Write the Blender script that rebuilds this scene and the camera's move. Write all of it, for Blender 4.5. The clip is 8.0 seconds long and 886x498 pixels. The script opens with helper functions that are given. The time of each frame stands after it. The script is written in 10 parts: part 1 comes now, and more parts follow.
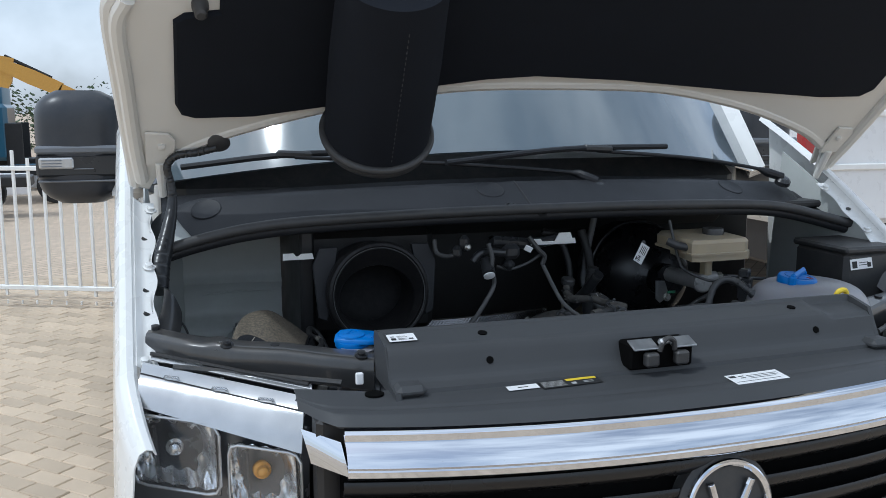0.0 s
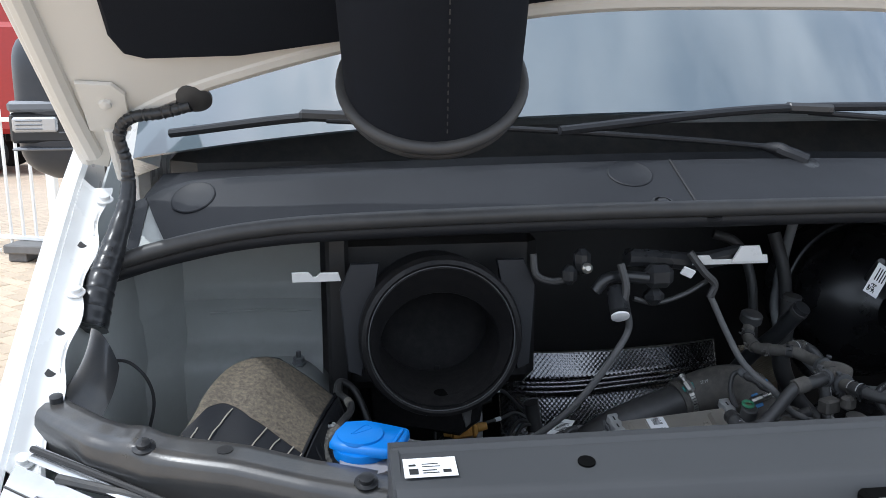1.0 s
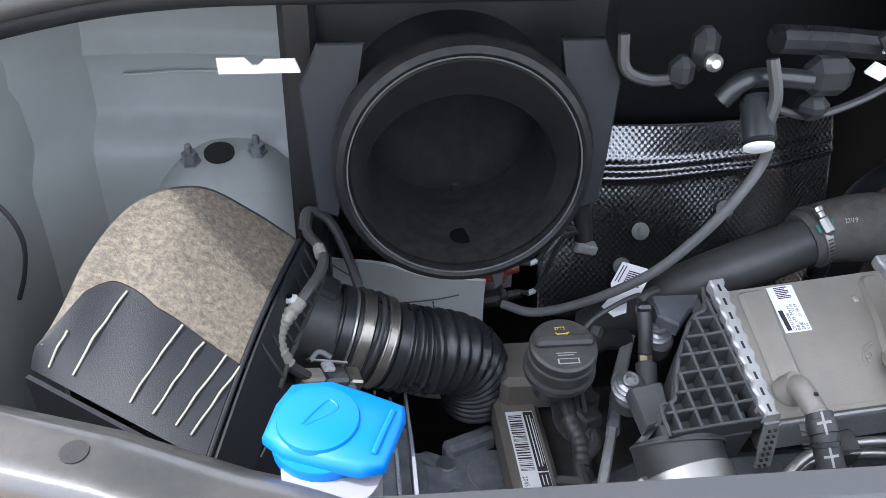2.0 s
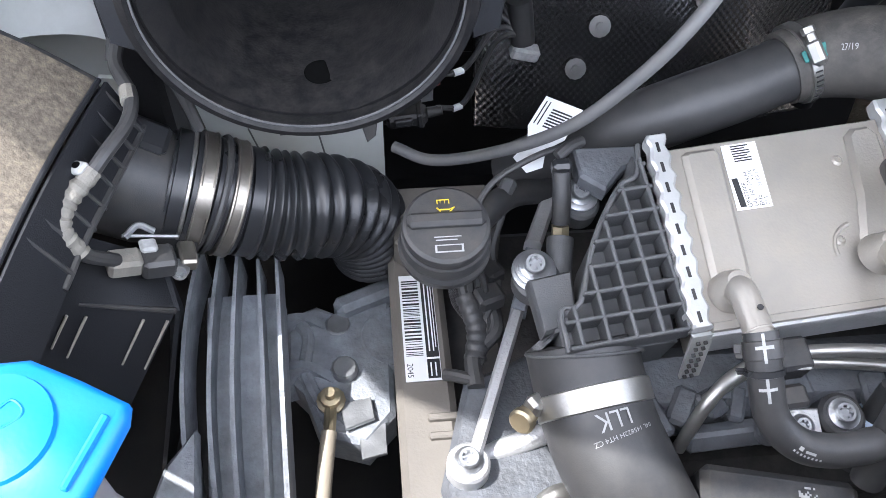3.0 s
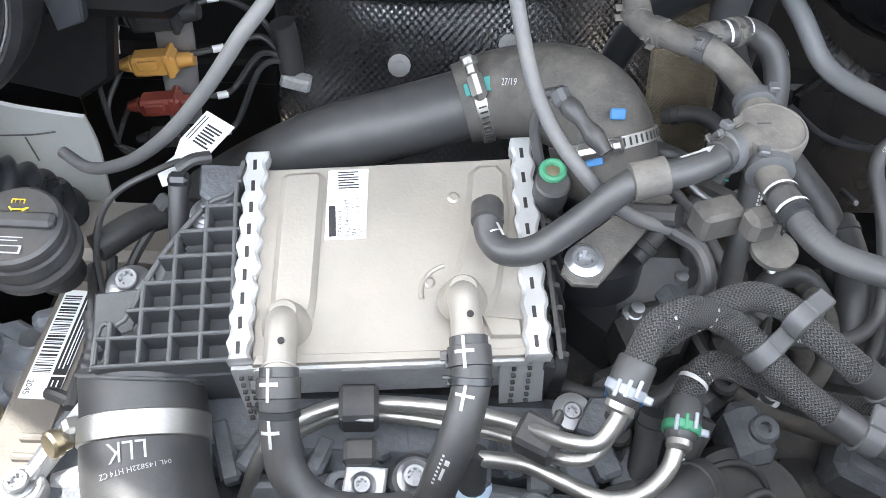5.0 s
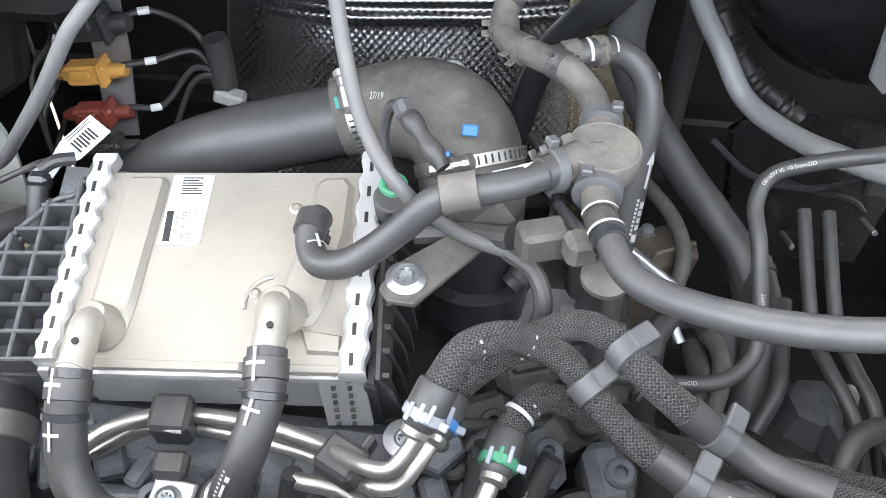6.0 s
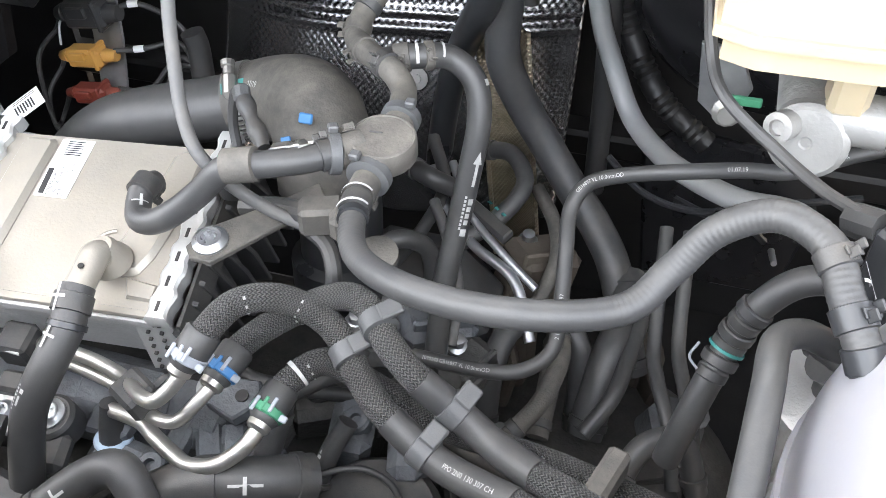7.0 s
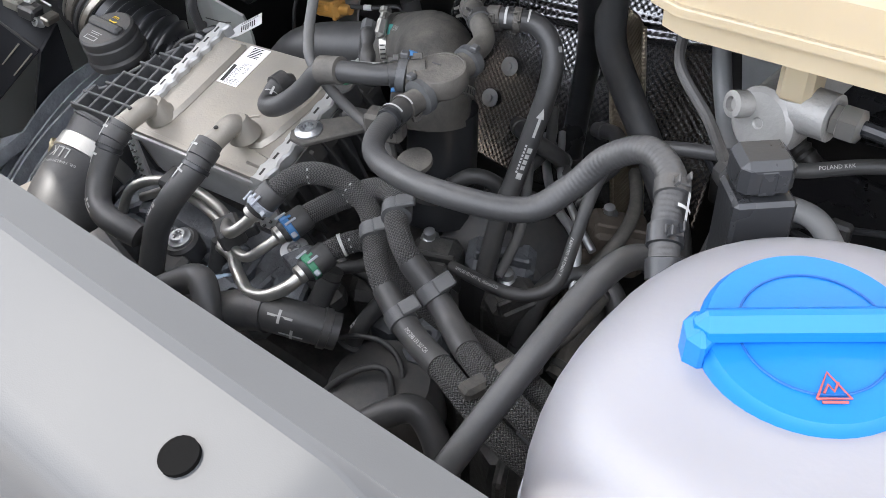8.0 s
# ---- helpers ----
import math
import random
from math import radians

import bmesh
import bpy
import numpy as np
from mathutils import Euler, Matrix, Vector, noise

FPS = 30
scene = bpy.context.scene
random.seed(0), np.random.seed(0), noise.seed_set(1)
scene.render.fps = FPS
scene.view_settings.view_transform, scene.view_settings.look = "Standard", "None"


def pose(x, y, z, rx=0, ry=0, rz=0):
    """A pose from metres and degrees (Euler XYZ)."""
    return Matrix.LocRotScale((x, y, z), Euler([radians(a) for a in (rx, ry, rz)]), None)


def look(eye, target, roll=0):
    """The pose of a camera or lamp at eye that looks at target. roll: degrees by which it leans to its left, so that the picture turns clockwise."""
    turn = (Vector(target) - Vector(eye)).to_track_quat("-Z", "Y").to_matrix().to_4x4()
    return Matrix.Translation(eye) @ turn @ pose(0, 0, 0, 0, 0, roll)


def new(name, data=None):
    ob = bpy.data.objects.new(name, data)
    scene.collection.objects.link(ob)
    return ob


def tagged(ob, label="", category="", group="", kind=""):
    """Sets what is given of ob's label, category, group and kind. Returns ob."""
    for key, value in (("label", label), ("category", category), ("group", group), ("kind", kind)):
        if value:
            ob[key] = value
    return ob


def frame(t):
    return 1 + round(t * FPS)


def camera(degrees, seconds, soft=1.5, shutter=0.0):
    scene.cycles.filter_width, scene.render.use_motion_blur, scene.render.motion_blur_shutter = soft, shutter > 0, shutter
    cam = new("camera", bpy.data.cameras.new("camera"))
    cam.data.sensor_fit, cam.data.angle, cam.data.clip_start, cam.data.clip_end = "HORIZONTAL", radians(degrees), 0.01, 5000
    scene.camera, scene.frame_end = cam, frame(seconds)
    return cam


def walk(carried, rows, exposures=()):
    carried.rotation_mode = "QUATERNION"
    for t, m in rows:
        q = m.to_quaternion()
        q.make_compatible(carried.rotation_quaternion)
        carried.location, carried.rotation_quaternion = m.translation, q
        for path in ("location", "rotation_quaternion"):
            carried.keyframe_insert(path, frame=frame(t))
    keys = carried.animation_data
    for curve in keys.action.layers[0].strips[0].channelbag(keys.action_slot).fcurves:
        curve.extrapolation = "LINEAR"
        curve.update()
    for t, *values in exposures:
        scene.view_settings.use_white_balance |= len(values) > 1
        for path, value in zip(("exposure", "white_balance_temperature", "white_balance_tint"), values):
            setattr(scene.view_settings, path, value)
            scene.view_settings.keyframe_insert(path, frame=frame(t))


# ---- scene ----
cam = camera(53.3, 8.0, soft=0.8)
PATH = [
    (0, (-0.929, -1.4, 1.58), (-0.319, 0.479, 1.267), -0.0),
    (0.5, (-0.712, -1.019, 1.558), (-0.422, 0.933, 1.229), -0.8),
    (1, (-0.606, -0.682, 1.555), (-0.358, 1.258, 1.141), -0.2),
    (1.5, (-0.575, -0.366, 1.562), (-0.366, 1.471, 0.799), 0.7),
    (1.7, (-0.57, -0.272, 1.558), (-0.367, 1.498, 0.649), 1.0),
    (2.8, (-0.443, 0.037, 1.515), (-0.292, 1.327, -0.006), 1.9),
    (3, (-0.408, 0.057, 1.498), (-0.266, 1.308, -0.056), 1.7),
    (3.5, (-0.337, 0.074, 1.464), (-0.204, 1.329, -0.088), 1.3),
    (4, (-0.26, 0.052, 1.442), (-0.141, 1.379, -0.05), 1.1),
    (4.5, (-0.173, 0.025, 1.448), (-0.099, 1.394, -0.007), 3.5),
    (4.7, (-0.127, 0.036, 1.451), (-0.07, 1.405, -0.006), 3.4),
    (5.8, (0.057, 0.081, 1.421), (-0.054, 1.463, -0.02), 2.0),
    (6, (0.086, 0.071, 1.421), (-0.044, 1.497, 0.026), 1.8),
    (6.5, (0.187, 0.05, 1.432), (0.008, 1.491, 0.056), 1.3),
    (7, (0.315, 0.055, 1.441), (-0.11, 1.457, 0.079), -0.5),
    (7.5, (0.436, 0.055, 1.441), (-0.308, 1.345, 0.106), -2.5),
    (8, (0.561, 0.018, 1.452), (-0.457, 1.153, 0.157), -3.2),
]
EXPOSURES = [(0.0, -0.65, 5600, 5), (0.5, -0.2, 5700, 4), (1.0, 0.10, 5850, 8), (1.7, 1.18, 5900, 11), (2.8, 2.15, 6050, 13), (4.0, 2.78, 6150, 10), (4.7, 2.72, 6250, 9), (6.0, 2.9, 6450, 9), (7.0, 2.85, 6600, 9), (8.0, 1.9, 6500, 11)]
walk(cam, [(t, look(eye, target, roll)) for t, eye, target, roll in PATH], EXPOSURES)

# ---- light: a bright, thinly veiled sky and a high sun on the van's right-hand side ----
SUN_TO = Vector((-0.50, -0.10, 0.86)).normalized()
world = bpy.data.worlds.new("sky")
scene.world = world
world.use_nodes = True
wn = world.node_tree
sky = wn.nodes.new("ShaderNodeTexSky")
sky.sky_type, sky.sun_disc = "NISHITA", False
sky.sun_elevation = math.asin(SUN_TO.z)
sky.sun_rotation = math.atan2(SUN_TO.x, SUN_TO.y)
sky.air_density, sky.dust_density, sky.ozone_density = 1.0, 3.0, 1.0
cloud_at = wn.nodes.new("ShaderNodeTexCoord")
cloud = wn.nodes.new("ShaderNodeTexNoise")
cloud.inputs["Scale"].default_value, cloud.inputs["Detail"].default_value = 3.2, 9.0
cloud.inputs["Roughness"].default_value = 0.55
cloud_ramp = wn.nodes.new("ShaderNodeValToRGB")
cloud_ramp.color_ramp.elements[0].position, cloud_ramp.color_ramp.elements[1].position = 0.36, 0.62
cloud_ramp.color_ramp.elements[0].color = (0.30, 0.30, 0.30, 1)
cloud_mix = wn.nodes.new("ShaderNodeMix")
cloud_mix.data_type = "RGBA"
cloud_mix.inputs["B"].default_value = (8.2, 8.4, 8.8, 1)
wn.links.new(cloud_at.outputs["Generated"], cloud.inputs["Vector"])
wn.links.new(cloud.outputs["Fac"], cloud_ramp.inputs["Fac"])
wn.links.new(cloud_ramp.outputs["Color"], cloud_mix.inputs["Factor"])
wn.links.new(sky.outputs["Color"], cloud_mix.inputs["A"])
wn.links.new(cloud_mix.outputs["Result"], wn.nodes["Background"].inputs["Color"])
wn.nodes["Background"].inputs["Strength"].default_value = 0.19
sun_data = bpy.data.lights.new("sun", "SUN")
sun_data.energy, sun_data.angle, sun_data.color = 2.3, radians(0.6), (1.0, 0.97, 0.92)
sun = new("sun", sun_data)
sun.matrix_world = look(SUN_TO * 50, (0, 0, 0))

# ---- mesh helpers ----
def vec(p):
    return np.array(p, float)


def unit(p):
    p = vec(p)
    return p / max(np.linalg.norm(p), 1e-9)


def smooth_line(points, k=8, closed=False):
    """A Catmull-Rom line through the points."""
    p = [vec(q) for q in points]
    if len(p) < 3 and not closed:
        return np.array([p[0] + (p[1] - p[0]) * i / k for i in range(k + 1)])
    p = [p[-1]] + p + [p[0], p[1]] if closed else [2 * p[0] - p[1]] + p + [2 * p[-1] - p[-2]]
    out = []
    for a, b, c, d in zip(p, p[1:], p[2:], p[3:]):
        for i in range(k):
            u = i / k
            out.append(0.5 * (2 * b + (c - a) * u + (2 * a - 5 * b + 4 * c - d) * u * u + (3 * b - a - 3 * c + d) * u ** 3))
    if not closed:
        out.append(p[-2])
    return np.array(out)


def side_axes(axis, ref=None):
    w = unit(axis)
    r = vec(ref) if ref is not None else (vec((0, 0, 1)) if abs(w[2]) < 0.9 else vec((1, 0, 0)))
    u = unit(r - w * (r @ w))
    return u, np.cross(w, u), w


def rails(line):
    """Frames carried along a line without twist: tangent, side, up and the length so far."""
    n = len(line)
    tan = np.array([unit(line[min(i + 1, n - 1)] - line[max(i - 1, 0)]) for i in range(n)])
    u, v, _ = side_axes(tan[0])
    us, run = [u], [0.0]
    for i in range(1, n):
        u = us[-1] - tan[i] * (us[-1] @ tan[i])
        us.append(unit(u))
        run.append(run[-1] + np.linalg.norm(line[i] - line[i - 1]))
    us = np.array(us)
    return tan, us, np.cross(tan, us), np.array(run)


class Shape:
    """Vertices, faces and map coordinates of one mesh, gathered piece by piece."""

    def __init__(self):
        self.v, self.f, self.uv = [], [], {}

    def add(self, verts, faces, maps=None):
        base = len(self.v)
        self.v.extend([tuple(float(c) for c in p) for p in verts])
        for i, f in enumerate(faces):
            if maps is not None:
                self.uv[len(self.f)] = maps[i]
            self.f.append(tuple(base + j for j in f))
        return self

    def box(self, c, size, bev=0.002, rot=None):
        """A box with chamfered edges. rot: a 3x3 matrix or (rx, ry, rz) degrees."""
        h = vec(size) / 2
        b = min(bev, *(h * 0.9))
        r = np.eye(3) if rot is None else np.array(Euler([radians(a) for a in rot]).to_matrix()) if np.ndim(rot) == 1 else np.array(rot)
        pts, key = [], {}
        for sx in (-1, 1):
            for sy in (-1, 1):
                for sz in (-1, 1):
                    for ax in range(3):
                        p = vec((sx, sy, sz)) * (h - b)
                        p[ax] = (sx, sy, sz)[ax] * h[ax]
                        key[sx, sy, sz, ax] = len(pts)
                        pts.append(vec(c) + r @ p)
        fs = []
        for ax in range(3):
            o = [a for a in range(3) if a != ax]
            for s in (-1, 1):
                ring = []
                for a, d in ((-1, -1), (1, -1), (1, 1), (-1, 1)):
                    q = [0, 0, 0]
                    q[ax], q[o[0]], q[o[1]] = s, a, d
                    ring.append(key[(*q, ax)])
                flip = (s > 0) == (ax == 1)
                fs.append(ring[::-1] if flip else ring)
            for a in (-1, 1):
                for d in (-1, 1):
                    q0, q1 = [0, 0, 0], [0, 0, 0]
                    q0[ax], q1[ax] = -1, 1
                    q0[o[0]] = q1[o[0]] = a
                    q0[o[1]] = q1[o[1]] = d
                    fs.append([key[(*q0, o[0])], key[(*q1, o[0])], key[(*q1, o[1])], key[(*q0, o[1])]])
        for sx in (-1, 1):
            for sy in (-1, 1):
                for sz in (-1, 1):
                    fs.append([key[sx, sy, sz, a] for a in range(3)])
        return self.add(pts, fs)

    def tube(self, points, r, n=14, k=8, caps=True, bore=0.0):
        """A round hose along a smooth line. r: a radius, or a function of (length so far, whole length)."""
        line = smooth_line(points, k)
        tan, us, vs, run = rails(line)
        rr = [r(s, run[-1]) if callable(r) else r for s in run]
        pts = []
        for i, p in enumerate(line):
            for j in range(n):
                a = 2 * math.pi * j / n
                pts.append(p + rr[i] * (math.cos(a) * us[i] + math.sin(a) * vs[i]))
        fs, maps = [], []
        for i in range(len(line) - 1):
            for j in range(n):
                j2 = (j + 1) % n
                fs.append((i * n + j, i * n + j2, (i + 1) * n + j2, (i + 1) * n + j))
                maps.append(((j / n, run[i]), ((j + 1) / n, run[i]), ((j + 1) / n, run[i + 1]), (j / n, run[i + 1])))
        if caps:
            fs.append(tuple(range(n))[::-1])
            fs.append(tuple((len(line) - 1) * n + j for j in range(n)))
            maps += [tuple((0.0, 0.0) for _ in range(n))] * 2
        return self.add(pts, fs, maps)

    def lathe(self, origin, axis, profile, n=28, ref=None, closed=False):
        """Turns a profile of (radius, height) about an axis."""
        u, v, w = side_axes(axis, ref)
        pts, fs = [], []
        for r, h in profile:
            for j in range(n):
                a = 2 * math.pi * j / n
                pts.append(vec(origin) + w * h + r * (math.cos(a) * u + math.sin(a) * v))
        rows = len(profile)
        for i in range(rows if closed else rows - 1):
            i2 = (i + 1) % rows
            for j in range(n):
                j2 = (j + 1) % n
                fs.append((i * n + j, i * n + j2, i2 * n + j2, i2 * n + j))
        if not closed:
            fs.append(tuple(range(n))[::-1])
            fs.append(tuple((rows - 1) * n + j for j in range(n)))
        return self.add(pts, fs)

    def rod(self, a, b, r, r2=None, n=16, bev=0.0008):
        a, b = vec(a), vec(b)
        r2 = r if r2 is None else r2
        h = np.linalg.norm(b - a)
        c = min(bev, r * 0.4, r2 * 0.4, h * 0.4)
        return self.lathe(a, b - a, [(r - c, 0), (r, c), (r2, h - c), (r2 - c, h)], n)

    def plate(self, outline, origin, u, v, h0, h1, bev=0.001):
        """An outline (list of 2D points, in turn) stretched from h0 to h1 along u x v, its top edge chamfered."""
        u, v = unit(u), vec(v)
        v = unit(v - u * (u @ v))
        w = np.cross(u, v)
        pts2 = [vec(p) for p in outline]
        n = len(pts2)
        area = sum(pts2[i][0] * pts2[(i + 1) % n][1] - pts2[(i + 1) % n][0] * pts2[i][1] for i in range(n))
        if area < 0:
            pts2 = pts2[::-1]
        inner = []
        for i in range(n):
            a, b, c = pts2[i - 1], pts2[i], pts2[(i + 1) % n]
            d0, d1 = b - a, c - b
            d0, d1 = d0 / max(np.linalg.norm(d0), 1e-9), d1 / max(np.linalg.norm(d1), 1e-9)
            m = vec((-(d0[1] + d1[1]), d0[0] + d1[0]))
            m = m / max(np.linalg.norm(m), 1e-6)
            inner.append(b + m * bev)
        lift = bev if h1 > h0 else -bev
        o = vec(origin)
        rows = [(pts2, h0), (pts2, h1 - lift), (inner, h1)]
        verts = [o + u * q[0] + v * q[1] + w * h for row, h in rows for q in row]
        fs = [tuple(range(n))[::-1], tuple(2 * n + i for i in range(n))]
        for k in range(2):
            for i in range(n):
                j = (i + 1) % n
                fs.append((k * n + i, k * n + j, (k + 1) * n + j, (k + 1) * n + i))
        if h1 < h0:
            fs = [f[::-1] for f in fs]
        return self.add(verts, fs)

    def sheet(self, fn, nu, nv, thick=0.003, u0=0.0, u1=1.0, v0=0.0, v1=1.0):
        """A curved sheet fn(u, v) with thickness, laid under its upper face."""
        top = np.array([[vec(fn(u0 + (u1 - u0) * i / nu, v0 + (v1 - v0) * j / nv)) for j in range(nv + 1)] for i in range(nu + 1)])
        du, dv = np.gradient(top, axis=0), np.gradient(top, axis=1)
        nrm = np.cross(du, dv)
        nrm /= np.maximum(np.linalg.norm(nrm, axis=2, keepdims=True), 1e-9)
        low = top - nrm * thick
        m = nv + 1
        base = (nu + 1) * m
        fs = []
        for i in range(nu):
            for j in range(nv):
                a, b, c, d = i * m + j, (i + 1) * m + j, (i + 1) * m + j + 1, i * m + j + 1
                fs += [(a, b, c, d), (base + d, base + c, base + b, base + a)]
        for i in range(nu):
            a, b = i * m, (i + 1) * m
            fs += [(a, base + a, base + b, b), (b + nv, base + b + nv, base + a + nv, a + nv)]
        for j in range(nv):
            a, b = j, j + 1
            fs += [(b, base + b, base + a, a), (nu * m + a, base + nu * m + a, base + nu * m + b, nu * m + b)]
        return self.add(list(top.reshape(-1, 3)) + list(low.reshape(-1, 3)), fs)

    def ring(self, origin, axis, r_big, r_small, n=40, m=10, arc=(0, 360), ref=None):
        u, v, w = side_axes(axis, ref)
        full = abs(arc[1] - arc[0]) >= 360
        steps = n if full else n + 1
        pts, fs = [], []
        for i in range(steps):
            a = radians(arc[0] + (arc[1] - arc[0]) * i / n)
            d = math.cos(a) * u + math.sin(a) * v
            for j in range(m):
                b = 2 * math.pi * j / m
                pts.append(vec(origin) + d * (r_big + r_small * math.cos(b)) + w * r_small * math.sin(b))
        for i in range(n):
            i2 = (i + 1) % steps
            for j in range(m):
                j2 = (j + 1) % m
                fs.append((i * m + j, i2 * m + j, i2 * m + j2, i * m + j2))
        return self.add(pts, fs)


def mesh_of(name, shape, material, at=(0, 0, 0), angle=35):
    me = bpy.data.meshes.new(name)
    off = vec(at)
    me.from_pydata([tuple(vec(p) - off) for p in shape.v], [], shape.f)
    if shape.uv:
        layer = me.uv_layers.new(name="along")
        flat = np.zeros((len(me.loops), 2))
        for i, poly in enumerate(me.polygons):
            if i in shape.uv:
                for k, li in enumerate(poly.loop_indices):
                    flat[li] = shape.uv[i][k]
        layer.data.foreach_set("uv", flat.ravel())
    me.validate()
    bm = bmesh.new()
    bm.from_mesh(me)
    bmesh.ops.recalc_face_normals(bm, faces=bm.faces)
    bm.to_mesh(me)
    bm.free()
    me.shade_smooth()
    me.set_sharp_from_angle(angle=radians(angle))
    me.materials.append(material)
    return me


def thing(name, label, category, at=(0, 0, 0), group="", kind=""):
    """An Empty at the base of a thing; its parts are children."""
    ob = new(name)
    ob.empty_display_size = 0.02
    ob.location = at
    return tagged(ob, label, category, group, kind)


def world_at(ob):
    p = Vector((0, 0, 0))
    while ob is not None:
        p += ob.location
        ob = ob.parent
    return p


def part(name, shape, material, parent, label="", angle=35):
    """One mesh under a thing or a part, given in world metres."""
    at = world_at(parent) if parent else (0, 0, 0)
    ob = new(name, mesh_of(name, shape, material, at, angle))
    ob.parent = parent
    return tagged(ob, label)


def solid(name, shape, material, label, category, group="", kind="", at=None, angle=35):
    """A thing of one mesh."""
    if at is None:
        a = np.array(shape.v)
        at = (*((a.min(0) + a.max(0)) / 2)[:2], a.min(0)[2])
    ob = new(name, mesh_of(name, shape, material, at, angle))
    ob.location = at
    return tagged(ob, label, category, group, kind)


def letters(body, size, align="LEFT"):
    """Flat letters as 2D points and faces, with the built-in font."""
    cu = bpy.data.curves.new("letters", "FONT")
    cu.body, cu.size, cu.align_x, cu.resolution_u = body, size, align, 2
    ob = bpy.data.objects.new("letters", cu)
    me = bpy.data.meshes.new_from_object(ob)
    pts = [(p.co.x, p.co.y) for p in me.vertices]
    fs = [tuple(p.vertices) for p in me.polygons]
    bpy.data.objects.remove(ob)
    bpy.data.meshes.remove(me)
    bpy.data.curves.remove(cu)
    return pts, fs


def flat_print(shape, body, size, origin, u, v, align="LEFT", lift=0.0006):
    """Letters lying on a flat face."""
    pts, fs = letters(body, size, align)
    u = unit(u)
    v = unit(vec(v) - u * (u @ vec(v)))
    w = np.cross(u, v)
    return shape.add([vec(origin) + u * x + v * y + w * lift for x, y in pts], fs)


def bars(shape, origin, u, v, rows, lift=0.0006):
    """Plain bars (x, y, width, height) on a flat face."""
    u = unit(u)
    v = unit(vec(v) - u * (u @ vec(v)))
    w = np.cross(u, v)
    o = vec(origin) + w * lift
    for x, y, a, b in rows:
        shape.add([o + u * x + v * y, o + u * (x + a) + v * y, o + u * (x + a) + v * (y + b), o + u * x + v * (y + b)], [(0, 1, 2, 3)])
    return shape


def wrap_on(points, r, start, turn, pts, fs, shape, k=8, lift=0.0005, flip=1):
    """Lays flat points (along, round) on a hose: start is the length where they begin, turn the angle round it."""
    line = smooth_line(points, k)
    tan, us, vs, run = rails(line)
    out = []
    for x, y in pts:
        s = min(max(start + flip * x, 0), run[-1])
        i = min(int(np.searchsorted(run, s, side="right")) - 1, len(run) - 2)
        f = (s - run[i]) / max(run[i + 1] - run[i], 1e-9)
        p = line[i] * (1 - f) + line[i + 1] * f
        a = radians(turn) - flip * y / r
        uu, vv = us[i] * (1 - f) + us[i + 1] * f, vs[i] * (1 - f) + vs[i + 1] * f
        out.append(p + (r + lift) * (math.cos(a) * uu + math.sin(a) * vv))
    return shape.add(out, fs)


def hose_print(shape, points, r, start, turn, body, size, k=8, flip=1):
    pts, fs = letters(body, size)
    return wrap_on(points, r, start, turn, pts, fs, shape, k, flip=flip)


def hose_bars(shape, points, r, start, turn, rows, k=8, flip=1):
    for x, y, a, b in rows:
        n = max(2, int(abs(b) / r / 0.25) + 1)
        pts = [(x, y + b * i / n) for i in range(n + 1)] + [(x + a, y + b * i / n) for i in range(n + 1)]
        wrap_on(points, r, start, turn, pts, [(i, i + 1, n + 2 + i, n + 1 + i) for i in range(n)], shape, k, flip=flip)
    return shape


def on_line(points, s, k=8):
    """The place and direction at a length along a smooth line."""
    line = smooth_line(points, k)
    tan, us, vs, run = rails(line)
    i = min(int(np.searchsorted(run, s, side="right")) - 1, len(run) - 2)
    f = (s - run[i]) / max(run[i + 1] - run[i], 1e-9)
    return line[i] * (1 - f) + line[i + 1] * f, tan[i]


def line_length(points, k=8):
    return rails(smooth_line(points, k))[3][-1]

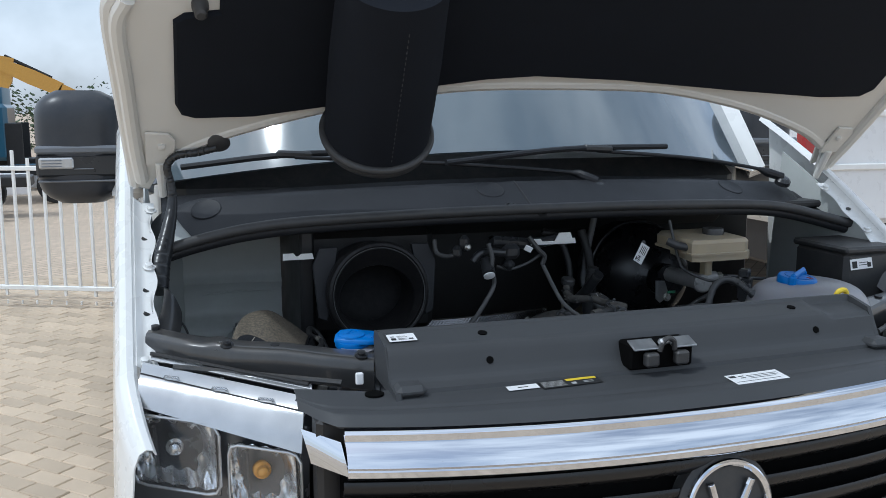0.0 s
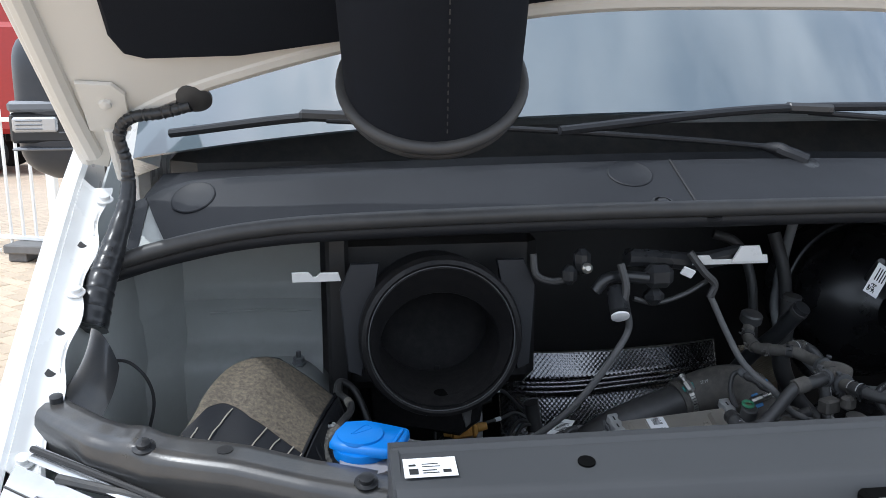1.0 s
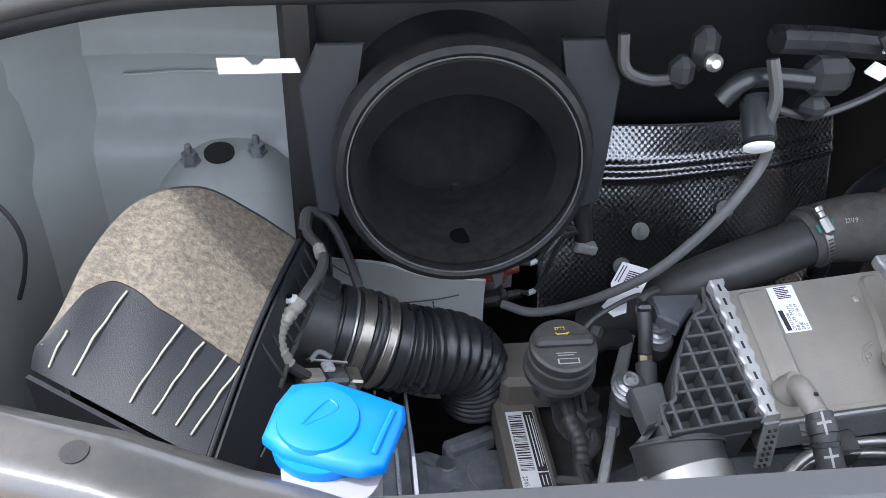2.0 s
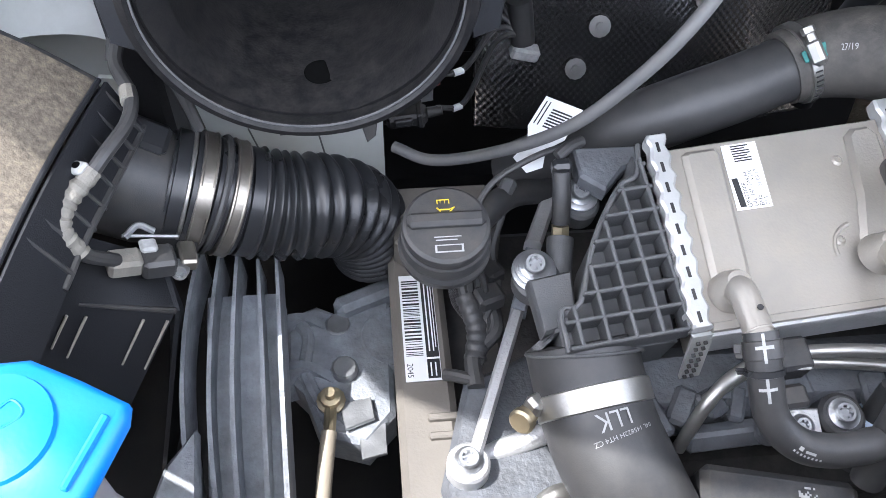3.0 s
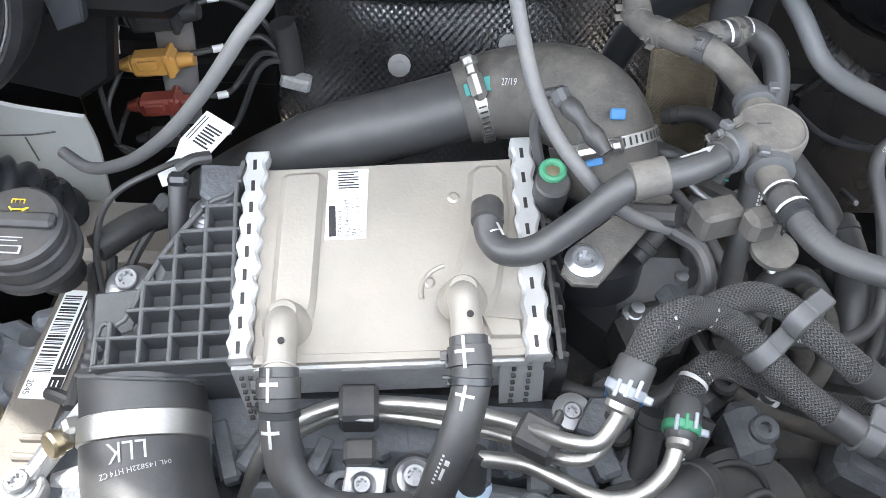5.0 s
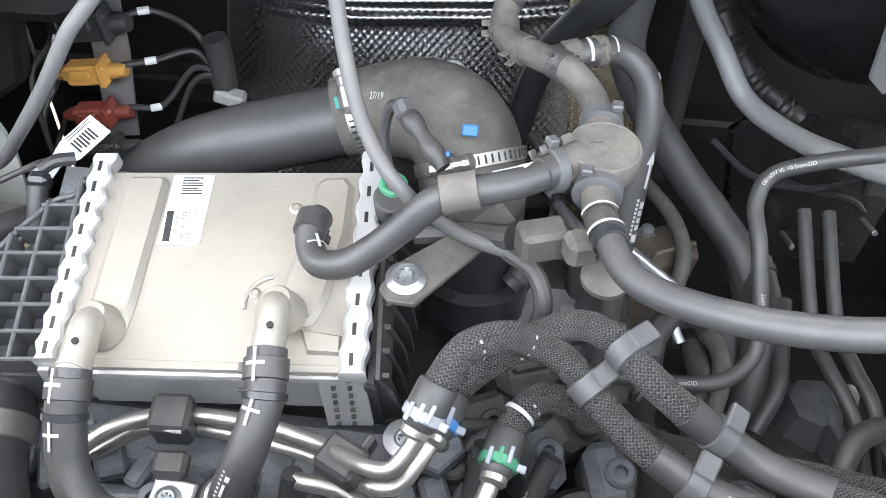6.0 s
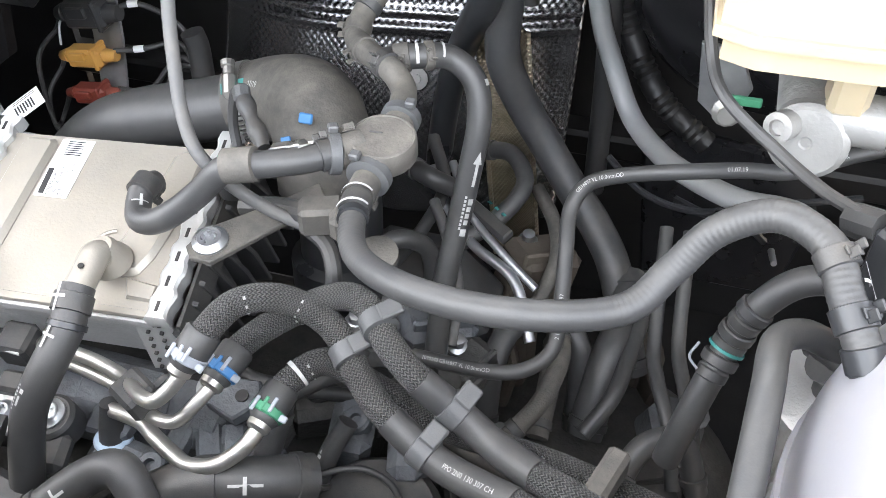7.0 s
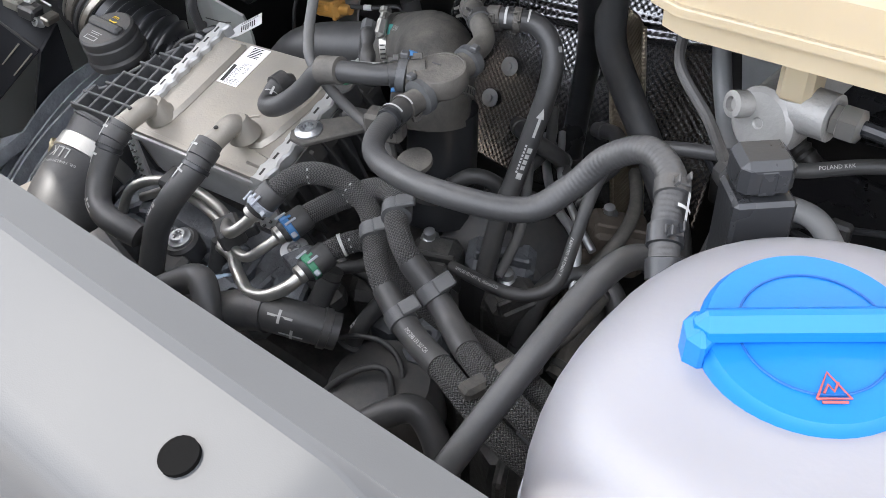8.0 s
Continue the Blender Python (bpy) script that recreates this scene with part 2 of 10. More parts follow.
# ---- materials ----
def mat(name, base, rough=0.5, metal=0.0, var=0.18, scale=18.0, bump=0.12, bump_scale=350.0, dust=0.0, dust_col=(0.32, 0.27, 0.2),
        coat=0.0, streak=None, spec=0.5, dust_scale=9.0, rough_var=0.12, subsurf=0.0, island=0.0):
    """A surface with broad stains, fine grain and, where wanted, settled dust."""
    m = bpy.data.materials.new(name)
    m.use_nodes = True
    nt = m.node_tree
    b = nt.nodes["Principled BSDF"]
    at = nt.nodes.new("ShaderNodeTexCoord")
    where = at.outputs["Object"]
    if streak:
        mp = nt.nodes.new("ShaderNodeMapping")
        mp.inputs["Scale"].default_value = streak
        nt.links.new(where, mp.inputs["Vector"])
        where = mp.outputs["Vector"]
    broad = nt.nodes.new("ShaderNodeTexNoise")
    broad.inputs["Scale"].default_value, broad.inputs["Detail"].default_value = scale, 6.0
    nt.links.new(where, broad.inputs["Vector"])
    fine = nt.nodes.new("ShaderNodeTexNoise")
    fine.inputs["Scale"].default_value, fine.inputs["Detail"].default_value = bump_scale, 3.0
    nt.links.new(where, fine.inputs["Vector"])
    mix = nt.nodes.new("ShaderNodeMix")
    mix.data_type = "RGBA"
    mix.inputs["A"].default_value = (*[max(c * (1 - var), 0) for c in base], 1)
    mix.inputs["B"].default_value = (*[min(c * (1 + var), 1) for c in base], 1)
    nt.links.new(broad.outputs["Fac"], mix.inputs["Factor"])
    col = mix.outputs["Result"]
    if dust:
        spots = nt.nodes.new("ShaderNodeTexNoise")
        spots.inputs["Scale"].default_value, spots.inputs["Detail"].default_value = dust_scale, 10.0
        spots.inputs["Roughness"].default_value = 0.72
        nt.links.new(at.outputs["Object"], spots.inputs["Vector"])
        geo = nt.nodes.new("ShaderNodeNewGeometry")
        sep = nt.nodes.new("ShaderNodeSeparateXYZ")
        nt.links.new(geo.outputs["Normal"], sep.inputs["Vector"])
        ramp = nt.nodes.new("ShaderNodeMapRange")
        ramp.inputs["From Min"].default_value, ramp.inputs["From Max"].default_value = 0.38, 0.70
        nt.links.new(spots.outputs["Fac"], ramp.inputs["Value"])
        up = nt.nodes.new("ShaderNodeMapRange")
        up.inputs["From Min"].default_value, up.inputs["From Max"].default_value = -0.2, 0.9
        up.inputs["To Min"].default_value = 0.25
        nt.links.new(sep.outputs["Z"], up.inputs["Value"])
        times = nt.nodes.new("ShaderNodeMath")
        times.operation = "MULTIPLY"
        nt.links.new(ramp.outputs["Result"], times.inputs[0])
        nt.links.new(up.outputs["Result"], times.inputs[1])
        amount = nt.nodes.new("ShaderNodeMath")
        amount.operation = "MULTIPLY"
        amount.inputs[1].default_value = dust
        nt.links.new(times.outputs["Value"], amount.inputs[0])
        dm = nt.nodes.new("ShaderNodeMix")
        dm.data_type = "RGBA"
        dm.inputs["B"].default_value = (*dust_col, 1)
        nt.links.new(amount.outputs["Value"], dm.inputs["Factor"])
        nt.links.new(col, dm.inputs["A"])
        col = dm.outputs["Result"]
    if island:
        info = nt.nodes.new("ShaderNodeObjectInfo")
        iso = nt.nodes.new("ShaderNodeNewGeometry")
        plus = nt.nodes.new("ShaderNodeMath")
        nt.links.new(info.outputs["Random"], plus.inputs[0])
        nt.links.new(iso.outputs["Random Per Island"], plus.inputs[1])
        fr = nt.nodes.new("ShaderNodeMath")
        fr.operation = "FRACT"
        nt.links.new(plus.outputs["Value"], fr.inputs[0])
        span = nt.nodes.new("ShaderNodeMapRange")
        span.inputs["To Min"].default_value, span.inputs["To Max"].default_value = 1 - island, 1 + island
        nt.links.new(fr.outputs["Value"], span.inputs["Value"])
        hsv = nt.nodes.new("ShaderNodeHueSaturation")
        nt.links.new(span.outputs["Result"], hsv.inputs["Value"])
        nt.links.new(col, hsv.inputs["Color"])
        col = hsv.outputs["Color"]
    nt.links.new(col, b.inputs["Base Color"])
    rr = nt.nodes.new("ShaderNodeMapRange")
    rr.inputs["To Min"].default_value, rr.inputs["To Max"].default_value = max(rough - rough_var, 0.02), min(rough + rough_var, 1)
    nt.links.new(broad.outputs["Fac"], rr.inputs["Value"])
    nt.links.new(rr.outputs["Result"], b.inputs["Roughness"])
    b.inputs["Metallic"].default_value = metal
    b.inputs["Specular IOR Level"].default_value = spec
    b.inputs["Coat Weight"].default_value = coat
    b.inputs["Coat Roughness"].default_value = 0.06
    if subsurf:
        b.inputs["Subsurface Weight"].default_value = subsurf
        b.inputs["Subsurface Radius"].default_value = (0.02, 0.016, 0.01)
    if bump:
        bp = nt.nodes.new("ShaderNodeBump")
        bp.inputs["Strength"].default_value, bp.inputs["Distance"].default_value = bump, 0.002
        nt.links.new(fine.outputs["Fac"], bp.inputs["Height"])
        nt.links.new(bp.outputs["Normal"], b.inputs["Normal"])
    return m


def woven(name, base, light, across=22.0, along=420.0, rough=0.55):
    """Braided sleeve: two crossing runs of strands along a hose."""
    m = mat(name, base, rough, bump=0.0)
    nt = m.node_tree
    b = nt.nodes["Principled BSDF"]
    uv = nt.nodes.new("ShaderNodeUVMap")
    sep = nt.nodes.new("ShaderNodeSeparateXYZ")
    nt.links.new(uv.outputs["UV"], sep.inputs["Vector"])

    def node(op, a, c):
        q = nt.nodes.new("ShaderNodeMath")
        q.operation = op
        for i, x in enumerate((a, c)):
            if isinstance(x, (int, float)):
                q.inputs[i].default_value = x
            elif x is not None:
                nt.links.new(x, q.inputs[i])
        return q.outputs["Value"]
    t = node("FRACT", node("MULTIPLY", sep.outputs["X"], across), None)
    zig = node("ABSOLUTE", node("SUBTRACT", t, 0.5), None)
    phase = node("ADD", node("MULTIPLY", sep.outputs["Y"], along * 2 * math.pi), node("MULTIPLY", zig, 3 * math.pi))
    groove = node("MULTIPLY", node("COSINE", node("MULTIPLY", t, 4 * math.pi), None), 0.35)
    h = node("SUBTRACT", node("SINE", phase, None), groove)
    ramp = nt.nodes.new("ShaderNodeMapRange")
    ramp.inputs["From Min"].default_value, ramp.inputs["From Max"].default_value = -0.6, 0.8
    nt.links.new(h, ramp.inputs["Value"])
    mx = nt.nodes.new("ShaderNodeMix")
    mx.data_type = "RGBA"
    mx.inputs["A"].default_value, mx.inputs["B"].default_value = (*base, 1), (*light, 1)
    nt.links.new(ramp.outputs["Result"], mx.inputs["Factor"])
    nt.links.new(mx.outputs["Result"], b.inputs["Base Color"])
    bp = nt.nodes.new("ShaderNodeBump")
    bp.inputs["Strength"].default_value, bp.inputs["Distance"].default_value = 0.8, 0.0012
    nt.links.new(h, bp.inputs["Height"])
    nt.links.new(bp.outputs["Normal"], b.inputs["Normal"])
    return m


def dimpled(m, step_x, step_z, depth, turn=0.0):
    """Presses a fine grid of dimples into a foil."""
    nt = m.node_tree
    at = nt.nodes.new("ShaderNodeTexCoord")
    mp = nt.nodes.new("ShaderNodeMapping")
    mp.inputs["Rotation"].default_value = (0, radians(turn), 0)
    nt.links.new(at.outputs["Object"], mp.inputs["Vector"])
    sep = nt.nodes.new("ShaderNodeSeparateXYZ")
    nt.links.new(mp.outputs["Vector"], sep.inputs["Vector"])

    def wave(socket, step):
        k = nt.nodes.new("ShaderNodeMath")
        k.operation = "MULTIPLY"
        k.inputs[1].default_value = 2 * math.pi / step
        nt.links.new(socket, k.inputs[0])
        s = nt.nodes.new("ShaderNodeMath")
        s.operation = "SINE"
        nt.links.new(k.outputs["Value"], s.inputs[0])
        return s.outputs["Value"]
    both = nt.nodes.new("ShaderNodeMath")
    both.operation = "MULTIPLY"
    nt.links.new(wave(sep.outputs["X"], step_x), both.inputs[0])
    nt.links.new(wave(sep.outputs["Z"], step_z), both.inputs[1])
    bp = nt.nodes.new("ShaderNodeBump")
    bp.inputs["Strength"].default_value, bp.inputs["Distance"].default_value = 0.9, depth
    nt.links.new(both.outputs["Value"], bp.inputs["Height"])
    nt.links.new(bp.outputs["Normal"], nt.nodes["Principled BSDF"].inputs["Normal"])


def glass(name, tint=(0.9, 0.95, 0.95), rough=0.02, alpha_mix=0.0):
    m = bpy.data.materials.new(name)
    m.use_nodes = True
    b = m.node_tree.nodes["Principled BSDF"]
    b.inputs["Base Color"].default_value = (*tint, 1)
    b.inputs["Roughness"].default_value = rough
    b.inputs["Transmission Weight"].default_value = 1.0
    b.inputs["IOR"].default_value = 1.45
    return m


WHITE = mat("white_paint", (0.80, 0.80, 0.78), 0.28, coat=0.7, var=0.03, bump=0.02)
PRIMER = mat("bonnet_inner_paint", (0.70, 0.68, 0.63), 0.42, var=0.05, bump=0.04, scale=5)
BODY_IN = mat("inner_panel_paint", (0.50, 0.52, 0.50), 0.42, var=0.14, bump=0.04, scale=9, dust=0.35, dust_col=(0.27, 0.26, 0.23), dust_scale=12)
LINER = mat("felt_liner", (0.012, 0.014, 0.019), 0.95, var=0.2, bump=0.35, bump_scale=600, spec=0.15)
PLASTIC = mat("black_plastic", (0.036, 0.037, 0.039), 0.47, var=0.28, bump=0.10, bump_scale=1100, dust=0.14, dust_scale=28)
PLASTIC_SMOOTH = mat("smooth_black_plastic", (0.024, 0.025, 0.027), 0.30, var=0.2, bump=0.05)
COVER_PL = mat("grained_cover_plastic", (0.056, 0.058, 0.061), 0.55, var=0.12, bump=0.05, bump_scale=1400, scale=7, spec=0.28)
GREY_PL = mat("grey_nylon", (0.072, 0.074, 0.077), 0.50, var=0.22, bump=0.15, bump_scale=800, dust=0.22, dust_col=(0.17, 0.16, 0.14), dust_scale=26)
RUBBER = mat("hose_rubber", (0.040, 0.040, 0.041), 0.47, var=0.28, bump=0.06, bump_scale=900, dust=0.22, dust_col=(0.15, 0.14, 0.12), dust_scale=30)
RUBBER_DUSTY = mat("dusty_rubber", (0.062, 0.058, 0.053), 0.74, var=0.28, bump=0.2, bump_scale=600, dust=0.7, dust_col=(0.17, 0.155, 0.13), dust_scale=34)
RUBBER_GREY = mat("grey_sheath", (0.085, 0.086, 0.088), 0.60, var=0.22, bump=0.18, dust=0.2, dust_scale=30)
# black of panels; also paints shade onto solid slots, holes and gaps
DARK = mat("black_panel_and_gap_shade", (0.013, 0.013, 0.014), 0.45, var=0.3, bump=0.1, dust=0.05)
ALU = mat("cast_aluminium", (0.58, 0.58, 0.58), 0.46, 0.55, var=0.25, bump=0.45, bump_scale=260, scale=30, dust=0.25, dust_col=(0.28, 0.26, 0.23))
ALU_RAW = mat("weathered_aluminium", (0.30, 0.32, 0.345), 0.58, 0.25, var=0.55, bump=0.6, bump_scale=180, scale=55, dust=0.5, dust_col=(0.14, 0.135, 0.125), dust_scale=38)
COOLER = mat("cooler_aluminium", (0.325, 0.303, 0.268), 0.40, 0.40, var=0.18, bump=0.12, bump_scale=420, scale=18, dust=0.45, dust_col=(0.40, 0.355, 0.285), dust_scale=26)
STEEL = mat("steel", (0.44, 0.43, 0.40), 0.38, 0.88, var=0.18, bump=0.12, scale=40)
ZINC = mat("zinc_plating", (0.44, 0.45, 0.46), 0.40, 0.85, var=0.25, bump=0.12, scale=60, dust=0.2, dust_col=(0.2, 0.19, 0.17), dust_scale=40)
BRASS = mat("yellow_zinc", (0.46, 0.39, 0.26), 0.4, 0.85, var=0.3, bump=0.1, scale=80, dust=0.25, dust_col=(0.2, 0.19, 0.17), dust_scale=40)
CHROME = mat("chrome", (0.72, 0.74, 0.78), 0.05, 1.0, var=0.02, bump=0.0, rough_var=0.02)
BLUE_CAP = mat("blue_plastic", (0.006, 0.150, 0.50), 0.40, var=0.08, bump=0.05, spec=0.4)
TANK = mat("milky_plastic", (0.255, 0.25, 0.265), 0.34, var=0.06, bump=0.03, subsurf=0.25)
CREAM = mat("cream_plastic", (0.37, 0.31, 0.215), 0.36, var=0.08, bump=0.04, subsurf=0.3)
PAPER = mat("label_paper", (0.82, 0.82, 0.82), 0.55, var=0.04, bump=0.02)
INK = mat("black_print", (0.02, 0.02, 0.02), 0.6, var=0.1, bump=0.0)
PRINT = mat("white_print", (0.40, 0.40, 0.39), 0.7, var=0.4, bump=0.0, scale=260)
YELLOW = mat("yellow_print", (0.75, 0.55, 0.03), 0.55, var=0.08, bump=0.0)
ORANGE = mat("amber_plastic", (0.62, 0.33, 0.08), 0.45, var=0.15, bump=0.06, dust=0.2)
RED_PL = mat("oxblood_plastic", (0.20, 0.035, 0.025), 0.45, var=0.15, bump=0.06, dust=0.2)
TEAL = mat("teal_plastic", (0.035, 0.20, 0.185), 0.45, var=0.2, bump=0.05)
BLUE_CLIP = mat("blue_paint_mark", (0.04, 0.16, 0.36), 0.5, var=0.2, bump=0.05)
CLIP_PL = mat("milky_clip_plastic", (0.27, 0.29, 0.32), 0.42, var=0.2, bump=0.05, scale=80)
GREEN = mat("green_paint_mark", (0.05, 0.22, 0.12), 0.5, var=0.2, bump=0.05)
BRAID = woven("braided_sleeve", (0.026, 0.026, 0.027), (0.115, 0.113, 0.109), 20.0, 400.0)
SHIELD = mat("foil_heat_shield", (0.24, 0.24, 0.245), 0.22, 0.9, var=0.3, bump=0.0, scale=14, rough_var=0.07)
FOIL = mat("gold_foil", (0.42, 0.36, 0.27), 0.36, 0.75, var=0.35, bump=0.0, scale=60)
DUSTY_BOX = mat("dusty_air_box", (0.075, 0.064, 0.050), 0.72, var=0.3, bump=0.4, bump_scale=420, scale=30, dust=0.9, dust_col=(0.235, 0.195, 0.14), dust_scale=170)
MIRROR_PL = mat("mirror_shell", (0.026, 0.030, 0.038), 0.36, var=0.2, bump=0.05, bump_scale=1200, dust=0.12, dust_scale=10)
SILVER_LENS = mat("silvered_lamp_lens", (0.50, 0.51, 0.52), 0.16, 0.55, var=0.25, bump=0.06, scale=16, coat=0.6)
GRIME = mat("oily_casting", (0.050, 0.050, 0.049), 0.50, 0.25, var=0.5, bump=0.6, bump_scale=140, scale=40, dust=0.55, dust_col=(0.15, 0.14, 0.125), dust_scale=32)
RUST = mat("brown_casting", (0.085, 0.070, 0.055), 0.75, 0.0, var=0.4, bump=0.5, bump_scale=160, scale=30)
COWL_PL = mat("scuttle_plastic", (0.014, 0.015, 0.018), 0.52, var=0.2, bump=0.2, bump_scale=900, spec=0.4)
PIPE_GREY = mat("pale_grey_pipe", (0.20, 0.205, 0.21), 0.5, var=0.15, bump=0.1, dust=0.2)
INLET_PL = mat("dusty_inlet_plastic", (0.009, 0.009, 0.010), 0.42, var=0.25, bump=0.12, bump_scale=500, dust=0.22, dust_col=(0.11, 0.10, 0.09), dust_scale=75, spec=0.22)
# near-black colour on solid pieces, painting the shade of openings not cut out
HOLE = mat("painted_hole_shade", (0.004, 0.004, 0.004), 0.95, var=0.1, bump=0.0, spec=0.05)
CYL_CAST = mat("brake_cylinder_casting", (0.31, 0.305, 0.295), 0.5, 0.4, var=0.3, bump=0.4, bump_scale=260, scale=30, dust=0.4, dust_col=(0.22, 0.205, 0.18), dust_scale=24)
BLACK_PAINT = mat("black_gloss_paint", (0.009, 0.009, 0.010), 0.28, var=0.2, bump=0.05)
dimpled(SHIELD, 0.0095, 0.0105, 0.00022)
dimpled(FOIL, 0.0052, 0.0044, 0.0005, 20)
GREY_CAST = mat("grey_sand_casting", (0.125, 0.133, 0.145), 0.58, 0.25, var=0.5, bump=0.65, bump_scale=200, scale=55, dust=0.45, dust_col=(0.085, 0.082, 0.076), dust_scale=45)

# ---- the yard ----
PAVING = mat("paving_base", (0.24, 0.21, 0.175), 0.85, var=0.22, bump=0.5, bump_scale=120, scale=0.6)
BRICK = mat("paving_brick", (0.53, 0.425, 0.31), 0.82, var=0.18, bump=0.45, bump_scale=160, scale=3.0, island=0.16)
FAR_PAVE = mat("far_paving", (0.60, 0.475, 0.35), 0.85, var=0.14, bump=0.3, bump_scale=60, scale=0.8)
def brick_pattern(m, dark):
    """Joints too far off to pick apart, laid at 45 degrees."""
    nt = m.node_tree
    b = nt.nodes["Principled BSDF"]
    old = b.inputs["Base Color"].links[0].from_socket
    at = nt.nodes.new("ShaderNodeTexCoord")
    mp = nt.nodes.new("ShaderNodeMapping")
    mp.inputs["Rotation"].default_value = (0, 0, radians(-45))
    tex = nt.nodes.new("ShaderNodeTexBrick")
    tex.inputs["Scale"].default_value = 1.0
    tex.inputs["Brick Width"].default_value, tex.inputs["Row Height"].default_value, tex.inputs["Mortar Size"].default_value = 0.21, 0.105, 0.007
    tex.inputs["Color1"].default_value, tex.inputs["Color2"].default_value, tex.inputs["Mortar"].default_value = (1, 1, 1, 1), (0.82, 0.82, 0.82, 1), (dark, dark, dark, 1)
    mx = nt.nodes.new("ShaderNodeMix")
    mx.data_type, mx.blend_type = "RGBA", "MULTIPLY"
    mx.inputs["Factor"].default_value = 1.0
    nt.links.new(at.outputs["Object"], mp.inputs["Vector"])
    nt.links.new(mp.outputs["Vector"], tex.inputs["Vector"])
    nt.links.new(old, mx.inputs["A"])
    nt.links.new(tex.outputs["Color"], mx.inputs["B"])
    nt.links.new(mx.outputs["Result"], b.inputs["Base Color"])


brick_pattern(FAR_PAVE, 0.55)


def ground_z(y):
    """The yard falls gently away behind the fence."""
    f = min(max((y - 7.5) / 13.0, 0.0), 1.0)
    return -0.95 * f * f * (3 - 2 * f) - 0.006


ROWS_Y = [-400, -50, -5, 0, 7.5] + [7.5 + 0.65 * i for i in range(1, 21)] + [40, 80, 500]
sh = Shape()
sh.add([(x, y, ground_z(y)) for y in ROWS_Y for x in (-450, 450)], [(2 * i, 2 * i + 1, 2 * i + 3, 2 * i + 2) for i in range(len(ROWS_Y) - 1)])
ground = solid("ground", sh, FAR_PAVE, "sandy brick-paved yard reaching to the horizon", "ground", kind="structure", at=(0, 40, 0))

FENCE_W = mat("white_fence_paint", (0.80, 0.80, 0.78), 0.4, var=0.06, bump=0.05)
CONC = mat("grey_recycled_block", (0.17, 0.165, 0.16), 0.8, var=0.2, bump=0.4, bump_scale=80)
F_P, F_Q = vec((-2.80, 6.63, 0)), vec((-1.35, 5.98, 0))
f_dir = unit(F_Q - F_P)


def barrier_fence(a, length, label):
    """A barrier panel: two rails, flat bars through them and one broad post at its start."""
    fence = thing("barrier_fence", label, "fence", tuple(a), "barrier fence panels")
    out = vec((f_dir[1], -f_dir[0], 0))
    for z in (1.12, 0.165):
        part("rail", Shape().box(a + f_dir * length / 2 + vec((0, 0, z)), (length, 0.035, 0.035), 0.004, (0, 0, math.degrees(math.atan2(f_dir[1], f_dir[0])))), FENCE_W, fence)
    n = int(length / 0.125)
    for i in range(1, n):
        p = a + f_dir * (0.125 * i)
        top = 1.26 if i % 2 else 1.20
        low = 0.16 if i % 2 else 0.10
        part("bar", Shape().box(p + vec((0, 0, (top + low) / 2)), (0.022, 0.022, top - low), 0.003, (0, 0, math.degrees(math.atan2(f_dir[1], f_dir[0])))), FENCE_W, fence)
        part("foot_stub", Shape().rod(p + vec((0, 0, 0.03)), p + vec((0, 0, 0.06)), 0.008, 0.008, 6), FENCE_W, fence)
    part("post", Shape().box(a + vec((0, 0, 0.69)), (0.085, 0.05, 1.30), 0.006, (0, 0, math.degrees(math.atan2(f_dir[1], f_dir[0])))), FENCE_W, fence)
    block = thing("fence_block", "grey recycled plastic fence foot under a post", "fence foot", tuple(a), "fence feet")
    rot = (0, 0, math.degrees(math.atan2(f_dir[1], f_dir[0])) + 8)
    for dx in (-0.30, 0.0, 0.30):
        part("leg", Shape().box(a + f_dir * dx + vec((0, -0.05, 0.04)), (0.16, 0.24, 0.08), 0.008, rot), CONC, block)
    part("top", Shape().box(a + vec((0, -0.05, 0.11)), (0.78, 0.24, 0.07), 0.01, rot), CONC, block)


barrier_fence(F_P, 2.4, "white steel barrier fence panel with flat bars")
barrier_fence(F_P - f_dir * 2.45, 2.4, "white steel barrier fence panel with flat bars")
# vehicles behind the fence
RED = mat("red_truck_paint", (0.36, 0.022, 0.020), 0.35, coat=0.5, var=0.12, bump=0.03)
TRUCK_W = mat("white_truck_paint", (0.78, 0.79, 0.80), 0.3, coat=0.5, var=0.04, bump=0.02)
TRUCK_B = mat("blue_truck_paint", (0.02, 0.10, 0.17), 0.35, coat=0.4, var=0.12, bump=0.03)
DIGGER = mat("digger_yellow", (0.55, 0.30, 0.05), 0.45, var=0.15, bump=0.05, dust=0.2)
TYRE = mat("tyre_rubber", (0.02, 0.02, 0.02), 0.85, var=0.2, bump=0.3)


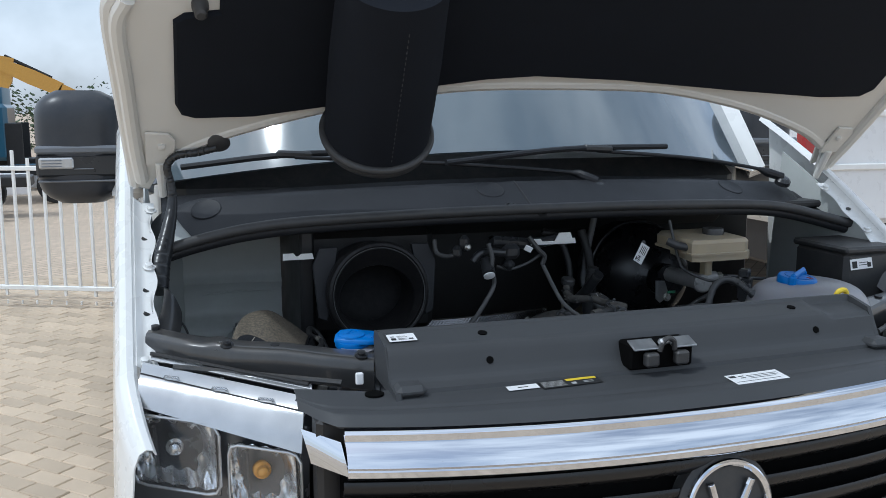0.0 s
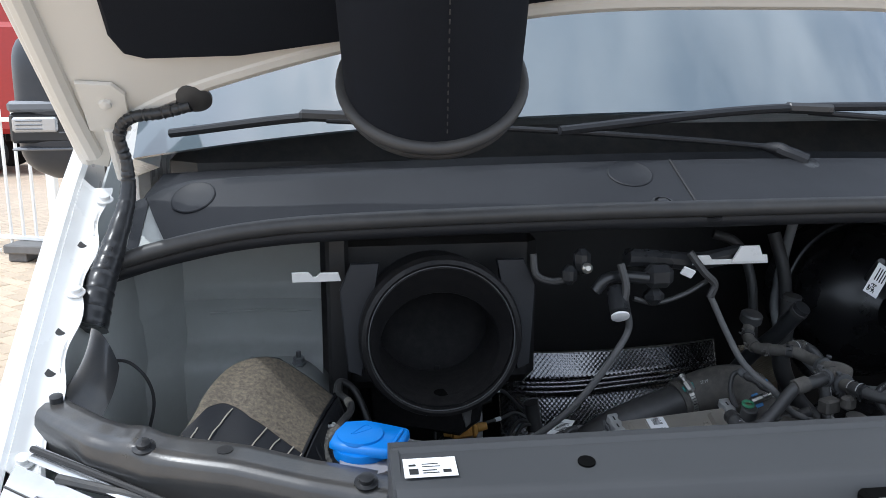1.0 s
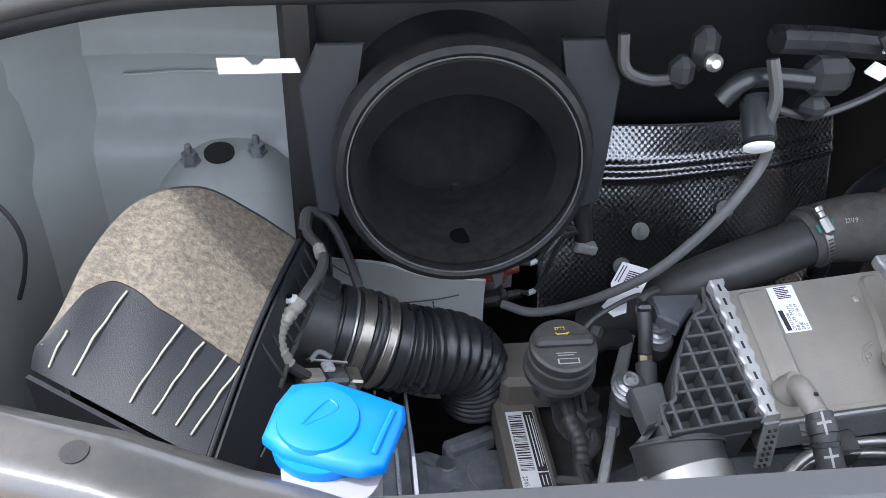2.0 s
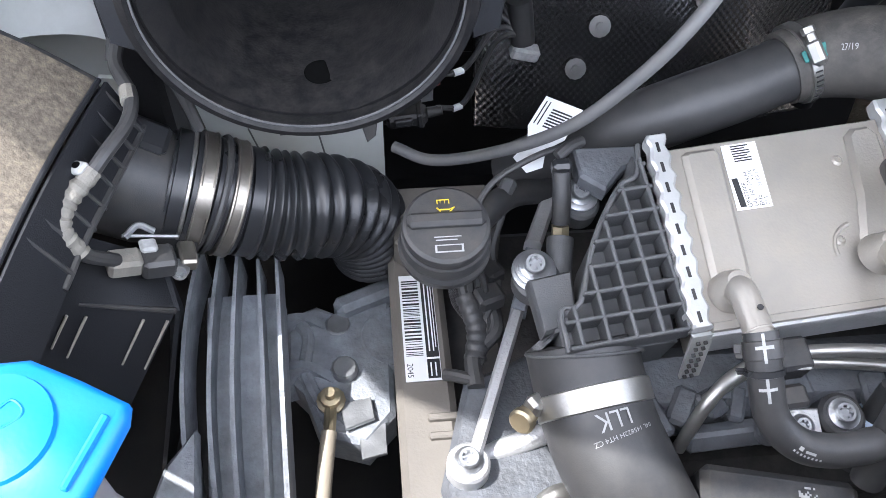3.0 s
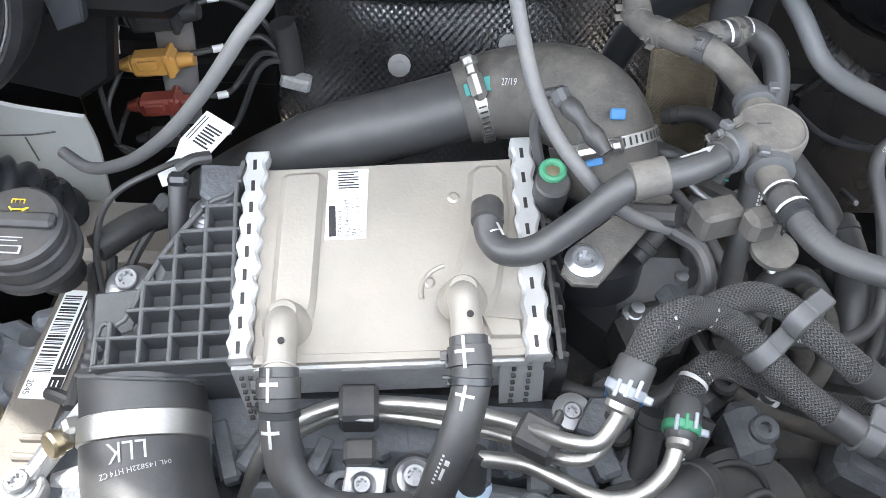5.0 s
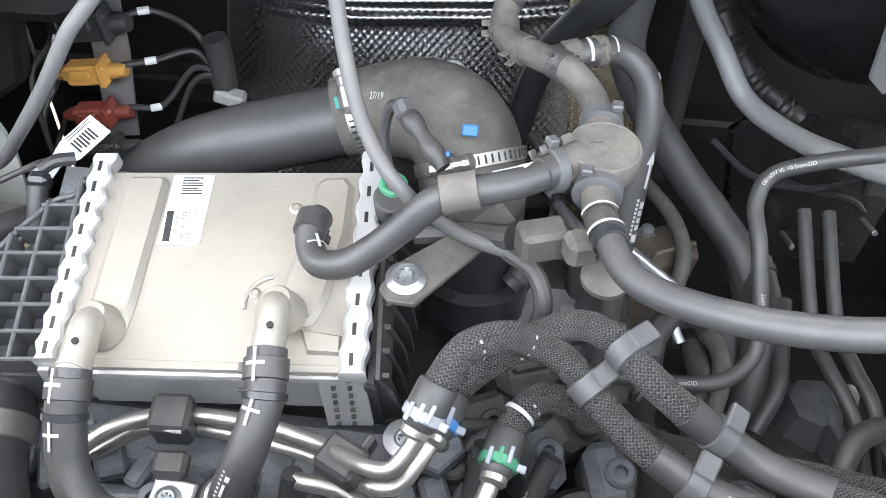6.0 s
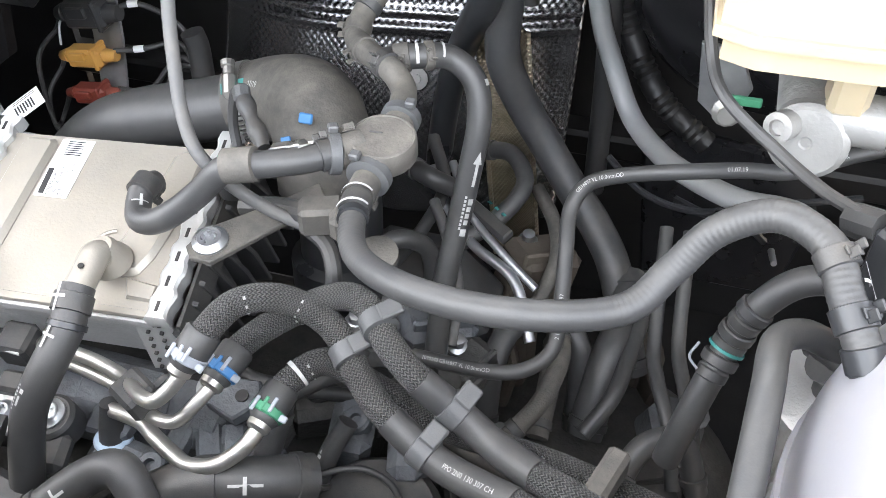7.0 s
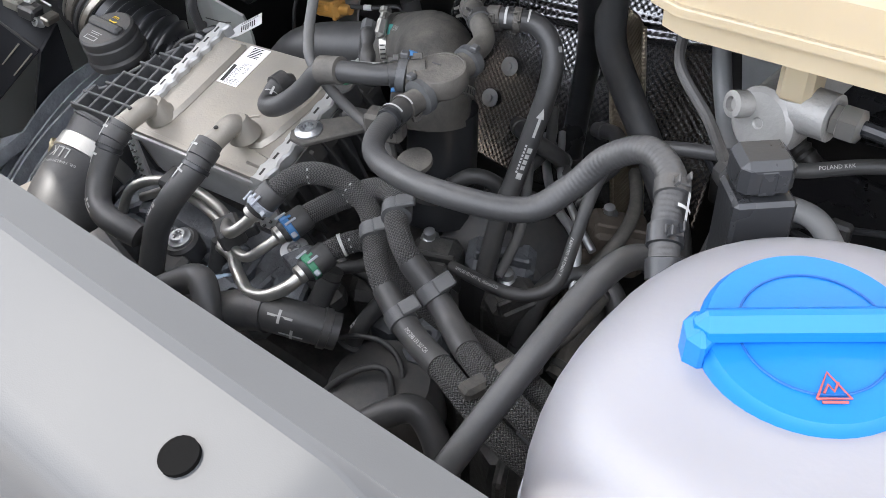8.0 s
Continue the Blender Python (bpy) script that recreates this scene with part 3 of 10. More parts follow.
def truck(at, turn, paint, label, high=3.5, side_high=0.0):
    """A lorry tractor: cab, roof spoiler, doors, windows, chassis, wheels."""
    t = new("truck")
    t.empty_display_size, t.location, t.rotation_euler = 0.2, at, (0, 0, radians(turn))
    tagged(t, label, "truck", "parked trucks")

    def put(name, sh, m):
        ob = new(name, mesh_of(name, sh, m))
        ob.parent = t
        return ob
    sh = Shape().sheet(lambda u, v: (1.25 * (2 * u - 1), -0.15 * math.sin(math.pi * v) + (0.35 * max(0, v - 0.55) ** 1.2), 1.0 + (high - 1.2) * v), 10, 16, 2.1)
    cab = put("cab", Shape().box((0, 1.05, 0.95 + (high - 1.25) / 2), (2.45, 2.1, high - 1.25), 0.12), paint)
    put("roof_spoiler", Shape().plate([(0, 0), (1.9, 0), (1.9, 0.55), (0.9, 0.42)], (-1.1, 0.1, high - 0.35), (0, 1, 0), (0, 0, 1), 0, 2.2, 0.03), paint)
    put("front_window", Shape().box((0, -0.01, high - 1.35), (2.2, 0.06, 0.8), 0.03), GLASS_D)
    put("bumper", Shape().box((0, 0.1, 0.55), (2.45, 0.5, 0.55), 0.06), paint)
    for s in (-1, 1):
        put("side_window", Shape().box((s * 1.215, 0.62, high - 1.35), (0.05, 0.75, 0.7), 0.05), GLASS_D)
        put("side_skirt", Shape().box((s * 1.18, 2.9, 0.55), (0.08, 1.7, 0.6), 0.04), paint)
        put("deflector", Shape().box((s * 1.17, 2.25, high - 1.55), (0.06, 0.5, high - 1.7), 0.02), DARK)
        put("mirror", Shape().box((s * 1.45, 0.05, high - 1.35), (0.16, 0.22, 0.75), 0.05), TYRE)
        put("door_handle", Shape().box((s * 1.235, 1.0, 1.55), (0.02, 0.2, 0.05), 0.01), TYRE)
        for y in (0.9, 4.4):
            w = put("wheel", Shape().lathe((s * 1.02, y, 0.5), (s, 0, 0), [(0.3, -0.14), (0.48, -0.14), (0.5, -0.1), (0.5, 0.1), (0.48, 0.14), (0.3, 0.14), (0.28, 0.06), (0.1, 0.1)], 28), TYRE)
    put("chassis", Shape().box((0, 3.4, 0.85), (0.9, 4.4, 0.25), 0.03), DARK)
    put("grille", Shape().box((0, -0.02, 1.35), (1.9, 0.06, 0.7), 0.03), DARK)
    return t


GLASS_D = mat("dark_window", (0.03, 0.04, 0.05), 0.06, var=0.1, bump=0.0, coat=0.8)
truck((-9.35, 21.6, -0.955), -88, RED, "red lorry tractor parked behind the fence", 3.72)
truck((-7.95, 25.6, -0.955), -88, TRUCK_W, "white lorry tractor parked behind the fence", 3.55)
truck((-7.35, 30.0, -0.955), -88, TRUCK_B, "dark blue lorry tractor parked behind the fence", 3.0)
digger = thing("excavator", "yellow excavator with raised arm behind the trucks", "excavator", (-4.2, 50.0, -0.955))


def arm(name, pts, w, h0, h1, m):
    a, b = vec(pts[0]), vec(pts[1])
    u = unit(b - a)
    n = np.linalg.norm(b - a)
    v = unit(vec((0, 0, 1)) - u * u[2])
    sh = Shape().plate([(0, -h0), (n * 0.5, -max(h0, h1) * 1.1), (n, -h1), (n, h1), (n * 0.5, max(h0, h1) * 1.1), (0, h0)], a - np.cross(u, v) * w / 2, u, v, 0, w, 0.04)
    part(name, sh, m, digger)


part("cab", Shape().box((-4.9, 49.2, 1.35), (1.5, 1.5, 1.7), 0.1), DIGGER, digger)
part("cab_window", Shape().box((-4.9, 48.43, 1.55), (1.1, 0.04, 1.0), 0.02), GLASS_D, digger)
part("house", Shape().box((-3.4, 50.4, 1.05), (3.0, 2.6, 1.1), 0.15), DIGGER, digger)
part("turntable", Shape().lathe((-3.9, 50.2, 0.0), (0, 0, 1), [(1.0, 0), (1.0, 0.5)], 24), TYRE, digger)
for y in (49.0, 51.4):
    part("track", Shape().box((-3.9, y, -0.455), (4.2, 0.6, 1.0), 0.3), TYRE, digger)
arm("boom", [(-4.0, 50.0, 1.5), (-5.6, 50.0, 2.6)], 0.5, 0.45, 0.36, DIGGER)
arm("boom_end", [(-5.5, 50.0, 2.6), (-8.35, 50.0, 3.9)], 0.5, 0.36, 0.30, DIGGER)
arm("stick", [(-8.25, 50.0, 4.3), (-8.75, 50.0, 1.9)], 0.4, 0.62, 0.22, DIGGER)
part("ram", Shape().rod((-8.1, 49.9, 4.3), (-5.9, 49.9, 3.2), 0.09, 0.09, 10), TYRE, digger)
part("bucket", Shape().box((-8.9, 50.0, 1.4), (0.9, 1.0, 0.9), 0.2), TYRE, digger)
# van standing beside this one
side_van = thing("box_trailer", "light grey box trailer with a red corner post", "trailer", (4.2, 4.2, 0))
part("box", Shape().box((5.1, 6.5, 1.75), (3.0, 5.0, 2.1), 0.05), TRUCK_W, side_van)
part("corner_post", Shape().box((3.63, 3.98, 1.55), (0.14, 0.10, 2.2), 0.02), RED, side_van)
for z in (1.15, 1.55, 1.72):
    part("moulding", Shape().box((5.1, 3.985, z), (2.8, 0.02, 0.05), 0.008), FENCE_W, side_van)
part("wheel", Shape().lathe((4.2, 4.6, 0.4), (1, 0, 0), [(0.2, -0.1), (0.4, -0.1), (0.4, 0.1), (0.2, 0.1)], 24), TYRE, side_van)
part("skirt", Shape().box((5.1, 6.5, 0.55), (2.8, 4.9, 0.4), 0.03), DARK, side_van)
# low hedge line far off
rng = random.Random(77)
sh = Shape()
for i in range(900):
    x, z = rng.uniform(-45, 25), 0
    r = rng.uniform(0.5, 1.3)
    c = vec((x, 62 + rng.uniform(-3, 3), rng.uniform(-0.6, 2.6)))
    for k in range(12):
        d = unit((rng.gauss(0, 1), rng.gauss(0, 1), rng.gauss(0, 1)))
        p = c + d * r * rng.uniform(0.4, 1.0)
        a, b = unit(np.cross(d, (0.3, 0.5, 1))), unit((rng.gauss(0, 1), rng.gauss(0, 1), rng.gauss(0, 1)))
        s = rng.uniform(0.08, 0.22)
        sh.add([p - a * s, p + b * s * 0.6, p + a * s, p - b * s * 0.6 + d * 0.1], [(0, 1, 2, 3)])
LEAF = mat("far_leaves", (0.055, 0.085, 0.04), 0.7, var=0.4, bump=0.0, scale=2)
solid("hedge", sh, LEAF, "far green hedge beyond the yard", "hedge", kind="stuff")

# ---- the van ----
CX = -0.015
van = thing("van", "white panel van, bonnet propped open, on a paved yard", "van", (CX, 0.6, 0.0))

# bonnet: its inner face lies in a plane that rises forward at 45 degrees
SLOPE = math.sqrt(0.5)


def bonnet_at(x, s, d=0.0):
    return (x, 0.62 - SLOPE * s - SLOPE * d, 1.51 + SLOPE * s - SLOPE * d)


half = [(0, 0.161), (0.235, 0.155), (0.41, 0.125), (0.59, 0.075), (0.78, 0.0), (0.895, -0.07), (0.93, -0.16), (0.957, -0.15), (0.965, 0.0),
        (0.975, 0.17), (0.982, 0.33), (0.965, 0.38), (0.90, 0.48), (0.75, 0.62), (0.45, 0.70), (0, 0.73)]
outline = [(CX + x, s) for x, s in half] + [(CX - x, s) for x, s in half[-2:0:-1]]
bonnet_u, bonnet_v = (1, 0, 0), (0, -SLOPE, SLOPE)
O_B = bonnet_at(0, 0)
sh = Shape().plate(outline, O_B, bonnet_u, bonnet_v, -0.012, 0.0, 0.003)
sh.plate(outline, O_B, bonnet_u, bonnet_v, -0.033, -0.045, 0.006)
bonnet = part("bonnet", sh, PRIMER, van, "open bonnet, its inner panel painted off-white")
# raised rim ribs of the inner panel
sh = Shape()
for side in (-1, 1):
    sh.tube([bonnet_at(CX + side * x, s, 0.002) for x, s in ((0.945, -0.12), (0.955, 0.0), (0.963, 0.17), (0.97, 0.32), (0.95, 0.38))], 0.016, 10)
    sh.tube([bonnet_at(CX + side * x, s, -0.016) for x, s in ((0.957, -0.15), (0.965, 0.0), (0.975, 0.17), (0.982, 0.33), (0.965, 0.38), (0.9, 0.48), (0.75, 0.62), (0.45, 0.7), (0, 0.73))], 0.018, 10)
sh.tube([bonnet_at(CX + x, s + 0.012, -0.01) for x, s in [(-a, b) for a, b in half[5::-1]] + half[1:6]], 0.016, 10)
part("bonnet_rim", sh, PRIMER, bonnet)
lin = [(-0.885, 0.12), (-0.872, 0.088), (-0.845, 0.078), (-0.722, 0.083), (-0.561, 0.114), (-0.339, 0.175), (-0.22, 0.197), (-0.10, 0.209), (0.122, 0.199),
       (0.451, 0.169), (0.723, 0.148), (0.84, 0.152), (0.872, 0.18), (0.88, 0.34), (0.862, 0.352), (0.80, 0.37), (0.80, 0.44), (0.70, 0.56), (0.4, 0.65), (-0.4, 0.65),
       (-0.70, 0.56), (-0.80, 0.44), (-0.80, 0.362), (-0.865, 0.352), (-0.885, 0.335)]
part("bonnet_liner", Shape().plate(lin, O_B, bonnet_u, bonnet_v, 0.0, 0.012, 0.006), LINER, bonnet, "black felt sound insulation")
sh = Shape()
for x in (-0.836, 0.806):
    sh.lathe(bonnet_at(x, 0.375), (0, -1, -1), [(0.016, 0), (0.016, 0.014), (0.012, 0.022), (0.012, 0.034), (0.008, 0.038)], 16)
    part("bonnet_buffer", sh, RUBBER, bonnet)
    sh = Shape()
for side in (-1, 1):
    x = CX + side * 0.905
    sh = Shape()
    sh.plate([(-0.03, -0.075), (0.028, -0.075), (0.034, 0.0), (0.02, 0.02), (-0.028, 0.024)], bonnet_at(x, 0.01, 0.004), bonnet_u, bonnet_v, -0.002, 0.004, 0.001)
    sh.lathe(bonnet_at(x - side * 0.005, -0.005, 0.008), (0, -1, -1), [(0.009, 0), (0.009, 0.006), (0.004, 0.009)], 6)
    sh.rod(bonnet_at(x, -0.06, 0.006), (x - side * 0.003, 0.70, 1.385), 0.011, 0.009, 10)
    part("hinge", sh, PRIMER, bonnet)
sh = Shape()
sh.lathe(bonnet_at(-0.475, 0.40, 0.02), (0, -1, -1), [(0.008, 0), (0.008, 0.006), (0.004, 0.008)], 10)
part("clip", sh, ZINC, bonnet)

# air inlet trunk that hangs from the bonnet
duct_axis = unit((-0.075, -0.69, 0.72))
duct_0 = vec((-0.472, 0.470, 1.530))
intake = thing("air_intake_trunk", "soft black rubber air trunk hanging under the open bonnet", "air duct", tuple(duct_0 + vec((0, 0, -0.1))))
prof = [(0.100, -0.002), (0.113, 0.0), (0.1125, 0.10), (0.111, 0.22), (0.106, 0.32), (0.103, 0.40)]
part("trunk", Shape().lathe(duct_0, duct_axis, prof, 48), LINER, intake)
sh = Shape().ring(duct_0 + duct_axis * 0.004, duct_axis, 0.115, 0.0095, 56, 12)
sh.ring(duct_0 - duct_axis * 0.012, duct_axis, 0.108, 0.010, 56, 12)
part("rim", sh, RUBBER, intake)
u_d, v_d, w_d = side_axes(duct_axis, (0, -1, 0))
sh = Shape()
for i in range(26):
    p = duct_0 + u_d * 0.1128 + duct_axis * (0.03 + 0.013 * i)
    sh.box(p, (0.0016, 0.0012, 0.007), 0.0004, np.array([v_d, u_d, w_d]).T)
part("seam", sh, PLASTIC, intake)

# front wings
Y_ST = [0.15, 0.22, 0.32, 0.42, 0.53, 0.62, 0.70, 0.80, 0.92, 1.05]
Z_ST = [0.99, 1.055, 1.122, 1.195, 1.268, 1.326, 1.375, 1.43, 1.49, 1.55]


def wing_profile(t):
    return float(np.interp(t, np.linspace(0, 1, len(Y_ST)), Y_ST)), float(np.interp(t, np.linspace(0, 1, len(Y_ST)), Z_ST))


def wing_skin(side):
    cross = [(0.966, -0.006), (0.972, 0.002), (0.984, 0.004), (0.996, -0.004), (1.006, -0.03), (1.014, -0.12), (1.022, -0.30), (1.03, -0.55), (1.01, -0.95)]

    def fn(u, v):
        y, z = wing_profile(u)
        x = float(np.interp(v, np.linspace(0, 1, len(cross)), [c[0] for c in cross]))
        dz = float(np.interp(v, np.linspace(0, 1, len(cross)), [c[1] for c in cross]))
        pull = max(0.0, (0.30 - y) / 0.15) ** 2
        return (CX + side * (x - 0.03 * pull), y, z + dz)
    return fn


for side in (-1, 1):
    sh = Shape().sheet(wing_skin(side), 30, 32, 0.003)
    wing = part("front_wing", sh, WHITE, van, "white front wing")
    # bolted inner flange with its holes
    def flange(u, v, side=side):
        y, z = 0.30 + 0.42 * u, 0.0
        z = float(np.interp(y, Y_ST, Z_ST))
        notch = 0.010 * (0.5 + 0.5 * math.sin(y * 60)) if v > 0.8 else 0
        return (CX + side * (0.967 - 0.045 * v + notch), y, z - 0.004 - 0.016 * min(v * 3, 1))
    part("flange", Shape().sheet(flange, 40, 8, 0.002), WHITE, wing)
    for y, dx in ((0.318, 0.952), (0.529, 0.938), (0.69, 0.93)):
        z = float(np.interp(y, Y_ST, Z_ST)) - 0.016
        sh = Shape().lathe((CX + side * dx, y, z), (-0.1 * side, -0.35, 0.9), [(0.013, 0), (0.013, 0.002), (0.008, 0.003), (0.008, 0.009), (0.006, 0.010)], 14)
        part("wing_bolt", sh, WHITE, wing)
    for y in (0.42, 0.475, 0.61):
        z = float(np.interp(y, Y_ST, Z_ST)) - 0.018
        sh = Shape().lathe((CX + side * 0.945, y, z), (-0.1 * side, -0.45, 0.9), [(0.007, -0.001), (0.0075, 0.0006)], 14)
        part("slot", sh, DARK, wing)

# windscreen, pillars and roof edge
def screen(u, v):
    x = -0.965 + 1.93 * u
    bow = (x / 0.9) ** 2
    return (CX + x * (1 - 0.06 * v), 0.745 + 0.30 * bow - 0.02 + 0.62 * v, 1.475 - 0.085 * bow + 0.80 * v)


GLASS = mat("windscreen_glass", (0.10, 0.13, 0.15), 0.03, var=0.05, bump=0.0, coat=1.0, spec=1.0, rough_var=0.01)
part("windscreen", Shape().sheet(screen, 36, 10, 0.006), GLASS, van, "windscreen reflecting clouds")
for side in (-1, 1):
    sh = Shape()
    def pillar(u, v, side=side):
        return (CX + side * (0.962 - 0.05 * u + 0.07 * v), 1.075 + 0.62 * u + 0.10 * v, 1.375 + 0.82 * u - 0.03 * v)
    part("pillar", Shape().sheet(pillar, 8, 6, 0.05), WHITE, van)
    sh = Shape().box((CX + side * 0.99, 2.0, 1.0), (0.05, 1.6, 1.1), 0.02)
    part("door", sh, WHITE, van)
    sh = Shape().box((CX + side * 0.93, 2.0, 1.9), (0.03, 1.4, 0.62), 0.02, (0, side * -7, 0))
    part("side_window", sh, GLASS, van)
part("roof", Shape().box((CX, 4.2, 2.32), (1.7, 5.0, 0.08), 0.04), WHITE, van)
part("cargo_body", Shape().box((CX, 4.9, 1.35), (1.95, 4.2, 1.9), 0.08), WHITE, van)
TYRE_V = mat("van_tyre", (0.022, 0.022, 0.023), 0.85, var=0.2, bump=0.3)
for side in (-1, 1):
    for y in (0.95, 4.55):
        wheel = part("wheel", Shape().lathe((CX + side * 0.88, y, 0.345), (side, 0, 0), [(0.20, -0.11), (0.325, -0.11), (0.345, -0.08), (0.345, 0.08), (0.325, 0.11), (0.21, 0.115)], 36), TYRE_V, van)
        part("rim", Shape().lathe((CX + side * 0.955, y, 0.345), (side, 0, 0), [(0.21, 0), (0.20, 0.03), (0.14, 0.02), (0.06, 0.03), (0.05, 0.045), (0.004, 0.046)], 30), GREY_PL, wheel)
    part("sill", Shape().box((CX + side * 0.93, 2.75, 0.42), (0.12, 2.7, 0.18), 0.04), PLASTIC, van)
part("bulkhead", Shape().box((CX, 2.75, 1.4), (1.8, 0.05, 1.6), 0.01), GREY_PL, van)

# cowl tray below the windscreen with its rubber seal
EDGE_A = [0.0, 0.2, 0.4, 0.56, 0.66, 0.75, 0.84, 0.90, 0.95]
EDGE_Y = [0.540, 0.545, 0.560, 0.580, 0.600, 0.615, 0.622, 0.615, 0.600]
EDGE_Z = [1.326, 1.325, 1.320, 1.313, 1.305, 1.292, 1.272, 1.256, 1.243]


def cowl_edge(x):
    a = abs(x - CX)
    return float(np.interp(a, EDGE_A, EDGE_Y)), float(np.interp(a, EDGE_A, EDGE_Z))


def cowl(u, v):
    return cowl_skin(CX + (2 * u - 1) * (0.905 - 0.115 * max(0.0, 1 - v / 0.5) ** 1.2), v)


def cowl_skin(x, v):
    y0, z0 = cowl_edge(x)
    bow = ((x - CX) / 0.9) ** 2
    end = max(0.0, (abs(x - CX) - 0.80) / 0.10)
    yy = [y0 + 0.004, y0 + 0.045, 0.690 + 0.10 * bow, 0.712 + 0.11 * bow, 0.735 + 0.13 * bow, 0.79 + 0.25 * bow]
    zz = [z0 + 0.002, z0 + 0.022, 1.398 - 0.035 * bow - 0.03 * end ** 2, 1.396 - 0.035 * bow - 0.03 * end ** 2, 1.366 - 0.03 * bow, 1.40 - 0.05 * bow]
    k = np.linspace(0, 1, 6)
    return (x, float(np.interp(v, k, yy)), float(np.interp(v, k, zz)))


tray = part("cowl_panel", Shape().sheet(cowl, 60, 30, 0.004), COWL_PL, van, "black plastic scuttle panel under the windscreen")


def on_cowl(x, v, lift=0.0):
    p = cowl((x - CX + 0.90) / 1.80, v)
    return (p[0], p[1], p[2] + lift)


def cowl_normal(x, v):
    p, q, r = vec(on_cowl(x, v)), vec(on_cowl(x + 0.02, v)), vec(on_cowl(x, v + 0.04))
    n = unit(np.cross(q - p, r - p))
    return n if n[2] > 0 else -n


for x in (-0.845, -0.140, 0.62):
    c, n = vec(on_cowl(x, 0.335)), cowl_normal(x, 0.335)
    part("cowl_cap", Shape().lathe(c - n * 0.003, n, [(0.036, 0), (0.036, 0.0042), (0.034, 0.0052), (0.032, 0.0042), (0.004, 0.0040)], 32), COWL_PL, tray)
for x, v in ((-0.118, 0.17), (-0.05, 0.03)):
    sh = Shape().lathe(on_cowl(x, v, -0.001), (0.0, -0.35, 0.93), [(0.017, 0), (0.017, 0.005), (0.013, 0.006), (0.013, 0.003), (0.008, 0.003), (0.008, 0.008), (0.005, 0.009)], 20)
    part("cowl_bolt", sh, PLASTIC_SMOOTH, tray)
part("cowl_joint", Shape().tube([on_cowl(-0.060, v, 0.0005) for v in (0.02, 0.12, 0.2, 0.3, 0.4)], 0.0022, 6), DARK, tray)
seal_line = [(CX + a, cowl_edge(CX + a)[0] - 0.004, cowl_edge(CX + a)[1] + 0.018) for a in (-0.945, -0.90, -0.84, -0.75, -0.66, -0.56, -0.4, -0.2, 0, 0.2, 0.4, 0.56, 0.66, 0.75, 0.84, 0.90, 0.945)]
seal = part("bonnet_seal", Shape().tube(seal_line, 0.0125, 14, 6), RUBBER, van, "rubber bonnet seal along the scuttle edge")
part("seal_channel", Shape().tube([(x, y + 0.016, z - 0.017) for x, y, z in seal_line], 0.014, 12, 6), COWL_PL, seal)

# wipers
def wiper(name, pts, blade):
    w = part(name, Shape().tube(pts, lambda s, t: 0.0125 - 0.0075 * min(max(s - 0.05, 0) / 0.03, 1.0), 10), COWL_PL, van)
    part("blade", Shape().tube(blade, 0.0075, 8), COWL_PL, w)
    part("pivot_cap", Shape().lathe(vec(pts[0]) - vec((0, 0, 0.02)), (0, -0.4, 0.9), [(0.022, 0), (0.022, 0.012), (0.015, 0.02), (0.006, 0.022)], 18), PLASTIC_SMOOTH, w)
    return w


wiper("wiper_arm", [(0.178, 0.690, 1.392), (0.150, 0.705, 1.404), (0.118, 0.725, 1.414), (-0.05, 0.735, 1.430), (-0.30, 0.735, 1.448), (-0.61, 0.735, 1.466)],
      [(-0.30, 0.750, 1.470), (-0.60, 0.760, 1.472), (-0.87, 0.850, 1.440)])
wiper("wiper_arm", [(0.80, 0.735, 1.385), (0.76, 0.745, 1.398), (0.70, 0.75, 1.415), (0.50, 0.745, 1.445), (0.20, 0.735, 1.470)],
      [(0.42, 0.750, 1.478), (0.10, 0.725, 1.476), (-0.25, 0.665, 1.450)])
for x, y, z in ((-0.61, 0.742, 1.472), (0.20, 0.735, 1.476)):
    part("blade_joint", Shape().box((x, y, z), (0.085, 0.022, 0.018), 0.005, (0, 3, 0)), PLASTIC_SMOOTH, van, "black wiper blade joint")
# painted body edge between scuttle and wing
for side in (-1, 1):
    sh = Shape().sheet(lambda u, v: tuple(vec(cowl_skin(CX + side * (0.775 + 0.108 * u), 0.10 + 0.34 * v)) - vec((0, 0, 0.007))), 10, 10, side * 0.003)
    part("scuttle_corner", sh, BODY_IN, van, "painted body corner beside the scuttle")
    sh = Shape().sheet(lambda u, v: tuple(vec(cowl_skin(CX + side * (0.883 + 0.055 * u), 0.02 + 0.50 * v)) + vec((0, 0, -0.005 + 0.012 * math.sin(math.pi * u)))), 10, 12, side * 0.003)
    part("corner_flap", sh, COWL_PL, van, "black rubber flap beside the scuttle")

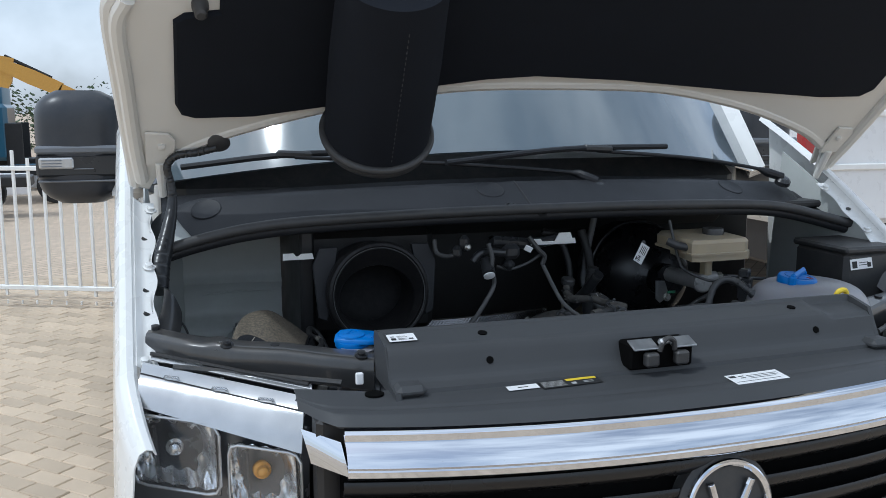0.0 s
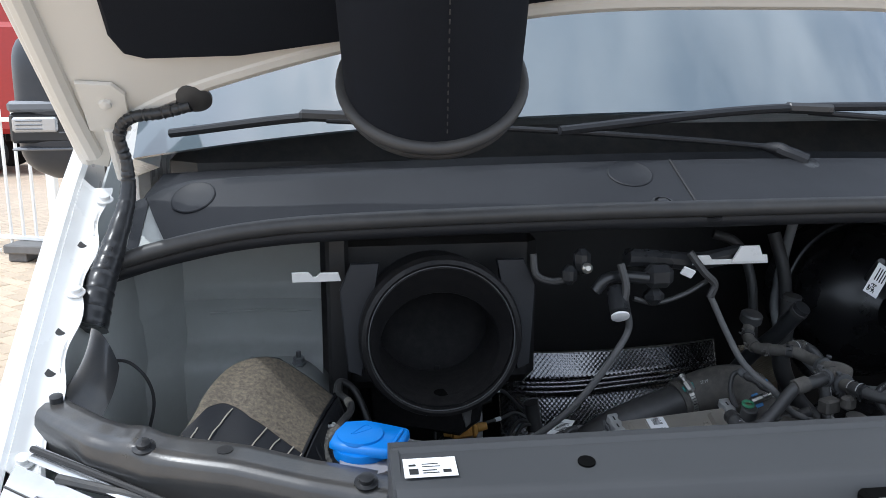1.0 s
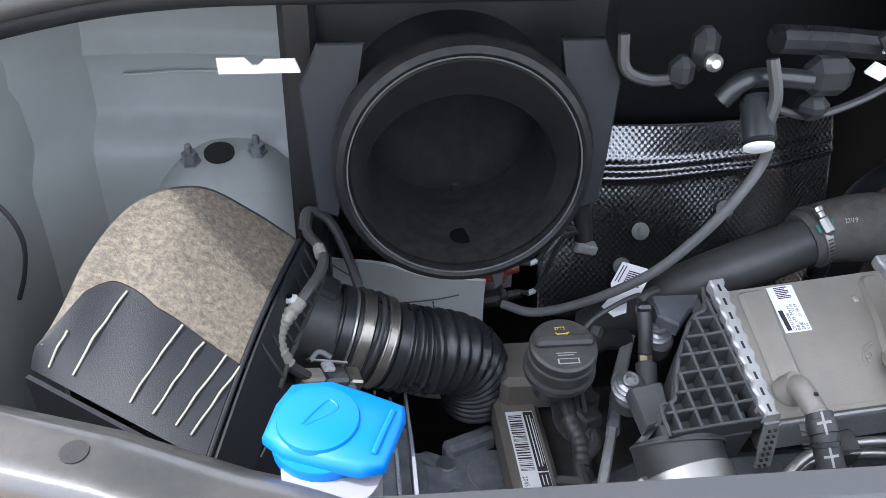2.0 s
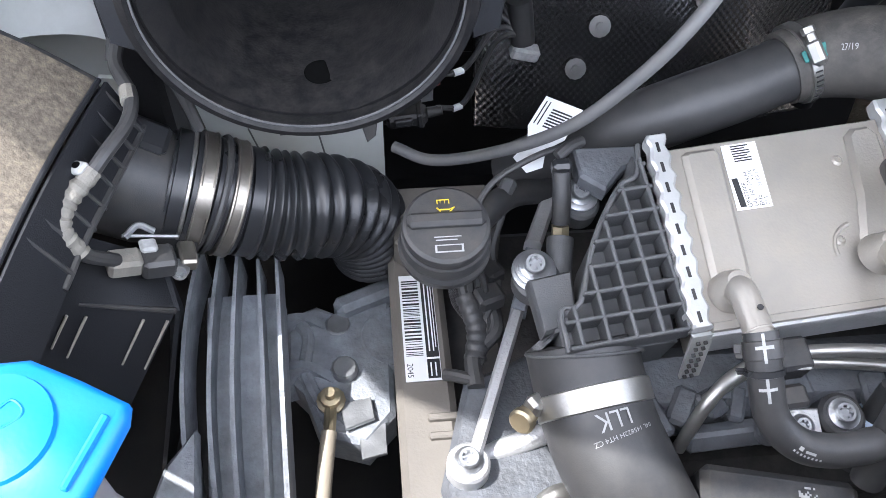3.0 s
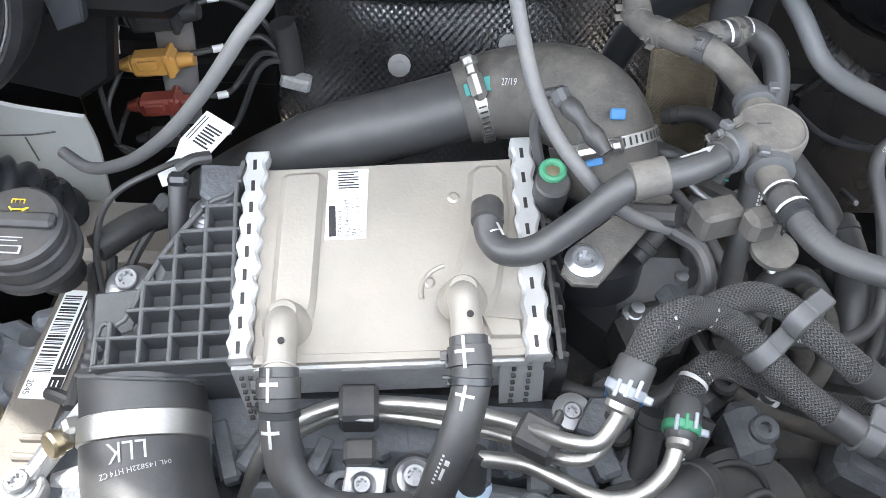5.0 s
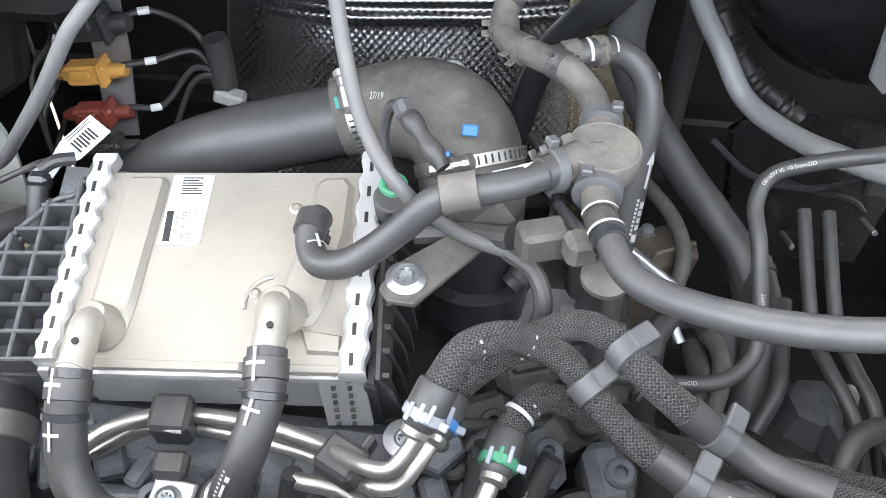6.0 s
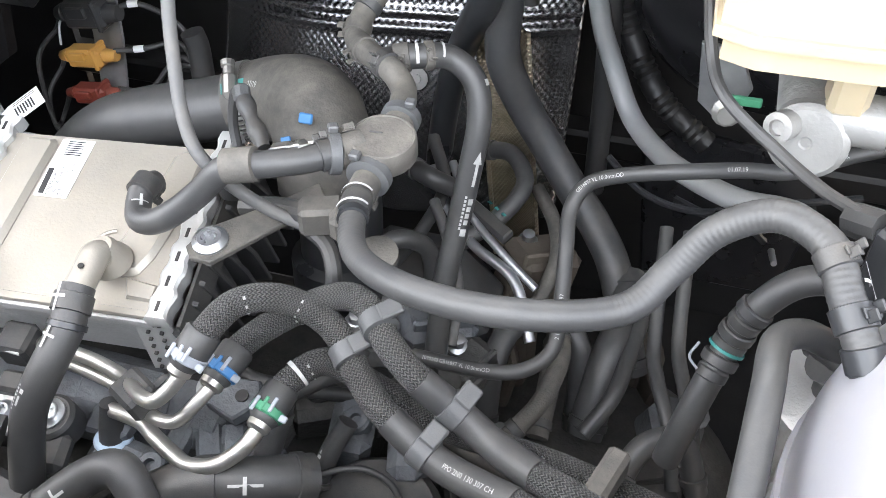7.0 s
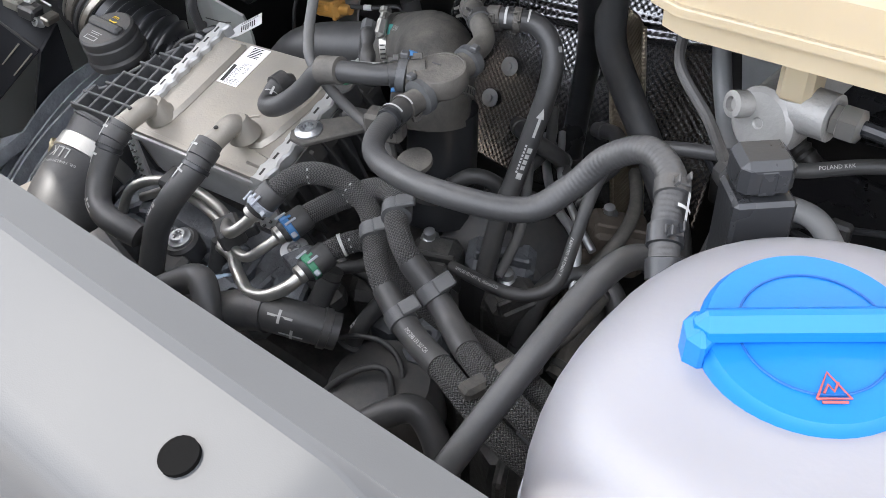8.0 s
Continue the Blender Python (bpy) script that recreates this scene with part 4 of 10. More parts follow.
# door mirror
MIRROR_TRIM = mat("satin_mirror_trim", (0.16, 0.17, 0.185), 0.35, 0.3, var=0.15, bump=0.05)
for side in (-1, 1):
    mx = CX + side * 1.108
    mirror = part("door_mirror", Shape().sheet(lambda u, v, mx=mx, side=side: (
        mx - side * 0.0 + 0.115 * math.cos(2 * math.pi * u) * (abs(math.cos(2 * math.pi * u)) ** -0.45 if abs(math.cos(2 * math.pi * u)) > 1e-3 else 1) * (1.0 - 0.50 * abs(2 * v - 1) ** 7),
        1.25 + 0.085 * math.sin(2 * math.pi * u) * (1.0 - 0.50 * abs(2 * v - 1) ** 7), 1.325 + 0.305 * v), 48, 20, 0.004), MIRROR_PL, van, "large dark plastic door mirror")
    for zz, rr in ((1.3285, 0.49), (1.6265, 0.49)):
        sh = Shape().plate([(0.115 * rr * math.cos(a) * max(abs(math.cos(a)), 0.05) ** -0.45, 0.085 * 0.49 * math.sin(a)) for a in np.linspace(0, 2 * math.pi, 28, endpoint=False)],
                 (mx, 1.25, zz), (1, 0, 0), (0, 1, 0), -0.004, 0.004, 0.003)
        part("mirror_end", sh, MIRROR_PL, mirror)
    part("mirror_band", Shape().box((mx + side * -0.002, 1.186, 1.472), (0.224, 0.05, 0.022), 0.006), MIRROR_TRIM, mirror, "satin grey trim ledge")
    part("mirror_band", Shape().box((mx + side * -0.002, 1.189, 1.430), (0.222, 0.05, 0.060), 0.006), PLASTIC_SMOOTH, mirror)
    part("mirror_lip", Shape().box((mx + side * -0.002, 1.186, 1.388), (0.216, 0.05, 0.005), 0.002), MIRROR_TRIM, mirror)
    lens = part("side_lamp", Shape().box((mx + side * 0.058, 1.166, 1.437), (0.086, 0.02, 0.030), 0.004), SILVER_LENS, mirror, "ribbed clear side lamp lens")
    for k in (-0.008, 0.0, 0.008):
        part("lens_rib", Shape().box((mx + side * 0.068, 1.1555, 1.437 + k), (0.050, 0.003, 0.003), 0.001), MIRROR_TRIM, lens)
    part("lamp_trim", Shape().box((mx + side * -0.010, 1.1625, 1.421), (0.050, 0.004, 0.003), 0.001), MIRROR_TRIM, mirror)
    part("mirror_arm", Shape().tube([(mx - side * 0.08, 1.24, 1.45), (CX + side * 1.0, 1.25, 1.44)], 0.04, 12), MIRROR_PL, mirror)

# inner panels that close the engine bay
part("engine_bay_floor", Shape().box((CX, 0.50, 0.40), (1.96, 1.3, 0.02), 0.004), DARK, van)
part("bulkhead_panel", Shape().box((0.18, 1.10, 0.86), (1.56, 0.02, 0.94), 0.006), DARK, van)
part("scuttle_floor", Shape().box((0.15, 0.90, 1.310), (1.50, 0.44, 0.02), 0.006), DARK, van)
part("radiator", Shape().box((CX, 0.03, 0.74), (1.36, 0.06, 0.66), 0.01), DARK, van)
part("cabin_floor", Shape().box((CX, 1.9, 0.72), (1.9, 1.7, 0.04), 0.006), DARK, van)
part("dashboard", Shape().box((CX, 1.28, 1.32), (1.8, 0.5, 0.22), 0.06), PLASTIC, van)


def inner_wing(side):
    def fn(u, v):
        y = 0.28 + 0.62 * u
        zt = float(np.interp(y, Y_ST, Z_ST)) - 0.03
        return (CX + side * (0.945 - 0.03 * math.sin(math.pi * v)), y, zt - v * (zt - 0.45))
    return fn


for side in (-1, 1):
    part("inner_wing", Shape().sheet(inner_wing(side), 12, 16, 0.004), BODY_IN, van)


def rear_wall(u, v):
    x = -0.985 + 0.356 * u
    z = 1.30 - 0.62 * v
    y = 0.905 + 0.02 * math.sin(3.1 * u) - 0.17 * max(0.0, 0.30 - u) / 0.30
    step = 0.5 - 0.5 * math.tanh((z - 1.035) / 0.012)
    y -= 0.055 * step * (0.6 + 0.4 * math.sin(math.pi * min(u * 1.1, 1)))
    y -= 0.012 * math.exp(-((z - 1.135) / 0.012) ** 2)
    return (x, y, z)


wall = part("strut_panel", Shape().sheet(lambda u, v: rear_wall(u, v), 30, 60, 0.004), BODY_IN, van, "grey painted inner body panel")
part("seam", Shape().tube([(-0.83, 0.902, 1.110), (-0.74, 0.906, 1.112), (-0.64, 0.906, 1.106)], 0.002, 8), BODY_IN, wall)
part("strut_dome", Shape().sheet(lambda u, v: (-0.80 + 0.178 * u, 0.775 + 0.125 * v, 1.030 - 0.055 * (2 * u - 1.05) ** 2 - 0.06 * (1 - v) ** 3 + 0.004 * math.sin(9 * u)), 24, 16, -0.004), BODY_IN, wall, "pale painted strut tower top")
for x, y, z in ((-0.753, 0.840, 1.020), (-0.672, 0.852, 1.024)):
    part("stud", Shape().lathe((x, y, z), (0, -0.2, 0.97), [(0.013, 0), (0.013, 0.004), (0.010, 0.005), (0.010, 0.014), (0.0045, 0.015), (0.0045, 0.026), (0.003, 0.027)], 6), ZINC, wall)
part("plug", Shape().lathe((-0.718, 0.846, 1.027), (0, -0.25, 0.97), [(0.019, 0), (0.019, 0.003), (0.012, 0.004)], 20), DARK, wall)
part("thin_wire", Shape().tube([(-0.935, 0.615, 1.125), (-0.907, 0.60, 1.125), (-0.885, 0.60, 1.101), (-0.876, 0.60, 1.067), (-0.883, 0.60, 1.029), (-0.90, 0.61, 0.99)], 0.0025, 8), PLASTIC, van, "thin black wire on the inner wing")
part("wire_holder", Shape().box((-0.948, 0.60, 1.085), (0.020, 0.035, 0.022), 0.005), PAPER, van)
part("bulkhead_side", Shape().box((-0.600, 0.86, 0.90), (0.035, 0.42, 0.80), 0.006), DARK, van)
sh = Shape().sheet(lambda u, v: (-0.66 + 0.262 * u, 0.715 + 0.02 * v - 0.012 * math.tanh(12 * (u - 0.62)) + 0.006 * math.sin(9 * v), 0.955 - 0.035 * u - 0.22 * v), 30, 24, 0.004)
floor_panel = part("body_panel", sh, BODY_IN, van, "pale painted body panel behind the air hose")
for pts in ([(-0.60, 0.700, 0.99), (-0.585, 0.702, 0.955), (-0.56, 0.706, 0.93)], [(-0.53, 0.708, 0.895), (-0.525, 0.71, 0.87), (-0.518, 0.712, 0.84)], [(-0.50, 0.708, 0.885), (-0.455, 0.70, 0.895), (-0.43, 0.70, 0.90)], [(-0.462, 0.702, 0.89), (-0.458, 0.703, 0.86)]):
    part("sealant_seam", Shape().tube(pts, 0.0009, 6), RUBBER_GREY, floor_panel)
for x0, x1, zz in ((-0.666, -0.595, 1.25), (-0.056, 0.066, 1.256)):
    sh = Shape().plate([(x0, -0.004), (x1, -0.004), (x1 - 0.004, 0.010), (x1 - 0.03, 0.010), (x1 - 0.036, 0.004), (x0 + 0.03, 0.004), (x0 + 0.024, 0.012), (x0, 0.012)], (0, 0.585, zz - 0.004), (1, 0, 0), (0, -0.3, 1), 0, 0.003, 0.0006)
    part("bracket", sh, WHITE, van)
sh = Shape().plate([(0.004, 0), (0.058, 0), (0.046, 0.026), (0.016, 0.026)], (0, 0.582, 1.252), (1, 0, 0), (0, -0.2, 1), 0, 0.003, 0.0006)
part("bracket", sh, WHITE, van)

# ---- the van's nose ----
COVER_Y = [0.166, 0.170, 0.166, 0.144, 0.140, 0.086, 0.078, 0.060, 0.052, 0.034, 0.030]
COVER_Z = [1.085, 1.155, 1.172, 1.176, 1.171, 1.161, 1.154, 1.108, 1.100, 1.094, 1.080]


def cover_sec(u, v):
    x = -0.553 + 1.066 * u
    k = v * 10
    i = min(int(k), 9)
    f = k - i
    y, z = COVER_Y[i] * (1 - f) + COVER_Y[i + 1] * f, COVER_Z[i] * (1 - f) + COVER_Z[i + 1] * f
    bow = ((x - CX) / 0.53) ** 2
    step = 0.010 * min(1.0, max(0.0, (x - 0.392) / 0.016)) * (1.0 if 0.33 < v < 0.62 else 0.0)
    return (x, y - 0.014 * (1 - bow) * (1 if v > 0.5 else 0.2), z - step)


lock_cover = part("radiator_cover", Shape().sheet(cover_sec, 60, 40, -0.004), COVER_PL, van, "grained dark plastic cover over the radiator")
for side in (-1, 1):
    xe = CX + side * 0.535
    sh = Shape().plate([(0.166, 1.085), (0.170, 1.155), (0.166, 1.172), (0.142, 1.174), (0.086, 1.160), (0.056, 1.10), (0.012, 1.096), (0.008, 1.08)], (xe, 0, 0), (0, 1, 0), (0, 0, 1), -0.006, 0.006, 0.003)
    part("cover_end", sh, COVER_PL, lock_cover)
    sh = Shape().box((CX + side * 0.51, 0.034, 1.095), (0.055, 0.045, 0.022), 0.009)
    part("cover_foot", sh, COVER_PL, lock_cover)
for x in (-0.362, 0.328):
    # solid discs, coloured with the shade of a hole
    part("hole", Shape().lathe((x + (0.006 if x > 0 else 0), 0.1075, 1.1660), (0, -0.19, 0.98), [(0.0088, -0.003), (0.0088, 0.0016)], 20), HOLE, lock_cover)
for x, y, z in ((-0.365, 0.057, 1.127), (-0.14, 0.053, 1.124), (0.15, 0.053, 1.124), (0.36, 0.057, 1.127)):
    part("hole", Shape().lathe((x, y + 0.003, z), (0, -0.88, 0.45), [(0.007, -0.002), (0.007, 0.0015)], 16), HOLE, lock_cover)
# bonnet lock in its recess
# solid block whose near-black colour paints the shade inside the lock recess
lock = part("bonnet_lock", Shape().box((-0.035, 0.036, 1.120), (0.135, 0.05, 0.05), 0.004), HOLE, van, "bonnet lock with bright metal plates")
for x in (-0.075, 0.007):
    part("lock_plate", Shape().box((x, 0.014, 1.143), (0.052, 0.032, 0.004), 0.001, (22, 0, 0)), ZINC, lock)
sh = Shape().tube([(-0.048, 0.0, 1.132), (-0.042, -0.002, 1.150), (-0.030, 0.0, 1.156), (-0.018, 0.0, 1.150), (-0.014, 0.002, 1.132)], 0.005, 8)
part("lock_hook", sh, PLASTIC, lock)
sh = Shape().box((-0.034, 0.004, 1.150), (0.034, 0.012, 0.012), 0.003, (40, 0, 20))
part("lock_latch", sh, ZINC, lock)
for x in (-0.066, -0.002):
    part("lock_lug", Shape().box((x, -0.002, 1.118), (0.028, 0.020, 0.026), 0.004), PLASTIC, lock)

# grille top panel and grille
def nose_y(x, bulge=0.16):
    return -0.135 + bulge * abs((x - CX) / 0.64) ** 2.2


def top_panel(u, v):
    x = CX - 0.70 + 1.40 * u
    yf = nose_y(x, 0.10) if abs(x - CX) < 0.66 else nose_y(x, 0.10) + (abs(x - CX) - 0.66) * 2.2
    yb = 0.060 if abs(x - CX) < 0.57 else 0.060 + (abs(x - CX) - 0.57) * 0.45
    yf = min(yf, yb - 0.01)
    z = 1.089 - 0.012 * v - 0.012 * max(0, v - 0.8) / 0.2
    if abs(v - 0.62) < 0.03:
        z -= 0.002
    return (x, yb + (yf - yb) * v, z)


top = part("grille_top_panel", Shape().sheet(top_panel, 56, 30, -0.004), COVER_PL, van, "dark plastic slam panel above the grille")


def strip(z0, z1, out, material, name, label="", lean=0.010):
    def fn(u, v):
        x = CX - 0.645 + 1.29 * u
        b = math.sin(math.pi * v)
        return (x, nose_y(x, 0.09) - out - 0.006 * b + lean * v, z0 + (z1 - z0) * v)
    return part(name, Shape().sheet(fn, 48, 8, 0.010), material, van, label)


strip(1.062, 1.056, 0.010, CHROME, "chrome_strip", lean=-0.004)
strip(1.053, 1.014, 0.008, CHROME, "chrome_bar", "broad chrome bar across the grille", lean=-0.034)
for side in (-1, 1):
    ends = [(0.700, 0.048, 1.040), (0.648, -0.040, 1.042), (0.644, -0.082, 0.998), (0.690, 0.008, 0.992)]

    def chrome_end(u, v, side=side, ends=ends):
        a, b, c, d = (vec(p) for p in ends)
        p = (a + (b - a) * u) * (1 - v) + (d + (c - d) * u) * v
        return (CX + side * p[0], p[1] - 0.006 * math.sin(math.pi * v), p[2])
    part("chrome_end", Shape().sheet(chrome_end, 10, 8, 0.006 if side > 0 else -0.006), CHROME, van, "chrome end piece beside the headlight")
strip(1.008, 1.002, 0.040, CHROME, "chrome_strip")
# closed near-black sheet painting the shade behind the slats
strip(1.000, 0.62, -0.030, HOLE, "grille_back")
for z in (0.975, 0.925, 0.875, 0.825, 0.775, 0.725):
    strip(z, z - 0.020, 0.004, BLACK_PAINT, "grille_slat")
emblem = part("emblem", Shape().lathe((CX + 0.015, -0.150, 0.885), (0, -1, 0.12), [(0.098, -0.02), (0.098, 0.006), (0.090, 0.012), (0.070, 0.014)], 44), PLASTIC, van, "round chrome emblem")
part("emblem_ring", Shape().ring((CX + 0.015, -0.166, 0.887), (0, -1, 0.12), 0.082, 0.007, 48, 10), CHROME, emblem)
for a, b in (((-0.042, 0.052), (0.0, -0.06)), ((0.042, 0.052), (0.0, -0.06)), ((-0.074, 0.01), (-0.03, -0.066)), ((0.074, 0.01), (0.03, -0.066))):
    sh = Shape().rod((CX + 0.015 + a[0], -0.168, 0.887 + a[1]), (CX + 0.015 + b[0], -0.163, 0.887 + b[1]), 0.007, 0.007, 8)
    part("emblem_bar", sh, CHROME, emblem)
part("front_bumper", Shape().box((CX, -0.02, 0.50), (1.9, 0.30, 0.36), 0.08), PLASTIC, van)

# headlamps
LENS = glass("lamp_glass", (0.96, 0.97, 0.98), 0.03)
REFLECTOR = mat("lamp_reflector", (0.86, 0.87, 0.88), 0.26, 0.9, var=0.08, bump=0.05, scale=30)
HOUSING = mat("lamp_housing_metal", (0.16, 0.165, 0.175), 0.25, 0.4, var=0.2, bump=0.1, scale=12)
AMBER = mat("amber_bulb", (0.85, 0.42, 0.08), 0.25, 0.3, var=0.1, bump=0.0)


def lamp_line(x, z):
    """The lamp's front face: y by distance from the middle and height."""
    a = abs(x - CX)
    return 0.055 + (a - 0.68) * 0.70 - 0.06 * (1.04 - z)


for side in (-1, 1):
    lamp = part("headlight", Shape().sheet(lambda u, v, side=side: (
        CX + side * (0.695 + 0.29 * u), lamp_line(CX + 0.695 + 0.29 * u, 0) * 0 + 0.10 + (0.29 * u) * 0.62 + 0.02, 1.00 + 0.05 * u - 0.34 * v), 12, 12, 0.05), HOUSING, van, "clear headlight with chrome trim")
    # chrome brow
    def brow(u, v, side=side):
        a = 0.683 + 0.272 * u
        yu, zu = 0.116 + 0.186 * u, 1.075 + 0.035 * u
        yl, zl = 0.060 + 0.180 * u, 0.990 + 0.056 * u
        b = 0.008 * math.sin(math.pi * v)
        return (CX + side * (a + 0.015 * v), yu + (yl - yu) * v - b, zu + (zl - zu) * v + b)
    part("brow", Shape().sheet(brow, 24, 10, 0.006), SILVER_LENS, lamp, "silvery clear lens edge of the headlight")
    def brow_top(u, v, side=side):
        a = 0.665 + 0.275 * u
        return (CX + side * a, 0.118 + 0.186 * u + 0.022 * v, 1.076 + 0.035 * u + 0.006 * v + 0.0015 * math.sin(9 * v))
    part("lamp_top", Shape().sheet(brow_top, 24, 8, 0.004), SILVER_LENS, lamp)
    for f in (0.22, 0.50, 0.80):
        p = vec(brow(f, 0.30))
        part("lens_clip", Shape().box(p + vec((0, -0.001, 0.003)), (0.030, 0.012, 0.007), 0.002, (-50, 0, side * 32)), LENS, lamp)
    part("lens_line", Shape().tube([vec(brow(i / 8, 0.32)) + vec((0, -0.001, 0.001)) for i in range(9)], 0.0012, 6), DARK, lamp)
    part("lamp_gap", Shape().tube([(CX + side * (0.67 + 0.27 * i / 6), 0.135 + 0.180 * i / 6, 1.090 + 0.032 * i / 6) for i in range(7)], 0.004, 8), DARK, lamp)
    for x0, w, h, zc, m in ((0.830, 0.150, 0.135, 0.950, REFLECTOR), (0.697, 0.118, 0.125, 0.922, AMBER)):
        def pane(u, v, x0=x0, w=w, h=h, zc=zc, side=side):
            a = x0 + w * u
            return (CX + side * a, 0.070 + (a - 0.69) * 0.62 - 0.01 * math.sin(math.pi * v), zc + h / 2 - h * v + 0.05 * (a - 0.69))
        part("lens", Shape().sheet(pane, 8, 8, 0.003), LENS, lamp)
        def bowl(u, v, x0=x0, w=w, h=h, zc=zc, side=side):
            a = x0 + 0.006 + (w - 0.012) * u
            flute = 0.005 * abs(math.sin(u * 16 + 2.5 * math.sin(5 * v))) + 0.004 * math.sin(31 * u + 7 * v)
            deep = 0.052 * (1 - abs(2 * u - 1) ** 2.6) * (1 - abs(2 * v - 1) ** 3.2)
            return (CX + side * a, 0.080 + (a - 0.69) * 0.62 + deep + flute, zc + h * 0.47 - h * 0.94 * v + 0.05 * (a - 0.69))
        part("reflector", Shape().sheet(bowl, 60, 24, 0.002 if side < 0 else -0.002), REFLECTOR, lamp, "fluted chrome reflector", angle=20)
        part("shade", Shape().box((CX + side * (x0 + w * 0.72), 0.094 + (x0 + w * 0.72 - 0.69) * 0.62, zc + 0.012), (w * 0.05, 0.012, h * 0.62), 0.003, (0, 4 * side, 30)), HOUSING, lamp)
        c = x0 + w * 0.5
        part("bulb", Shape().lathe((CX + side * c, 0.115 + (c - 0.69) * 0.62, zc + 0.01), (0, -1, 0.1), [(0.017, 0), (0.016, 0.010), (0.011, 0.014), (0.009, 0.026), (0.003, 0.030)], 20), m, lamp)
        corners = ((0, 0.72), (0.06, 0.94), (0.16, 1), (0.86, 1), (0.96, 0.92), (1, 0.7), (1, -0.7), (0.95, -0.94), (0.84, -1), (0.16, -1), (0.05, -0.93), (0, -0.7), (0, 0.72))
        q = [(CX + side * (x0 + w * i), 0.066 + (x0 + w * i - 0.69) * 0.62, zc + (h / 2) * j + 0.05 * (x0 + w * i - 0.69)) for i, j in corners]
        part("lens_frame", Shape().tube(q, 0.0030, 8, 1), SILVER_LENS, lamp)

# painted bar behind the headlamp
SATIN = mat("satin_black_paint", (0.034, 0.035, 0.037), 0.32, 0.0, var=0.15, bump=0.06, coat=0.5, scale=8, dust=0.15)
for side in (-1, 1):
    pts_b = [(0.945, 0.375, 1.142), (0.87, 0.300, 1.138), (0.80, 0.258, 1.132), (0.70, 0.225, 1.128), (0.62, 0.195, 1.118), (0.54, 0.175, 1.108)]

    def bar_sec(u, v, side=side):
        a, y, z = (float(np.interp(u, np.linspace(0, 1, 6), [p[k] for p in pts_b])) for k in range(3))
        k = [(0.048, -0.045), (0.044, -0.002), (0.034, 0.006), (0.030, 0.008), (-0.006, 0.005), (-0.012, 0.000), (-0.015, -0.014), (-0.012, -0.050)]
        i = min(int(v * 7), 6)
        f = v * 7 - i
        dy, dz = k[i][0] * (1 - f) + k[i + 1][0] * f, k[i][1] * (1 - f) + k[i + 1][1] * f
        dz += 0.006 * math.exp(-((u - 0.36) / 0.05) ** 2) if 1 < i < 5 else 0
        return (CX + side * (a - 0.35 * dy * 0.6), y + dy, z + dz)
    bar = part("lamp_carrier", Shape().sheet(bar_sec, 50, 28, 0.003), SATIN, van, "glossy black front panel bar")
    for a, y, z in ((0.803, 0.256, 1.142), (0.563, 0.180, 1.122)):
        part("bar_bolt", Shape().lathe((CX + side * a, y, z), (0, -0.3, 0.95), [(0.013, 0), (0.013, 0.002), (0.008, 0.003), (0.008, 0.008), (0.004, 0.009)], 14), PLASTIC_SMOOTH, bar)
    part("hole", Shape().lathe((CX + side * 0.715, 0.245, 1.137), (0, -0.1, 1), [(0.009, -0.002), (0.009, 0.0025), (0.007, 0.0025)], 16), DARK, bar)
    part("trim_slat", Shape().tube([(CX + side * (0.90 - 0.29 * i / 5), 0.268 - 0.135 * i / 5, 1.105 - 0.018 * i / 5) for i in range(6)], 0.006, 8), PLASTIC, bar)
    sh = Shape().sheet(lambda u, v, side=side: (CX + side * (0.955 - 0.045 * math.sin(1.6 * u) - 0.03 * v), 0.38 + 0.11 * u - 0.01 * v, 1.135 + 0.075 * u ** 1.5 - 0.05 * v * v), 14, 10, 0.004)
    horn = part("bar_corner", sh, SATIN, bar)
    part("corner_bolt", Shape().lathe((CX + side * 0.93, 0.385, 1.146), (0, -0.2, 1), [(0.016, 0), (0.016, 0.003), (0.008, 0.004), (0.008, 0.014), (0.004, 0.015)], 14), PLASTIC_SMOOTH, bar)

# stickers on the nose
def sticker(name, corner, u, v, w, h, material, parent, label=""):
    return part(name, Shape().plate([(0, 0), (w, 0), (w, h), (0, h)], corner, u, v, 0.0004, 0.001, 0.0001), material, parent, label)


st = sticker("sticker", (-0.544, 0.096, 1.1655), (1, 0, 0), (0, 1, 0.19), 0.052, 0.030, PAPER, lock_cover, "white part sticker")
sh = bars(Shape(), (-0.544, 0.096, 1.1655), (1, 0, 0), (0, 1, 0.19), [(0.005, 0.004, 0.009, 0.009), (0.005, 0.017, 0.007, 0.003), (0.018, 0.005, 0.016, 0.0015), (0.018, 0.009, 0.014, 0.0015), (0.038, 0.005, 0.008, 0.005), (0.018, 0.015, 0.018, 0.0012), (0.018, 0.019, 0.016, 0.0012)], 0.0014)
part("sticker_print", sh, INK, st)
st = sticker("sticker", (-0.352, -0.004, 1.0862), (1, 0.02, 0), (0, 1, 0.1), 0.060, 0.018, PAPER, top, "white sticker")
part("sticker_print", bars(Shape(), (-0.352, -0.004, 1.0862), (1, 0.02, 0), (0, 1, 0.1), [(0.02, 0.007, 0.02, 0.003)], 0.0012), INK, st)
st = sticker("sticker", (-0.288, -0.012, 1.0858), (1, 0.04, 0), (0, 1, 0.1), 0.120, 0.030, INK, top, "black and yellow warning sticker")
part("sticker_band", bars(Shape(), (-0.288, -0.012, 1.0858), (1, 0.04, 0), (0, 1, 0.1), [(0.055, 0.020, 0.062, 0.009)], 0.0014), YELLOW, st)
